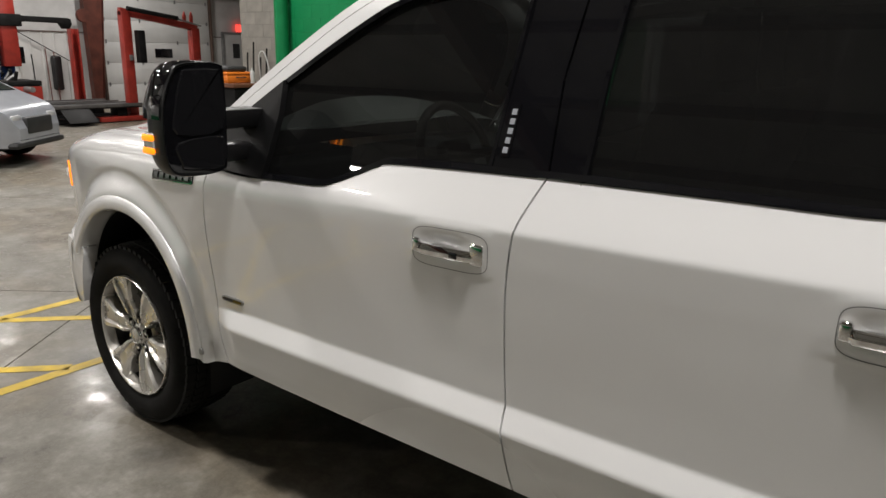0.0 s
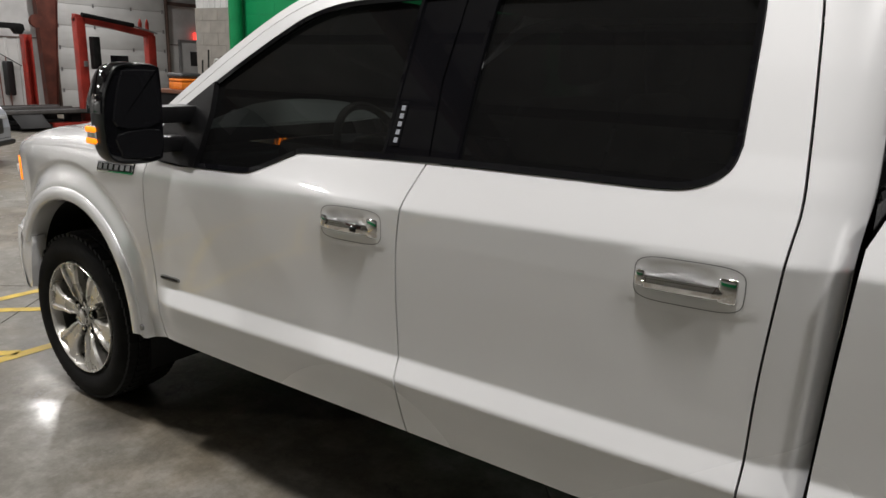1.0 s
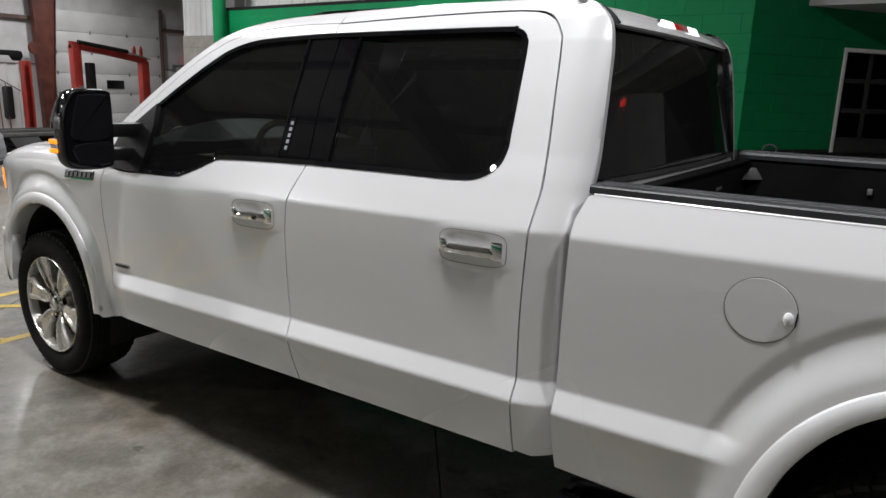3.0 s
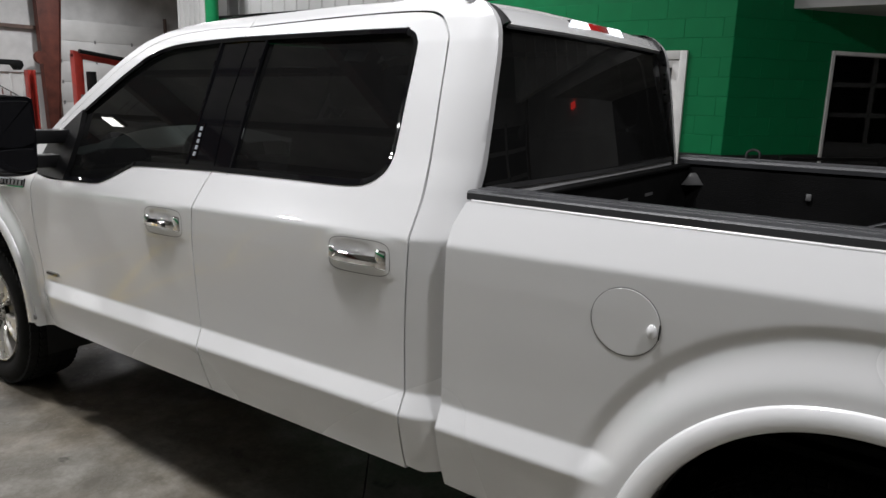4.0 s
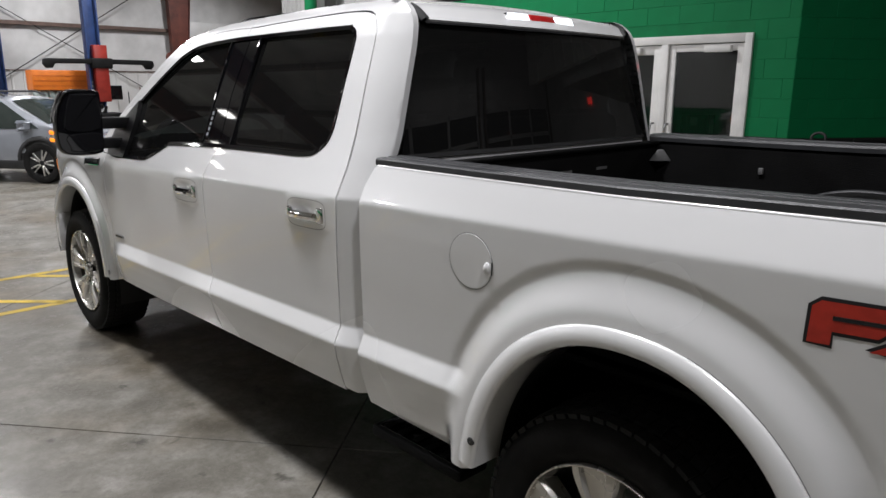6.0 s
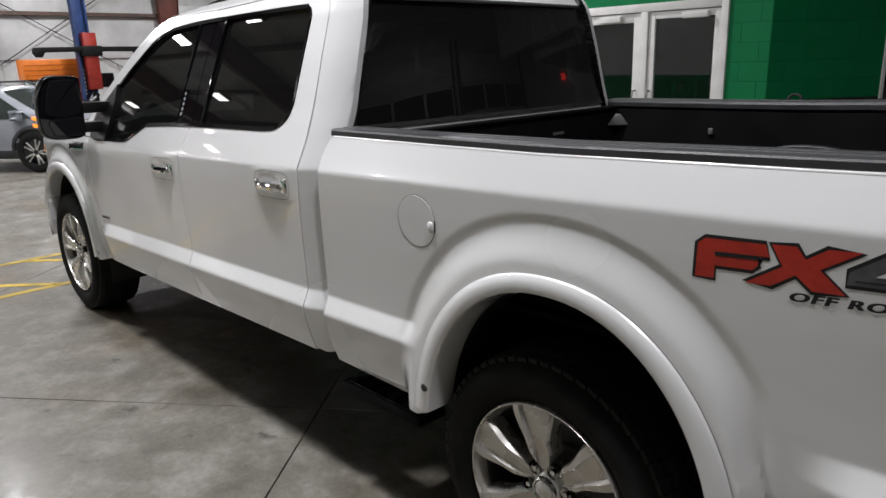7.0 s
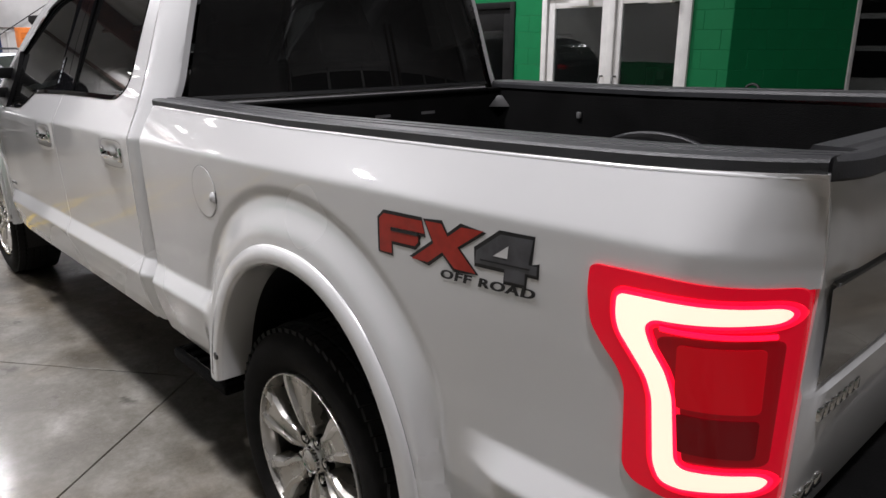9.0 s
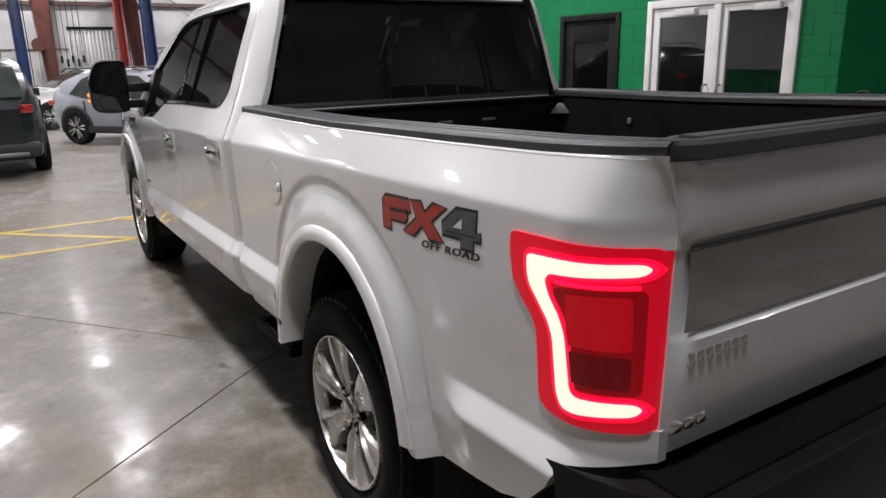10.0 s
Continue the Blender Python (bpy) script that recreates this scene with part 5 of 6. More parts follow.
both("bed_top_edge", sheet(rows), PAINT, "", 60)
both("bed_inner_wall", sheet([[(x, 0.20, z) for x in (3.09, 4.0, 5.22)] for z in (0.88, 1.36)]), BEDLINER)
part("bed_floor", box(3.09, 5.22, 0.20, 2 * CY - 0.20, 0.86, 0.90), BEDLINER, truck, "black ribbed bed floor")
for k in range(9):
    y0 = 0.32 + k * 0.165
    part("floor_rib", box(3.11, 5.20, y0, y0 + 0.07, 0.90, 0.912, 0.004), BEDLINER, truck)
part("bed_bulkhead", box(3.092, 3.125, 0.20, 2 * CY - 0.20, 0.86, 1.337, 0.006), BEDLINER, truck)
part("bulkhead_cap", box(3.09, 3.14, 0.20, 2 * CY - 0.20, 1.335, 1.350, 0.006), BEDLINER, truck)
for y0, y1 in ((0.62, 0.80), (1.00, 1.08), (1.26, 1.34)):
    part("bulkhead_slot", box(3.125, 3.128, y0, y1, 1.250, 1.262), GREY_STEEL, truck)
HOUSE = [(3.66, 0.90), (3.70, 1.03), (3.79, 1.125), (3.90, 1.182), (4.00, 1.210), (4.10, 1.218), (4.20, 1.210), (4.30, 1.182), (4.41, 1.115), (4.49, 1.03), (4.53, 0.90)]
both("bed_wheel_housing", prism(HOUSE, 0.20, "Y", 0.02, 0.20), BEDLINER)
rim_line = spline(HOUSE, 4, False)
rows = [[(x, 0.315 + 0.011 * math.cos(a), z + 0.008 * math.sin(a)) for a in (0.0, 0.8, 1.57, 2.3, 3.14)] for x, z in rim_line]
both("housing_bead", sheet(rows), RAIL_PLASTIC, "raised moulding over the wheel housing", 60)
tie = prism([(-0.052, 1.258), (0.052, 1.258), (0.012, 1.312), (-0.012, 1.312)], 0.010, "Y", 0.002, 0)
tie.transform(Matrix.Translation((3.165, 2 * CY - 0.235, 0)) @ Matrix.Rotation(radians(45), 4, "Z"))
part("tie_down", tie, GREY_STEEL, truck, "bright triangular tie-down in the bed corner")
part("tie_down", box(3.62, 3.64, 2 * CY - 0.215, 2 * CY - 0.20, 1.235, 1.262, 0.003), GREY_STEEL, truck)
# tailgate
gate_rows = []
for z, x in ((0.836, 5.262), (0.85, 5.274), (0.90, 5.281), (0.98, 5.284), (1.068, 5.284), (1.078, 5.276), (1.09, 5.272), (1.238, 5.276), (1.250, 5.279), (1.262, 5.294), (1.28, 5.297), (1.36, 5.292), (1.405, 5.285)):
    ye = side_y(5.267, z, "bed") + 0.005
    xf = x - 0.010
    xe = min(5.262, xf - 0.004)
    near = [(5.19, ye + 0.004, z), (xe, ye - 0.001, z), (xe + (xf - xe) * 0.45, ye + 0.014, z), (xe + (xf - xe) * 0.80, ye + 0.036, z)]
    gate_rows.append(near + [(xf, ye + 0.070 + (2 * CY - 2 * ye - 0.140) * k / 20, z) for k in range(21)] + [(a, 2 * CY - b, c) for a, b, c in reversed(near)])
gate = part("tailgate", sheet(gate_rows), PAINT, truck, "closed white tailgate", 30)
rows = []
for z in (1.086, 1.13, 1.18, 1.236):
    rows.append([(5.269 + 0.003 * math.sin((z - 1.086) * 19), 0.185 + (2 * CY - 0.37) * k / 20, z) for k in range(21)])
part("applique", sheet(rows), surf("satin_silver_applique", (0.50, 0.50, 0.51), 0.13, 0.85, 0.04, coat=0.8, rvar=0.03), gate, "satin silver tailgate strip")
part("applique_gap", box(5.262, 5.2765, 0.19, 2 * CY - 0.19, 1.240, 1.245), FINE_GAP, gate)
for k in range(7):
    y0 = 0.195 + 0.025 * k
    part("badge_bar", box(5.262, 5.2775, y0, y0 + 0.017, 1.024, 1.046, 0.003), CHROME, gate)
for k in range(3):
    y0 = 0.165 + 0.034 * k
    part("badge_bar", box(5.255, 5.276, y0, y0 + 0.026, 0.892, 0.912, 0.003), CHROME, gate)
part("tailgate_inner", box(5.205, 5.25, 0.20, 2 * CY - 0.20, 0.86, 1.38), BEDLINER, gate)
rows = []
GATE_Y = [0.122, 0.130, 0.140, 0.152, 0.168, 0.190, 0.2125]
for y, clear in [(y, 5.2645) for y in GATE_Y] + [(0.213, 5.0), (0.6, 5.0), (CY, 5.0), (2 * CY - 0.6, 5.0), (2 * CY - 0.213, 5.0)] + [(2 * CY - y, 5.2645) for y in reversed(GATE_Y)]:
    e = max(0.0, 1 - min(y - 0.119, 2 * CY - 0.119 - y) / 0.09) ** 2 * 0.8
    row = [(5.288 - 0.03 * e, 1.3965), (5.292 - 0.035 * e, 1.400), (5.289 - 0.035 * e, 1.422), (5.277 - 0.03 * e, 1.429), (5.262, 1.4295), (5.258, 1.4255), (5.246, 1.4255), (5.242, 1.4295), (5.205, 1.429), (5.198, 1.418), (5.198, 1.37)]
    rows.append([(max(x, clear + 0.0001 * k), y, max(z, 1.3965) if clear > 5.1 else z) for k, (x, z) in enumerate(row)])
part("tailgate_cap", sheet(rows), RAIL_PLASTIC, gate, "dark grey tailgate top cap", 25)
part("rear_sill", box(5.10, 5.25, 0.12, 2 * CY - 0.12, 0.55, 0.81, 0.01), STEEL_DARK, truck)

# tail lamps
def rounded(loop, r, n=4):
    """The loop with each corner replaced by a small curve."""
    out = []
    for i, p in enumerate(loop):
        ends = []
        for q in (loop[i - 1], loop[(i + 1) % len(loop)]):
            d = math.dist(p, q)
            k = min(r, 0.45 * d) / d
            ends.append((p[0] + (q[0] - p[0]) * k, p[1] + (q[1] - p[1]) * k))
        for j in range(n + 1):
            t = j / n
            out.append(tuple((1 - t) ** 2 * ends[0][c] + 2 * t * (1 - t) * p[c] + t * t * ends[1][c] for c in (0, 1)))
    return out


LAMP = [(4.961, 1.241), (4.958, 1.195), (4.966, 1.143), (4.990, 1.112), (5.022, 1.082), (5.036, 1.052), (5.038, 0.912), (5.060, 0.892), (5.12, 0.888), (5.257, 0.897), (5.257, 1.261), (5.10, 1.253)]
LED = [(4.985, 1.208), (5.10, 1.223), (5.252, 1.2335), (5.262, 1.224), (5.252, 1.2115), (5.10, 1.195), (5.050, 1.187), (5.034, 1.170), (5.046, 1.142), (5.074, 1.106), (5.087, 1.068), (5.088, 0.954), (5.108, 0.941), (5.238, 0.942), (5.250, 0.930), (5.240, 0.914), (5.10, 0.906), (5.066, 0.912), (5.053, 0.940), (5.052, 1.056), (5.044, 1.088), (5.018, 1.118), (4.991, 1.148), (4.984, 1.172)]
INNER = [(5.088, 1.160), (5.12, 1.172), (5.244, 1.186), (5.244, 0.966), (5.125, 0.962), (5.114, 0.974), (5.112, 1.06), (5.106, 1.09), (5.093, 1.125)]
REFL = [(5.122, 1.160), (5.228, 1.172), (5.230, 1.056), (5.124, 1.052)]
LOWER = [(5.126, 1.042), (5.230, 1.046), (5.230, 0.980), (5.130, 0.978)]
LINE = [(5.094, 1.180), (5.235, 1.1945), (5.236, 1.188), (5.095, 1.1735)]
LED = [(x + 0.032 - 0.045 * smooth01((x - 5.07) / 0.14) + 0.012 * smooth01((1.10 - z) / 0.1), z + 0.004 * smooth01((1.0 - z) / 0.05)) for x, z in LED]


def lamp_shape(loop, foot):
    return [(x + 0.045 * max(0.0, 5.25 - x), z - 0.014 * smooth01((x - 4.97) / 0.27) * smooth01((z - 1.06) / 0.12) + foot * smooth01((x - 5.04) / 0.22) * smooth01((1.0 - z) / 0.08)) for x, z in loop]


LAMP = rounded(lamp_shape(LAMP, 0.0), 0.014)
LED, INNER, REFL, LOWER, LINE = (lamp_shape(loop, 0.014) for loop in (LED, INNER, REFL, LOWER, LINE))
LED = rounded(LED, 0.012)
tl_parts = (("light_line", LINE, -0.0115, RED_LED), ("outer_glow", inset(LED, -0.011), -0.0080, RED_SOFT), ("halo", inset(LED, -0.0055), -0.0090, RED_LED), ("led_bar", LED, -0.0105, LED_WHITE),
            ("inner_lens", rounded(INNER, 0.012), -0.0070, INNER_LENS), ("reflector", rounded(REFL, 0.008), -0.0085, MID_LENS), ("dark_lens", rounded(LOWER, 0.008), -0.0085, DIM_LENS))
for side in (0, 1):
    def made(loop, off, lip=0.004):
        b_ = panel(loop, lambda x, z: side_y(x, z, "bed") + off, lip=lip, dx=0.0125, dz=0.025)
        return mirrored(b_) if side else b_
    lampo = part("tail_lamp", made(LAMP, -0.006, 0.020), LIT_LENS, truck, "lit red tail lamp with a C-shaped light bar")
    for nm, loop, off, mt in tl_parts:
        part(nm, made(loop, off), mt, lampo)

# rear bumper
rows = []
for k in range(81):
    s = -1 + 2 * k / 80
    e = abs(s) ** 18
    y = CY + s * (CY - 0.012)
    x = 5.40 - 0.265 * e
    rows.append([(x - 0.10 * (1 - e) - 0.02, y, 0.812), (x - 0.03, y, 0.812), (x - 0.008, y, 0.798), (x, y, 0.76), (x, y, 0.62), (x - 0.02, y, 0.56), (x - 0.07, y, 0.545)])
part("rear_bumper", sheet(rows), surf("black_bumper_paint", (0.010, 0.009, 0.009), 0.35, spec=0.25), truck, "glossy black rear bumper", 40)
part("bumper_pad", box(5.22, 5.36, 0.12, 2 * CY - 0.12, 0.806, 0.820, 0.006), BEDLINER, truck)
part("plate_recess", box(5.392, 5.406, CY - 0.17, CY + 0.17, 0.60, 0.74, 0.006), GREY_STEEL, truck, "plain blank number plate")

# ---- cabin ----
part("cab_floor", box(0.7, 2.95, 0.16, 2 * CY - 0.16, 0.60, 0.66), LEATHER, truck)
dashb = prism([(0.72, 0.9), (0.72, 1.18), (0.80, 1.225), (1.0, 1.245), (1.12, 1.225), (1.18, 1.15), (1.16, 0.9)], 2 * CY - 0.36, "Y", 0.02, 0.18)
part("dashboard", dashb, DASH, truck)
part("cluster_hood", prism([(1.02, 1.22), (1.04, 1.30), (1.12, 1.315), (1.20, 1.29), (1.19, 1.22)], 0.40, "Y", 0.015, 0.38), DASH, truck)
DISPLAY = glow("lit_dash_display", (0.05, 0.16, 0.35), 0.6)
part("cluster_screen", box(1.186, 1.196, 0.47, 0.57, 1.235, 1.25), DISPLAY, truck)
sw = bmesh.new()
rows = []
for k in range(37):
    a = 2 * math.pi * k / 36
    rows.append([(0.016 * math.cos(b_), (0.185 + 0.016 * math.sin(b_)) * math.cos(a), (0.185 + 0.016 * math.sin(b_)) * math.sin(a)) for b_ in [2 * math.pi * j / 10 for j in range(11)]])
sw = sheet(rows)
for p, q in (((0, -0.18, 0), (0.02, 0.18, 0)), ((0.0, 0, 0), (0, 0, -0.18))):
    merge(sw, rod(p, q, 0.018))
merge(sw, box(-0.03, 0.02, -0.075, 0.075, -0.065, 0.065, 0.02))
sw.transform(Matrix.Translation((1.34, 0.59, 1.27)) @ Matrix.Rotation(radians(-22), 4, "Y"))
part("steering_wheel", sw, LEATHER, truck, "", 50)
for y0 in (0.32, 1.17):
    part("front_seat", box(1.50, 2.05, y0, y0 + 0.54, 0.80, 0.98, 0.06, 3), LEATHER, truck)
    part("seat_back", box(-0.07, 0.07, y0, y0 + 0.54, 0.0, 0.62, 0.06, 3, m=Matrix.Translation((2.03, 0, 0.92)) @ Matrix.Rotation(radians(14), 4, "Y")), LEATHER, truck)
    part("head_rest", box(2.16, 2.25, y0 + 0.14, y0 + 0.40, 1.56, 1.74, 0.04, 3), LEATHER, truck)
part("rear_bench", box(2.45, 2.95, 0.26, 2 * CY - 0.26, 0.80, 0.98, 0.06, 3), LEATHER, truck)
part("bench_back", box(2.82, 2.95, 0.26, 2 * CY - 0.26, 0.95, 1.48, 0.05, 3), LEATHER, truck)
for y0 in (0.38, 0.90, 1.40):
    part("head_rest", box(2.84, 2.93, y0, y0 + 0.25, 1.50, 1.64, 0.04, 3), LEATHER, truck)
part("headliner", box(1.5, 2.9, 0.36, 2 * CY - 0.36, 1.835, 1.85), LEATHER, truck)
part("rear_view_mirror", box(1.42, 1.45, CY - 0.12, CY + 0.12, 1.68, 1.74, 0.01), BLACK_PLASTIC, truck)
both("inner_door_trim", sheet([[(x, 0.20, 0.70), (x, 0.19, 1.10), (x, 0.15, 1.22)] for x in (0.75, 1.5, 2.2, 2.9)]), LEATHER)

# ---- parked cars ----
CAR_GLASS = surf("car_glass", (0.045, 0.055, 0.05), 0.05, 0.0, 0.25, 2.0, rvar=0.02)


def car(name, label, m, paint, L, W, H, wb, clear, style, lit=False):
    """A passenger car, nose towards its own +x, standing on z = 0, lofted from side and plan lines."""
    c = thing(name, label, "car")
    c.matrix_basis = m
    hl, hw = L / 2, W / 2
    belt = H * 0.60
    zs = clear
    if style == "wagon":
        top = [(-hl, 0.57 * H), (-hl + 0.14, 0.69 * H), (-hl + 0.44, 0.87 * H), (-hl + 0.80, 0.965 * H), (-0.2, H), (0.45, 0.975 * H), (0.55 + 0.75, 0.655 * H), (hl - 0.35, 0.595 * H), (hl - 0.12, 0.53 * H), (hl - 0.03, 0.44 * H), (hl, 0.36 * H)]
    else:
        top = [(-hl, 0.60 * H), (-hl + 0.45, 0.69 * H), (-hl + 1.15, 0.95 * H), (-0.35, H), (0.35, 0.97 * H), (1.25, 0.66 * H), (hl - 0.4, 0.58 * H), (hl - 0.08, 0.49 * H), (hl, 0.38 * H)]
    tx, tz = [p[0] for p in top], [p[1] for p in top]

    def ztop(x):
        return float(np.interp(x, tx, tz))

    def hwid(x, z):
        e = 1 - 0.10 * abs(x / hl) ** 4 - 0.24 * abs(x / hl) ** 14
        t = (z - zs) / (belt - zs)
        if t <= 1:
            k = 0.94 + 0.06 * math.sin(math.pi * min(1, max(0, t * 0.72 + 0.1)))
        else:
            k = 0.985 - 0.26 * ((z - belt) / (H - belt)) ** 1.15
        return hw * e * k
    rows = []
    n = 44
    wr = 0.335 if style == "wagon" else 0.32
    for i in range(n + 1):
        x = -hl + L * i / n
        zt = ztop(x)
        b_ = min(belt, zt - 0.02)
        zz = [zs, zs + 0.10, zs + 0.4 * (b_ - zs), zs + 0.75 * (b_ - zs), b_]
        up = [b_ + (zt - b_) * q for q in (0.35, 0.7, 0.92)]
        side = [(x, hwid(x, z), z) for z in zz + up]
        lid = [(x, side[-1][1] * q, zt - 0.03 * q * q * (zt - b_ > 0.1)) for q in (0.85, 0.5, 0.0)]
        half = side + lid
        rows.append(half + [(p[0], -p[1], p[2]) for p in half[::-1][1:]])
    bm = sheet(rows)
    bm.faces.new([bm.verts.new(p) for p in rows[0]])
    bm.faces.new([bm.verts.new(p) for p in rows[-1]])
    part("body", bm, paint, c, "", 32, False)

    def skin(loop, off, mat, nm, both_sides=True, parent=c):
        for sgn in ((1, -1) if both_sides else (1,)):
            b2 = bmesh.new()
            v = [b2.verts.new((x, sgn * (hwid(x, z) + off), z)) for x, z in loop]
            b2.faces.new(v)
            bmesh.ops.triangulate(b2, faces=b2.faces)
            bmesh.ops.subdivide_edges(b2, edges=b2.edges, cuts=2)
            for q in b2.verts:
                q.co.y = sgn * (hwid(q.co.x, q.co.z) + off)
            part(nm, b2, mat, parent, world_space=False)
    g0 = belt + 0.03
    gt = H * 0.93
    if style == "wagon":
        skin([(-hl + 0.66, g0 + 0.09), (-hl + 0.92, gt - 0.07), (-0.75, gt), (-0.72, g0)], 0.006, CAR_GLASS, "rear_quarter_glass")
        skin([(-0.68, g0), (-0.70, gt), (0.02, gt), (0.02, g0)], 0.006, CAR_GLASS, "side_window")
        skin([(0.08, g0), (0.08, gt), (0.42, gt - 0.02), (1.10, g0 + 0.01), (1.1, g0)], 0.006, CAR_GLASS, "side_window")
        xw0, xw1 = 0.55, 1.22
    else:
        skin([(-0.92, g0), (-0.70, gt), (-0.18, gt + 0.01), (-0.18, g0)], 0.006, CAR_GLASS, "side_window")
        skin([(-0.12, g0), (-0.12, gt + 0.01), (0.30, gt - 0.02), (1.0, g0)], 0.006, CAR_GLASS, "side_window")
        xw0, xw1 = 0.42, 1.18
    grid = []
    for j in range(6):
        x = xw0 + (xw1 - xw0) * j / 5
        zt = ztop(x)
        grid.append([(x + 0.012, (hwid(x, zt - 0.03) - 0.05) * (2 * k / 8 - 1), zt + 0.012 - 0.03 * abs(2 * k / 8 - 1) ** 2) for k in range(9)])
    part("windscreen", sheet(grid), CAR_GLASS, c, "", 60, False)
    xr0, xr1 = (-hl + 0.06, -hl + 0.09) if style == "wagon" else (-hl + 0.5, -hl + 1.1)
    grid = []
    for j in range(4):
        t = j / 3
        z = (0.66 + 0.24 * t) * H if style == "wagon" else ztop(xr0 + (xr1 - xr0) * t) + 0.012
        x = float(np.interp(z, (0.57 * H, 0.69 * H, 0.87 * H, 0.965 * H), (-hl, -hl + 0.14, -hl + 0.44, -hl + 0.80))) - 0.012 if style == "wagon" else xr0 + (xr1 - xr0) * t
        grid.append([(x, (hwid(x + 0.1, z) - 0.09) * (2 * k / 8 - 1), z) for k in range(9)])
    part("rear_glass", sheet(grid), CAR_GLASS, c, "", 60, False)
    # cladding, wheels
    for sgn in (1, -1):
        part("sill", box(-wb / 2 + 0.3, wb / 2 - 0.3, sgn * hw * 0.975 - 0.03, sgn * hw * 0.975 + 0.03, clear - 0.04, clear + 0.10, 0.02), BLACK_PLASTIC if style == "wagon" else paint, c, "", 38, False)
        for xc in (-wb / 2, wb / 2):
            yy = hwid(xc, 0.5)
            loop_o = [(xc + (wr + 0.10) * math.cos(a), wr + (wr + 0.10) * math.sin(a)) for a in [math.pi * k / 14 * 1.16 - 0.25 for k in range(15)]]
            loop_i = [(xc + (wr + 0.035) * math.cos(a), wr + (wr + 0.035) * math.sin(a)) for a in [math.pi * k / 14 * 1.16 - 0.25 for k in range(15)]]
            rws = [[(o[0], sgn * (hwid(o[0], o[1]) + 0.004), o[1]), (o[0] * 0.7 + i_[0] * 0.3, sgn * (hwid(o[0], o[1]) + 0.022), o[1] * 0.7 + i_[1] * 0.3), (i_[0], sgn * (hwid(i_[0], i_[1]) + 0.02), i_[1]), (i_[0], sgn * (hwid(i_[0], i_[1]) - 0.10), i_[1])] for o, i_ in zip(loop_o, loop_i)]
            part("wheel_arch", sheet(rws), BLACK_PLASTIC if style == "wagon" else paint, c, "", 50, False)
            dark = bmesh.new()
            dark.faces.new([dark.verts.new((p[0], sgn * (yy + 0.006), p[1])) for p in loop_i])
            part("wheel_well", dark, SEAM, c, "", 38, False)
            ty = lathe([(wr * 0.66, 0.0), (wr * 0.80, -0.016), (wr * 0.95, -0.006), (wr, 0.03), (wr, 0.17), (wr * 0.9, 0.20), (wr * 0.6, 0.2)], 36)
            rot = Matrix.Translation((xc, sgn * (yy + 0.018), wr)) @ (Matrix.Rotation(math.pi, 4, "Z") if sgn > 0 else Matrix.Identity(4))
            ty.transform(rot)
            tyre_o = part("tyre", ty, RUBBER, c, "", 50, False)
            rim = lathe([(wr * 0.68, 0.004), (wr * 0.66, -0.004), (wr * 0.62, 0.01), (wr * 0.60, 0.06), (0.001, 0.07)], 36)
            rim.transform(rot)
            part("rim", rim, BLACK_STEEL, tyre_o, "", 38)
            for k in range(5):
                for dd in (-0.40, 0.40):
                    sp = box(0.04, wr * 0.64, 0.0, 0.03, -0.013, 0.013, 0.004, 1)
                    sp.transform(rot @ Matrix.Rotation(2 * math.pi * k / 5 + dd * 0.5, 4, "Y"))
                    part("spoke", sp, ALU, tyre_o)
        skin([(hl - 0.55, 0.53 * H), (hl - 0.14, 0.50 * H), (hl - 0.10, 0.44 * H), (hl - 0.40, 0.45 * H)], 0.008, CLEAR_LENS, "headlamp", False) if sgn > 0 else None
    for sgn in (1, -1):
        part("headlamp", box(hl - 0.26, hl - 0.045, sgn * hw * 0.58 - 0.11, sgn * hw * 0.58 + 0.11, 0.43 * H, 0.485 * H, 0.025), CLEAR_LENS, c, "", 38, False)
    if lit:
        for sgn in (1, -1):
            part("indicator", box(hl - 0.30, hl - 0.18, sgn * hw * 0.86 - 0.04, sgn * hw * 0.86 + 0.04, 0.40 * H, 0.46 * H, 0.02), AMBER, c, "", 38, False)
    part("grille", box(hl - 0.10, hl + 0.015, -hw * 0.42, hw * 0.42, 0.30 * H, 0.46 * H, 0.03), BLACK_PLASTIC, c, "", 38, False)
    part("front_apron", box(hl - 0.30, hl + 0.02, -hw * 0.80, hw * 0.80, clear - 0.02, 0.24 * H, 0.05), BLACK_PLASTIC, c, "", 38, False)
    for sgn in (1, -1):
        part("tail_lamp", box(-hl + 0.02, -hl + 0.30, sgn * hw * 0.74 - 0.10, sgn * hw * 0.74 + 0.09, 0.53 * H, 0.60 * H, 0.03), RED_LENS, c, "", 38, False)
        part("door_mirror", box(0.84, 0.96, sgn * hw * 0.94, sgn * (hw * 0.94 + 0.13), belt + 0.03, belt + 0.13, 0.035, 3), paint, c, "", 38, False)
        for xh in (-0.45, 0.30):
            part("door_handle", box(xh - 0.09, xh + 0.09, sgn * hwid(xh, belt - 0.1) - 0.015, sgn * hwid(xh, belt - 0.1) + 0.02, belt - 0.12, belt - 0.085, 0.01), paint, c, "", 38, False)
        for xl in (0.06, -0.82 if style == "wagon" else -0.75):
            part("door_gap", box(xl, xl + 0.006, sgn * hwid(xl, 0.6) - 0.03, sgn * hwid(xl, 0.6) + 0.002, clear + 0.1, belt), SEAM, c, "", 38, False)
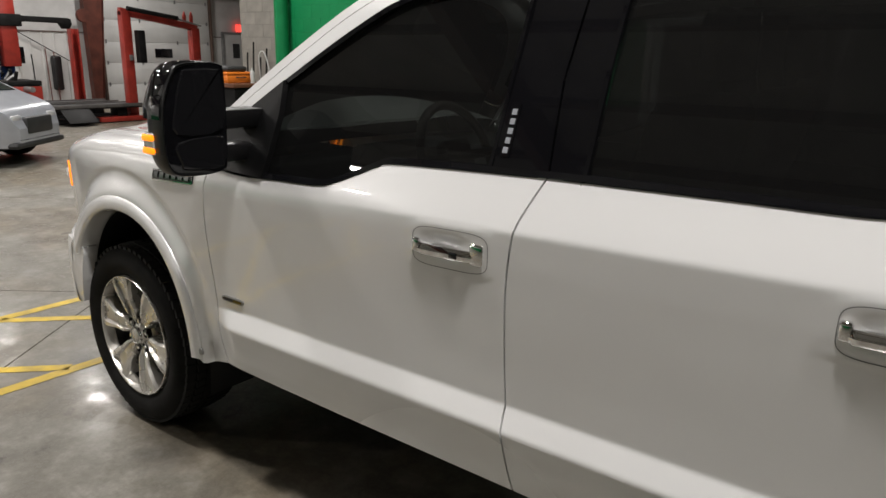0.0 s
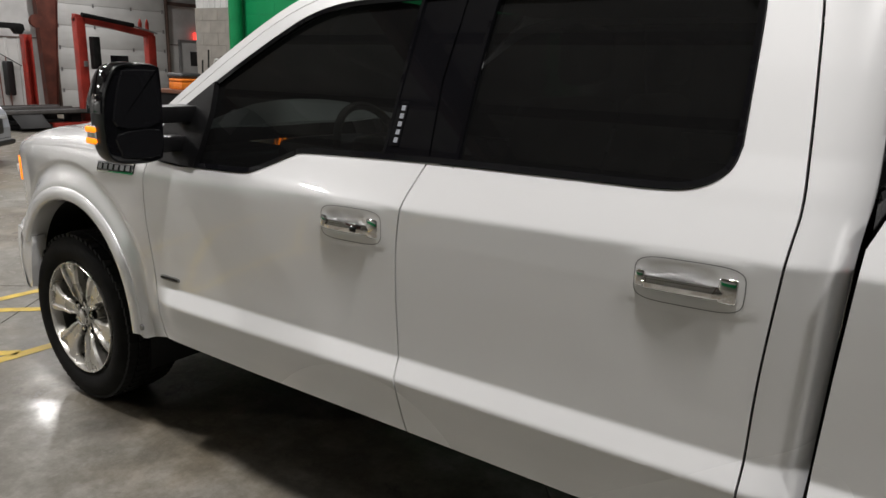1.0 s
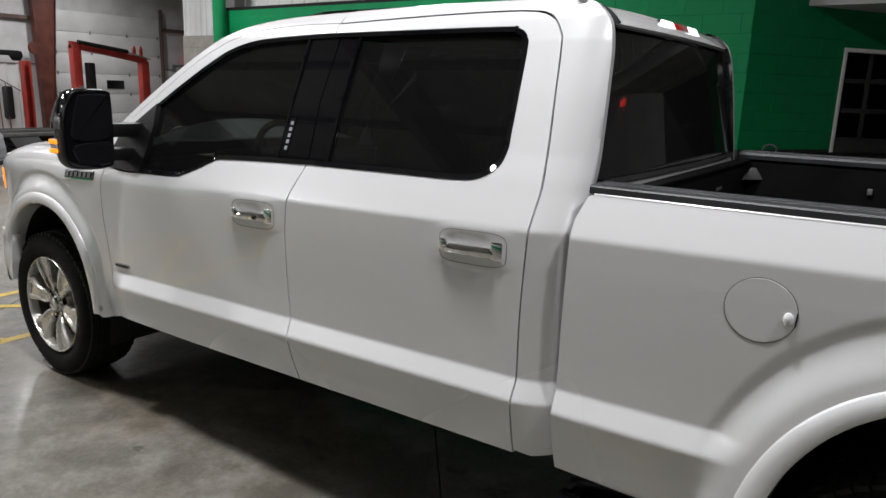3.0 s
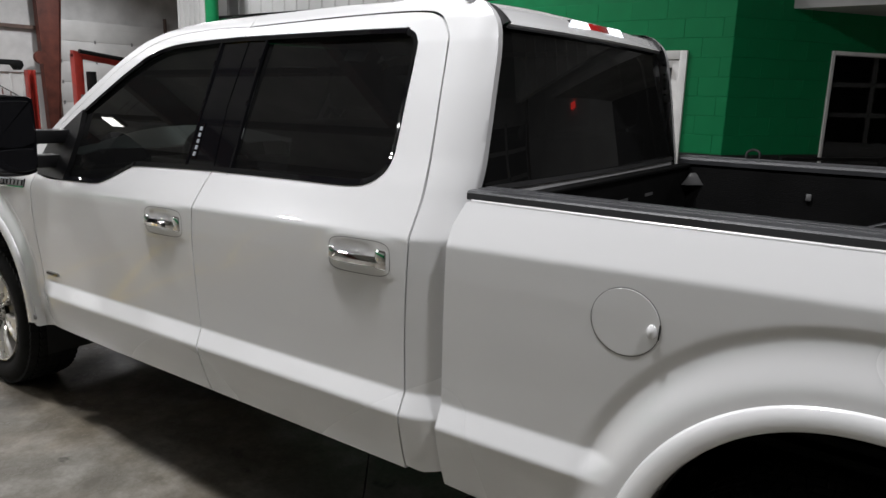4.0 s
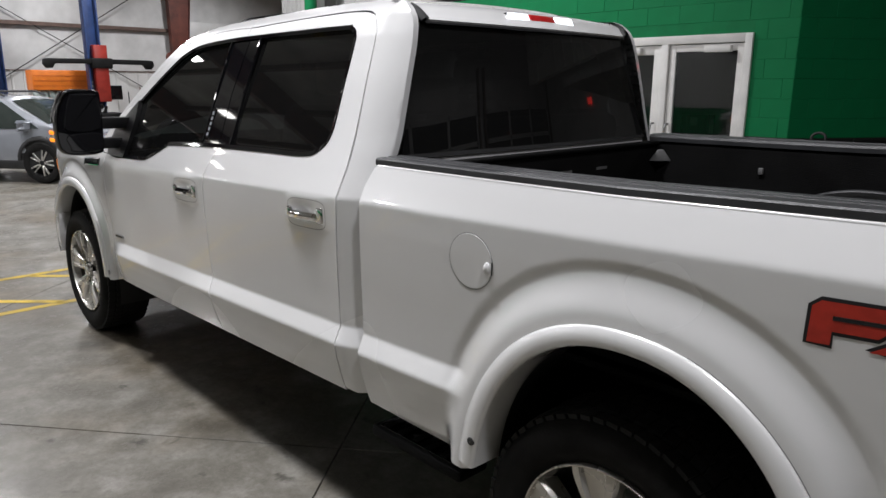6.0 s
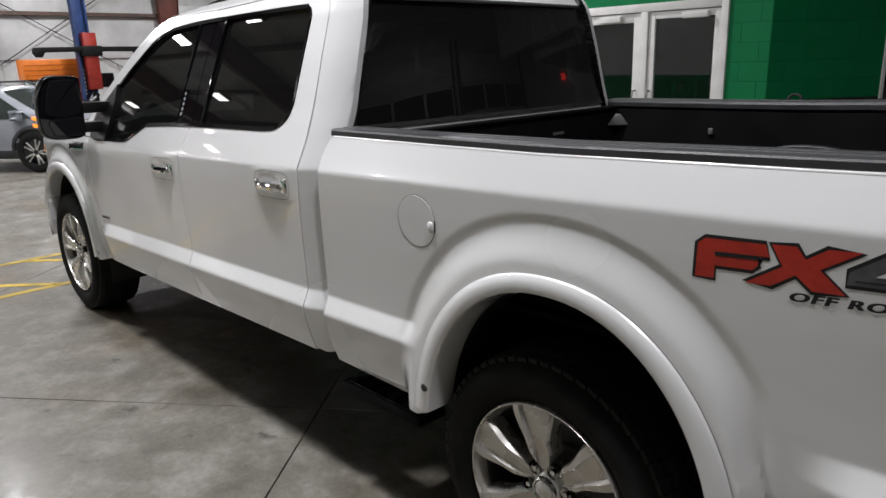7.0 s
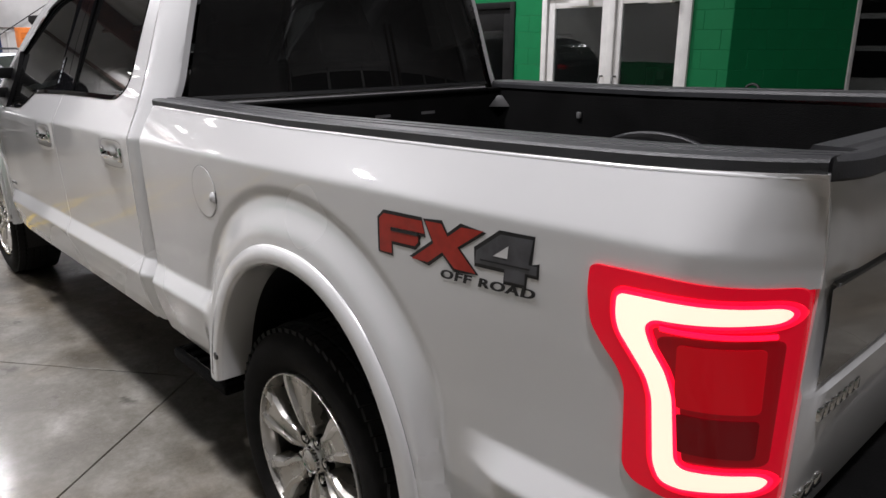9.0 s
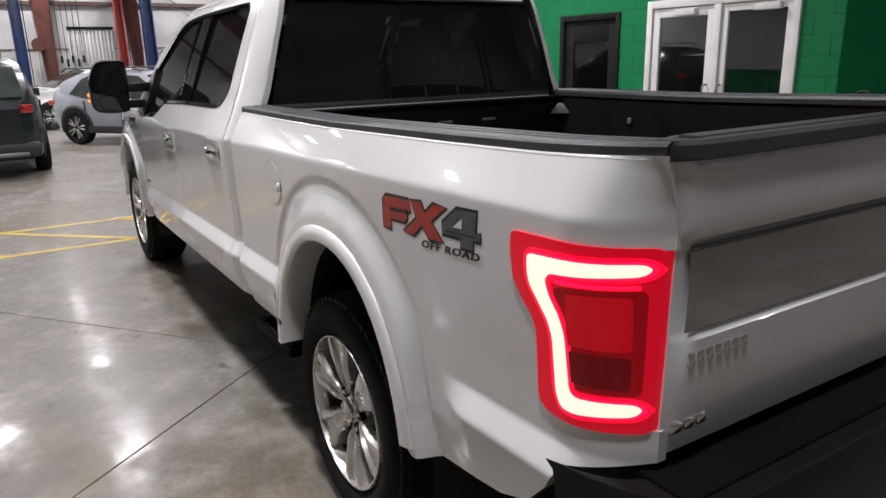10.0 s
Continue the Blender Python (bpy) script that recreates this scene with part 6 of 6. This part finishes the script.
        if style == "wagon":
            part("roof_rail", tube([(-1.55, sgn * 0.50, H - 0.04), (-1.4, sgn * 0.52, H + 0.03), (0.2, sgn * 0.52, H + 0.035), (0.4, sgn * 0.50, H - 0.03)], 0.018), BLACK_PLASTIC, c, "", 38, False)
    part("rear_bumper", box(-hl - 0.02, -hl + 0.35, -hw * 0.88, hw * 0.88, clear, 0.30 * H, 0.06), BLACK_PLASTIC if style == "wagon" else paint, c, "", 38, False)
    part("bumper_strip", box(-hl - 0.03, -hl + 0.10, -hw * 0.7, hw * 0.7, clear + 0.02, clear + 0.08, 0.02), GREY_STEEL, c, "", 38, False)
    part("underbody", box(-hl + 0.3, hl - 0.3, -hw * 0.75, hw * 0.75, clear - 0.06, clear + 0.2), STEEL_DARK, c, "", 38, False)
    return c


SILVER = surf("silver_blue_car_paint", (0.40, 0.42, 0.46), 0.3, 0.35, 0.05, coat=1.0, rvar=0.03)
NAVY = surf("dark_teal_car_paint", (0.004, 0.010, 0.012), 0.3, 0.0, 0.1, coat=0.5, rvar=0.03)
WHITE_CAR = surf("white_car_paint", (0.68, 0.68, 0.67), 0.3, 0.0, 0.03, coat=1.0, rvar=0.03)
car("crossover_car", "silver-blue crossover car with black cladding and roof rails", pose(-9.18, 1.75, 0, 0, 0, 39), SILVER, 3.75, 1.52, 1.42, 2.22, 0.27, "wagon")
car("sport_utility_car", "dark teal sport utility car seen from behind", pose(-7.66, -1.15, 0, 0, 0, 180), NAVY, 4.6, 1.85, 1.70, 2.66, 0.30, "wagon")
car("sedan_car", "white sedan car parked by the far wall", pose(-14.6, 1.5, 0, 0, 0, -80), WHITE_CAR, 4.6, 1.80, 1.46, 2.75, 0.20, "sedan")


# ---- steel frame columns and lifts ----
def frame_column(y, w0, w1, lean=0.0):
    z1 = CEIL - 0.5
    bm = bmesh.new()
    x0 = XW + 0.12
    for a, b, xa, xb in ((0.0, 0.02, 0.0, 0.22), (0.98, 1.0, 0.0, 0.22), (0.02, 0.98, 0.10, 0.12)):
        lo = [(x0 + xa, y + w0 * a, 0), (x0 + xb, y + w0 * a, 0), (x0 + xb, y + w0 * b, 0), (x0 + xa, y + w0 * b, 0)]
        hi = [(p[0], y + lean + w1 * q, z1) for p, q in zip(lo, (a, a, b, b))]
        vl, vh = [bm.verts.new(p) for p in lo], [bm.verts.new(p) for p in hi]
        bm.faces.new(vl), bm.faces.new(vh[::-1])
        for k in range(4):
            bm.faces.new((vl[k], vl[(k + 1) % 4], vh[(k + 1) % 4], vh[k]))
    return solid("steel_column", bm, STEEL_RED, "red oxide tapered steel frame column at the wall", "column", "structure")


frame_column(8.08, 0.24, 0.84, -0.12)
frame_column(0.56, 0.24, 0.58, -0.27)
frame_column(2.88, 0.18, 0.56, -0.33)
for p, q in (((XW + 0.09, 3.0, 3.9), (XW + 0.09, 7.6, 1.2)), ((XW + 0.09, 3.3, 1.6), (XW + 0.09, 7.6, 4.4))):
    solid("brace_rod", rod(p, q, 0.012, 8), BLACK_STEEL, "thin steel wall brace rod", "brace", "structure")


def lift_post(x, y, h, mat, label, carriage=None, wide=0.30):
    w = wide / 2
    t = thing("lift_post", label, "vehicle lift", (x, y, 0), group="vehicle lift posts")
    part("base_plate", box(-0.25, 0.25, -0.22, 0.22, 0, 0.025, 0.004), mat, t, "", 38, False)
    bm = bmesh.new()
    box(-0.02, 0.02, -w, w, 0.02, h, 0.004, bm=bm)
    box(0.02, 0.20, -w, -w + 0.03, 0.02, h, 0.004, bm=bm)
    box(0.02, 0.20, w - 0.03, w, 0.02, h, 0.004, bm=bm)
    part("column", bm, mat, t, "", 38, False)
    if carriage:
        part("carriage", box(0.03, 0.27, -0.03, 0.25, carriage - 0.85, carriage + 0.38, 0.012), LIFT_RED, t, "red lift carriage", 38, False)
        part("arm_hinge", box(0.10, 0.30, -0.10, 0.34, carriage - 0.12, carriage + 0.10, 0.02), BLACK_STEEL, t, "", 38, False)
        for s in (-1, 1):
            arm = prism([(0.0, -0.075), (0.0, 0.075), (0.25, 0.06), (1.0, 0.055), (1.06, 0.04), (1.08, -0.06), (1.02, -0.15), (0.92, -0.15), (0.86, -0.05), (0.3, -0.045)], 0.14, "X", 0.012, 0.12)
            arm.transform(Matrix.Diagonal((1, 1.07, 1, 1)))
            arm.transform(Matrix.Translation((0.0, 0.11 + s * 0.02, carriage + 0.02)) @ (Matrix.Identity(4) if s > 0 else Matrix.Diagonal((1, -1, 1, 1))))
            part("swing_arm", arm, BLACK_STEEL, t, "black swing arm with pad", 38, False)
        for k in range(9):
            part("chain_link", box(0.03, 0.10, -0.10, -0.05, carriage - 0.45 - 0.09 * k, carriage - 0.39 - 0.09 * k, 0.01), GREY_STEEL, t, "", 38, False)
    part("hydraulic_hose", tube([(0.03, 0.17, 0.1), (0.03, 0.175, h * 0.5), (0.02, 0.17, h)], 0.012), BLACK_STEEL, t, "", 38, False)
    return t


lift_post(-12.3, 4.25, 3.9, LIFT_BLUE, "dark blue two-post lift column with red carriage", 2.04)
lift_post(-15.0, -0.07, 3.9, LIFT_BLUE, "dark blue two-post lift column beside the wall", wide=0.26)
lift_post(-16.3, 3.22, 3.9, LIFT_BLUE, "dark blue two-post lift column beside the wall")
lift_post(-16.0, 2.43, 3.6, LIFT_RED, "bright red lift column beside the wall", wide=0.21)
lift_post(-16.4, 7.5, 2.0, LIFT_RED, "short red post beside the ramp", wide=0.2)

# portal hoist
portal = thing("portal_hoist", "red steel portal hoist with a long top beam", "hoist", (-12.8, 7.6, 0))
for y0, zt in ((7.02, 2.34), (8.72, 2.05)):
    part("post", box(-12.9, -12.7, y0 - 0.10, y0 + 0.10, 0.0, zt, 0.008), LIFT_RED, portal)
    part("foot", box(-13.2, -12.4, y0 - 0.14, y0 + 0.14, 0, 0.09, 0.01), LIFT_RED, portal)
beam = prism([(6.92, 2.26), (6.92, 2.42), (7.7, 2.30), (8.8, 2.12), (8.8, 1.98), (7.8, 2.14)], 0.14, "X", 0.008, -12.87)
part("top_beam", beam, LIFT_RED, portal)
part("boom", rod((-12.6, 7.0, 2.40), (-12.6, 8.2, 2.25), 0.05, 10), BLACK_STEEL, portal)
part("cylinder", rod((-12.6, 8.0, 2.28), (-12.6, 8.8, 2.10), 0.02, 10), GREY_STEEL, portal)
for y0 in (8.45, 8.63):
    part("hook", prism([(y0, 2.1), (y0 + 0.06, 2.1), (y0 + 0.07, 2.32), (y0 + 0.03, 2.42), (y0 - 0.01, 2.30)], 0.05, "X", 0.005, -12.8), LIFT_RED, portal)
part("pump", box(-12.68, -12.5, 7.15, 7.32, 1.25, 1.95, 0.02), BLACK_STEEL, portal, "black hydraulic pump")
part("switch", box(-12.69, -12.66, 7.00, 7.08, 1.30, 1.42, 0.005), GREY_STEEL, portal)

# alignment ramp
ramp = thing("alignment_ramp", "low dark steel alignment ramp with worn decks", "ramp", (-12.5, 5.6, 0))
for x0 in (-14.0, -12.95):
    part("deck", box(x0, x0 + 0.62, 4.7, 7.0, 0.30, 0.37, 0.012), BLACK_STEEL, ramp)
    part("deck_tread", box(x0 + 0.06, x0 + 0.56, 4.8, 6.9, 0.371, 0.377, 0.003), RAIL_PLASTIC, ramp, "worn grey deck tread")
    for xe in (x0 - 0.012, x0 + 0.622):
        part("deck_edge", box(xe - 0.008, xe + 0.012, 4.7, 7.0, 0.33, 0.40, 0.004), RAIL_EDGE, ramp)
    for yl in (5.0, 5.75, 6.5):
        part("leg", box(x0 + 0.14, x0 + 0.48, yl, yl + 0.22, 0.10, 0.30, 0.01), BLACK_STEEL, ramp)
    part("base_frame", box(x0 + 0.08, x0 + 0.54, 4.8, 6.9, 0.0, 0.10, 0.01), BLACK_STEEL, ramp)
part("cross_beam", box(-12.6, -12.3, 6.05, 7.0, 0.02, 0.12, 0.01), LIFT_RED, ramp, "red cross beam")
part("flap", prism([(-12.30, 0.33), (-12.30, 0.30), (-11.95, 0.06), (-11.90, 0.075)], 0.6, "Y", 0.004, 5.2), BLACK_STEEL, ramp)

# bench with an orange tool case
bench = thing("work_bench", "dark work bench with a reddish wooden top by the block wall", "bench", (-7.05, 5.75, 0))
part("bench_top", box(-7.5, -6.6, 5.35, 6.2, 1.02, 1.08, 0.006), surf("red_stained_wood", (0.16, 0.06, 0.03), 0.5, var=0.2), bench)
part("cabinet", box(-7.45, -6.65, 5.40, 6.15, 0.08, 1.02, 0.01), BLACK_STEEL, bench)
for k in range(3):
    part("drawer", box(-6.65, -6.63, 5.45, 6.10, 0.16 + 0.28 * k, 0.40 + 0.28 * k, 0.006), BLACK_STEEL, bench)
case = thing("tool_case", "orange plastic tool case on the bench", "tool case", (-7.0, 5.7, 1.08))
part("case_body", box(-7.2, -6.85, 5.42, 5.92, 1.08, 1.20, 0.02), ORANGE, case)
part("case_lid", box(-7.2, -6.85, 5.42, 5.92, 1.204, 1.25, 0.02), ORANGE, case)
part("case_handle", tube([(-6.84, 5.58, 1.17), (-6.81, 5.60, 1.17), (-6.81, 5.74, 1.17), (-6.84, 5.76, 1.17)], 0.01), BLACK_PLASTIC, case)
can = lathe([(0.001, 0), (0.033, 0), (0.033, 0.17), (0.025, 0.19), (0.012, 0.20), (0.012, 0.235), (0.001, 0.235)], 20, "Z")
can.transform(Matrix.Translation((-6.72, 5.80, 1.08)))
solid("spray_can", can, GREY_PANEL, "small white spray can standing on the bench", "spray can")
bag = box(-7.3, -6.9, 5.45, 5.85, 1.25, 1.34, 0.04, 3)
solid("tool_bag", bag, BLACK_PLASTIC, "black soft tool bag lying on the tool case", "bag")
rods = thing("rod_rack", "long bars and hoses leaning by the block wall", "rack", (-7.1, 6.15, 0))
for k, (yy, hh) in enumerate(((6.02, 1.55), (6.08, 1.72), (6.14, 1.48), (6.20, 1.62))):
    part("bar", rod((-7.2 + 0.07 * k, yy, 0.0), (-7.15 + 0.09 * k, yy + 0.03, hh), 0.014, 8), BLACK_STEEL, rods)
part("hose", tube(spline([(-6.9, 6.1, 1.1), (-6.85, 6.05, 1.5), (-6.78, 6.1, 1.55), (-6.72, 6.15, 1.2), (-6.74, 6.16, 0.7)], 6), 0.011), GREY_PANEL, rods)

# exit sign and personnel door by the far wall
exit_door = thing("door_3", "white steel door with a small window in the far wall", "door", (XW, 12.9, 0), kind="structure")
part("door_leaf", box(XW + 0.03, XW + 0.09, 12.45, 13.3, 0.02, 2.03, 0.005), GREY_PANEL, exit_door)
part("door_window", box(XW + 0.085, XW + 0.095, 12.75, 13.0, 1.3, 1.75), BLACK_GLOSS, exit_door)
fr = bmesh.new()
for a in ((12.37, 12.44, 0, 2.1), (13.31, 13.38, 0, 2.1), (12.44, 13.31, 2.04, 2.1)):
    box(XW + 0.02, XW + 0.11, a[0], a[1], a[2], a[3], 0.004, bm=fr)
part("door_frame", fr, GREY_STEEL, exit_door)
sign = thing("exit_sign", "lit red exit sign over the door", "sign", (XW + 0.1, 13.05, 2.2))
part("sign_face", box(XW + 0.06, XW + 0.12, 12.92, 13.22, 2.12, 2.33, 0.008), EXIT_RED, sign)
sign2 = thing("exit_sign", "lit red exit sign on the dim end wall", "sign", (10.35, YN - 0.05, 3.2))
part("sign_face", box(10.22, 10.44, YN - 0.08, YN - 0.02, 3.16, 3.32, 0.008), EXIT_RED, sign2)

# orange cabinet with shelf, wall rack, monitor, small clutter
cab = thing("display_cabinet", "orange topped cabinet with bagged goods on its shelf", "cabinet", (-13.0, 3.6, 0))
part("hood", box(-13.4, -12.9, 3.15, 4.30, 1.44, 1.88, 0.02), ORANGE, cab)
for k in range(3):
    part("hood_line", box(-12.9, -12.893, 3.17, 4.28, 1.53 + 0.11 * k, 1.536 + 0.11 * k), LIFT_RED, cab)
part("back", box(-13.4, -13.36, 3.15, 4.3, 0.0, 1.44), WHITE_PANEL, cab)
part("shelf", box(-13.4, -12.9, 3.15, 4.3, 1.14, 1.17, 0.004), WHITE_PANEL, cab)
part("base", box(-13.4, -12.9, 3.15, 4.3, 0.0, 0.8, 0.02), GREY_STEEL, cab)
part("side", box(-13.4, -12.88, 4.3, 4.46, 0.0, 1.88, 0.01), LIFT_RED, cab, "red cabinet side")
BAG = surf("clear_plastic_bag", (0.42, 0.50, 0.48), 0.2, 0.0, 0.3, 12, coat=0.6)
for k in range(7):
    b2 = bmesh.new()
    bmesh.ops.create_icosphere(b2, subdivisions=2, radius=0.5)
    for v in b2.verts:
        v.co = v.co * (1 + 0.22 * noise.noise(v.co * 3 + Vector((k, 0, 0))))
    b2.transform(Matrix.Translation((-13.05, 3.24 + 0.155 * k, 1.30)) @ Matrix.Diagonal((0.2, 0.17, 0.32, 1)))
    part("bagged_part", b2, BAG, cab)
mon = thing("monitor", "black wall monitor on a short bracket over the liner panel", "monitor", (-16.6, 6.2, 1.3))
part("screen", box(-16.62, -16.57, 6.03, 6.38, 1.14, 1.52, 0.01), BLACK_GLOSS, mon)
part("bezel", box(-16.64, -16.605, 6.02, 6.39, 1.13, 1.53, 0.01), BLACK_PLASTIC, mon)
part("bracket", rod((XW + 0.01, 6.2, 1.33), (-16.63, 6.2, 1.33), 0.025, 10), BLACK_STEEL, mon)
machine = thing("balancing_machine", "red and grey tyre balancing machine with clutter", "machine", (-12.0, 3.6, 0))
part("base", box(-12.3, -11.5, 4.0, 4.6, 0.0, 0.85, 0.03), LIFT_RED, machine)
part("tray", box(-12.3, -11.5, 4.0, 4.6, 0.85, 0.95, 0.02), BLACK_STEEL, machine)
part("shaft", rod((-11.5, 4.3, 0.8), (-11.2, 4.3, 0.8), 0.05, 14), GREY_STEEL, machine)
for k in range(5):
    part("tool", rod((-12.2 + 0.15 * k, 4.1 + 0.08 * (k % 3), 0.95), (-12.15 + 0.15 * k, 4.2 + 0.07 * (k % 2), 1.08 + 0.03 * (k % 3)), 0.03, 8), GREY_STEEL if k % 2 else BLACK_STEEL, machine)
for yy, hh, mt in ((6.95, 1.5, STEEL_RED), (7.15, 1.42, STEEL_RED), (6.6, 1.35, BLACK_STEEL)):
    solid("push_broom", merge(rod((XW + 0.35, yy, 0.03), (XW + 0.12, yy + 0.06, hh), 0.014, 8), box(XW + 0.28, XW + 0.42, yy - 0.2, yy + 0.2, 0.0, 0.07, 0.01)), mt, "broom leaning on the white liner wall", "broom")
coat_ = box(-0.10, 0.10, -0.11, 0.11, 0.55, 1.42, 0.05, 3)
coat_.transform(Matrix.Translation((XW + 0.18, 7.22, -0.1)))
solid("dark_coat", coat_, BASE_BLACK, "dark work coat hanging on the liner wall", "coat")
rack = thing("tube_rack", "white ribbed rack with hanging tools on the far wall", "rack", (XW, 1.6, 0))
part("backboard", box(XW + 0.05, XW + 0.09, 1.18, 2.38, 1.0, 2.5, 0.005), WHITE_PANEL, rack)
for k in range(12):
    part("tube", box(XW + 0.09, XW + 0.13, 1.22 + 0.098 * k, 1.26 + 0.098 * k, 1.05 + 0.04 * (k % 3), 2.42 + 0.03 * (k % 2), 0.006), WHITE_PANEL if k % 3 else GREY_PANEL, rack)
part("top_rail", box(XW + 0.09, XW + 0.16, 1.18, 2.38, 2.46, 2.53, 0.008), BLACK_STEEL, rack)
for k in range(5):
    yy = 0.95 + 0.14 * k
    part("hanging_hook", rod((XW + 0.2, yy, 1.7 - 0.1 * (k % 2)), (XW + 0.2, yy, 3.6), 0.008, 6), BLACK_STEEL, rack)
    part("tool", box(XW + 0.17, XW + 0.23, yy - 0.03, yy + 0.03, 1.55 - 0.1 * (k % 2), 1.75 - 0.1 * (k % 2), 0.01), BLACK_STEEL, rack)
reel = lathe([(0.001, -0.06), (0.17, -0.06), (0.17, -0.045), (0.11, -0.04), (0.11, 0.04), (0.17, 0.045), (0.17, 0.06), (0.001, 0.06)], 28, "X")
reel.transform(Matrix.Translation((XW + 0.39, 0.42, 2.05)))
solid("hose_reel", reel, STEEL_RED, "red hose reel on the far column", "hose reel")
reel2 = lathe([(0.001, -0.06), (0.17, -0.06), (0.17, -0.045), (0.11, -0.04), (0.11, 0.04), (0.17, 0.045), (0.17, 0.06), (0.001, 0.06)], 28, "X")
reel2.transform(Matrix.Translation((XW + 0.39, 7.95, 2.35)))
solid("hose_reel", reel2, STEEL_RED, "red hose reel on the column by the overhead door", "hose reel")
for yy, zz in ((8.1, 2.6), (8.25, 2.6)):
    solid("wall_conduit", rod((XW + 0.14, yy, 0), (XW + 0.14, yy, CEIL - 0.3), 0.02, 8), GREY_STEEL, "thin grey conduit up the wall", "conduit", "structure")
solid("air_line", rod((-8.5, 7.3, 2.4), (-8.5, 7.3, CEIL - 0.5), 0.01, 6), GREY_STEEL, "thin air line hanging from the roof", "air line")
# handle behind the far bed rail
shovel = thing("shovel", "shovel with a black grip leaning on the dark block foot", "shovel", (2.45, 6.1, 0))
part("shaft", rod((2.30, 5.75, 0.05), (2.42, 6.12, 1.02), 0.016, 10), WOOD, shovel)
part("grip", tube(spline([(2.36, 6.12, 1.04), (2.36, 6.13, 1.13), (2.42, 6.14, 1.16), (2.48, 6.13, 1.13), (2.48, 6.12, 1.04)], 5), 0.014), BLACK_PLASTIC, shovel)
part("blade", prism([(2.18, 0.0), (2.42, 0.0), (2.42, 0.28), (2.30, 0.33), (2.18, 0.28)], 0.012, "Y", 0.003, 5.73), GREY_STEEL, shovel)
pipe_ = rod((2.6, 6.55, 1.06), (3.5, 7.6, 1.06), 0.02, 10)
solid("handrail", merge(pipe_, merge(rod((2.7, 6.66, 0), (2.7, 6.66, 1.06), 0.02, 8), rod((3.4, 7.48, 0), (3.4, 7.48, 1.06), 0.02, 8))), BLACK_STEEL, "low black handrail by the angled office wall", "rail")
desk = thing("office_desk", "dim desk with monitors seen through the glass doors", "desk", (0.6, 8.6, 0))
part("desk_top", box(-0.6, 1.8, 8.3, 9.0, 0.72, 0.76, 0.005), WOOD, desk)
part("desk_panel", box(-0.55, 1.75, 8.35, 8.38, 0.0, 0.72), BLACK_STEEL, desk)
for k in range(3):
    part("screen", box(-0.3 + 0.75 * k, 0.2 + 0.75 * k, 8.55, 8.59, 0.85, 1.2, 0.01), BLACK_GLOSS, desk)
    part("screen_foot", box(-0.1 + 0.75 * k, 0.0 + 0.75 * k, 8.5, 8.64, 0.76, 0.85), BLACK_STEEL, desk)

# ---- concrete slabs and floor paint ----
cr, sr = math.cos(radians(JROT)), math.sin(radians(JROT))
J0 = Vector((2.46, 0.33))
slab_me = finish(box(0.003, JSTEP - 0.003, 0.003, JSTEP - 0.003, -0.06, 0.0, 0.002, 1))
slab_me.materials.append(CONCRETE)
for i in range(-8, 8):
    for j in range(-8, 8):
        ox, oy = J0.x + JSTEP * (i * cr - j * sr), J0.y + JSTEP * (i * sr + j * cr)
        mx, my = ox + JSTEP / 2 * (cr - sr), oy + JSTEP / 2 * (sr + cr)
        if XW - 2 < mx < XE + 2 and YS - 2 < my < YN + 2:
            s_ = new("slab", slab_me)
            s_.parent = floor
            s_.matrix_basis = pose(ox, oy, 0, 0, 0, JROT)


def stripe(p, q, w):
    p, q = Vector(p), Vector(q)
    d = (q - p).normalized()
    n = Vector((-d.y, d.x)) * w / 2
    bm = bmesh.new()
    k = max(2, int((q - p).length / 0.05))
    rows = []
    for i in range(k + 1):
        c = p + (q - p) * i / k
        jl, jr = random.uniform(-0.003, 0.003), random.uniform(-0.003, 0.003)
        rows.append([(c.x + n.x + d.y * jl, c.y + n.y - d.x * jl, 0.0025), (c.x - n.x + d.y * jr, c.y - n.y - d.x * jr, 0.0025)])
    return sheet(rows)


tagged(part("floor_stripe", stripe((-1.76, -5.0), (-1.76, 4.5), 0.075), YELLOW), "worn yellow painted line on the floor", "floor marking", "hatched bay lines", "structure")
tagged(part("floor_stripe", stripe((-0.74, -5.0), (-0.74, 4.5), 0.075), YELLOW), "worn yellow painted line on the floor", "floor marking", "hatched bay lines", "structure")
for k in range(-4, 5):
    y0 = 0.13 + 1.06 * k
    tagged(part("floor_stripe", stripe((-1.73, y0), (-0.77, y0 + 1.03), 0.07), YELLOW), "worn yellow diagonal line on the floor", "floor marking", "hatched bay lines", "structure")

# ---- blocks of the walls ----
MB = {}
blocks(office_wall, OM, LEN, [DD, SD], BLACKZ, 2.68, GREEN, MB)
blocks(office_wall, OM, LEN, [DD, SD], 0.08, BLACKZ, BASE_BLACK, MB)
blocks(chamfer_wall, CM, SPAN, [(1.36, 3.4, 0.4, 2.2)], BLACKZ, 2.68, GREEN, MB)
blocks(chamfer_wall, CM, SPAN, [(1.36, 3.4, 0.4, 2.2)], 0.08, BLACKZ, BASE_BLACK, MB)
blocks(grey_wall, GM, 1.2, [], 0.0, 2.4, BLOCK_GREY, MB)
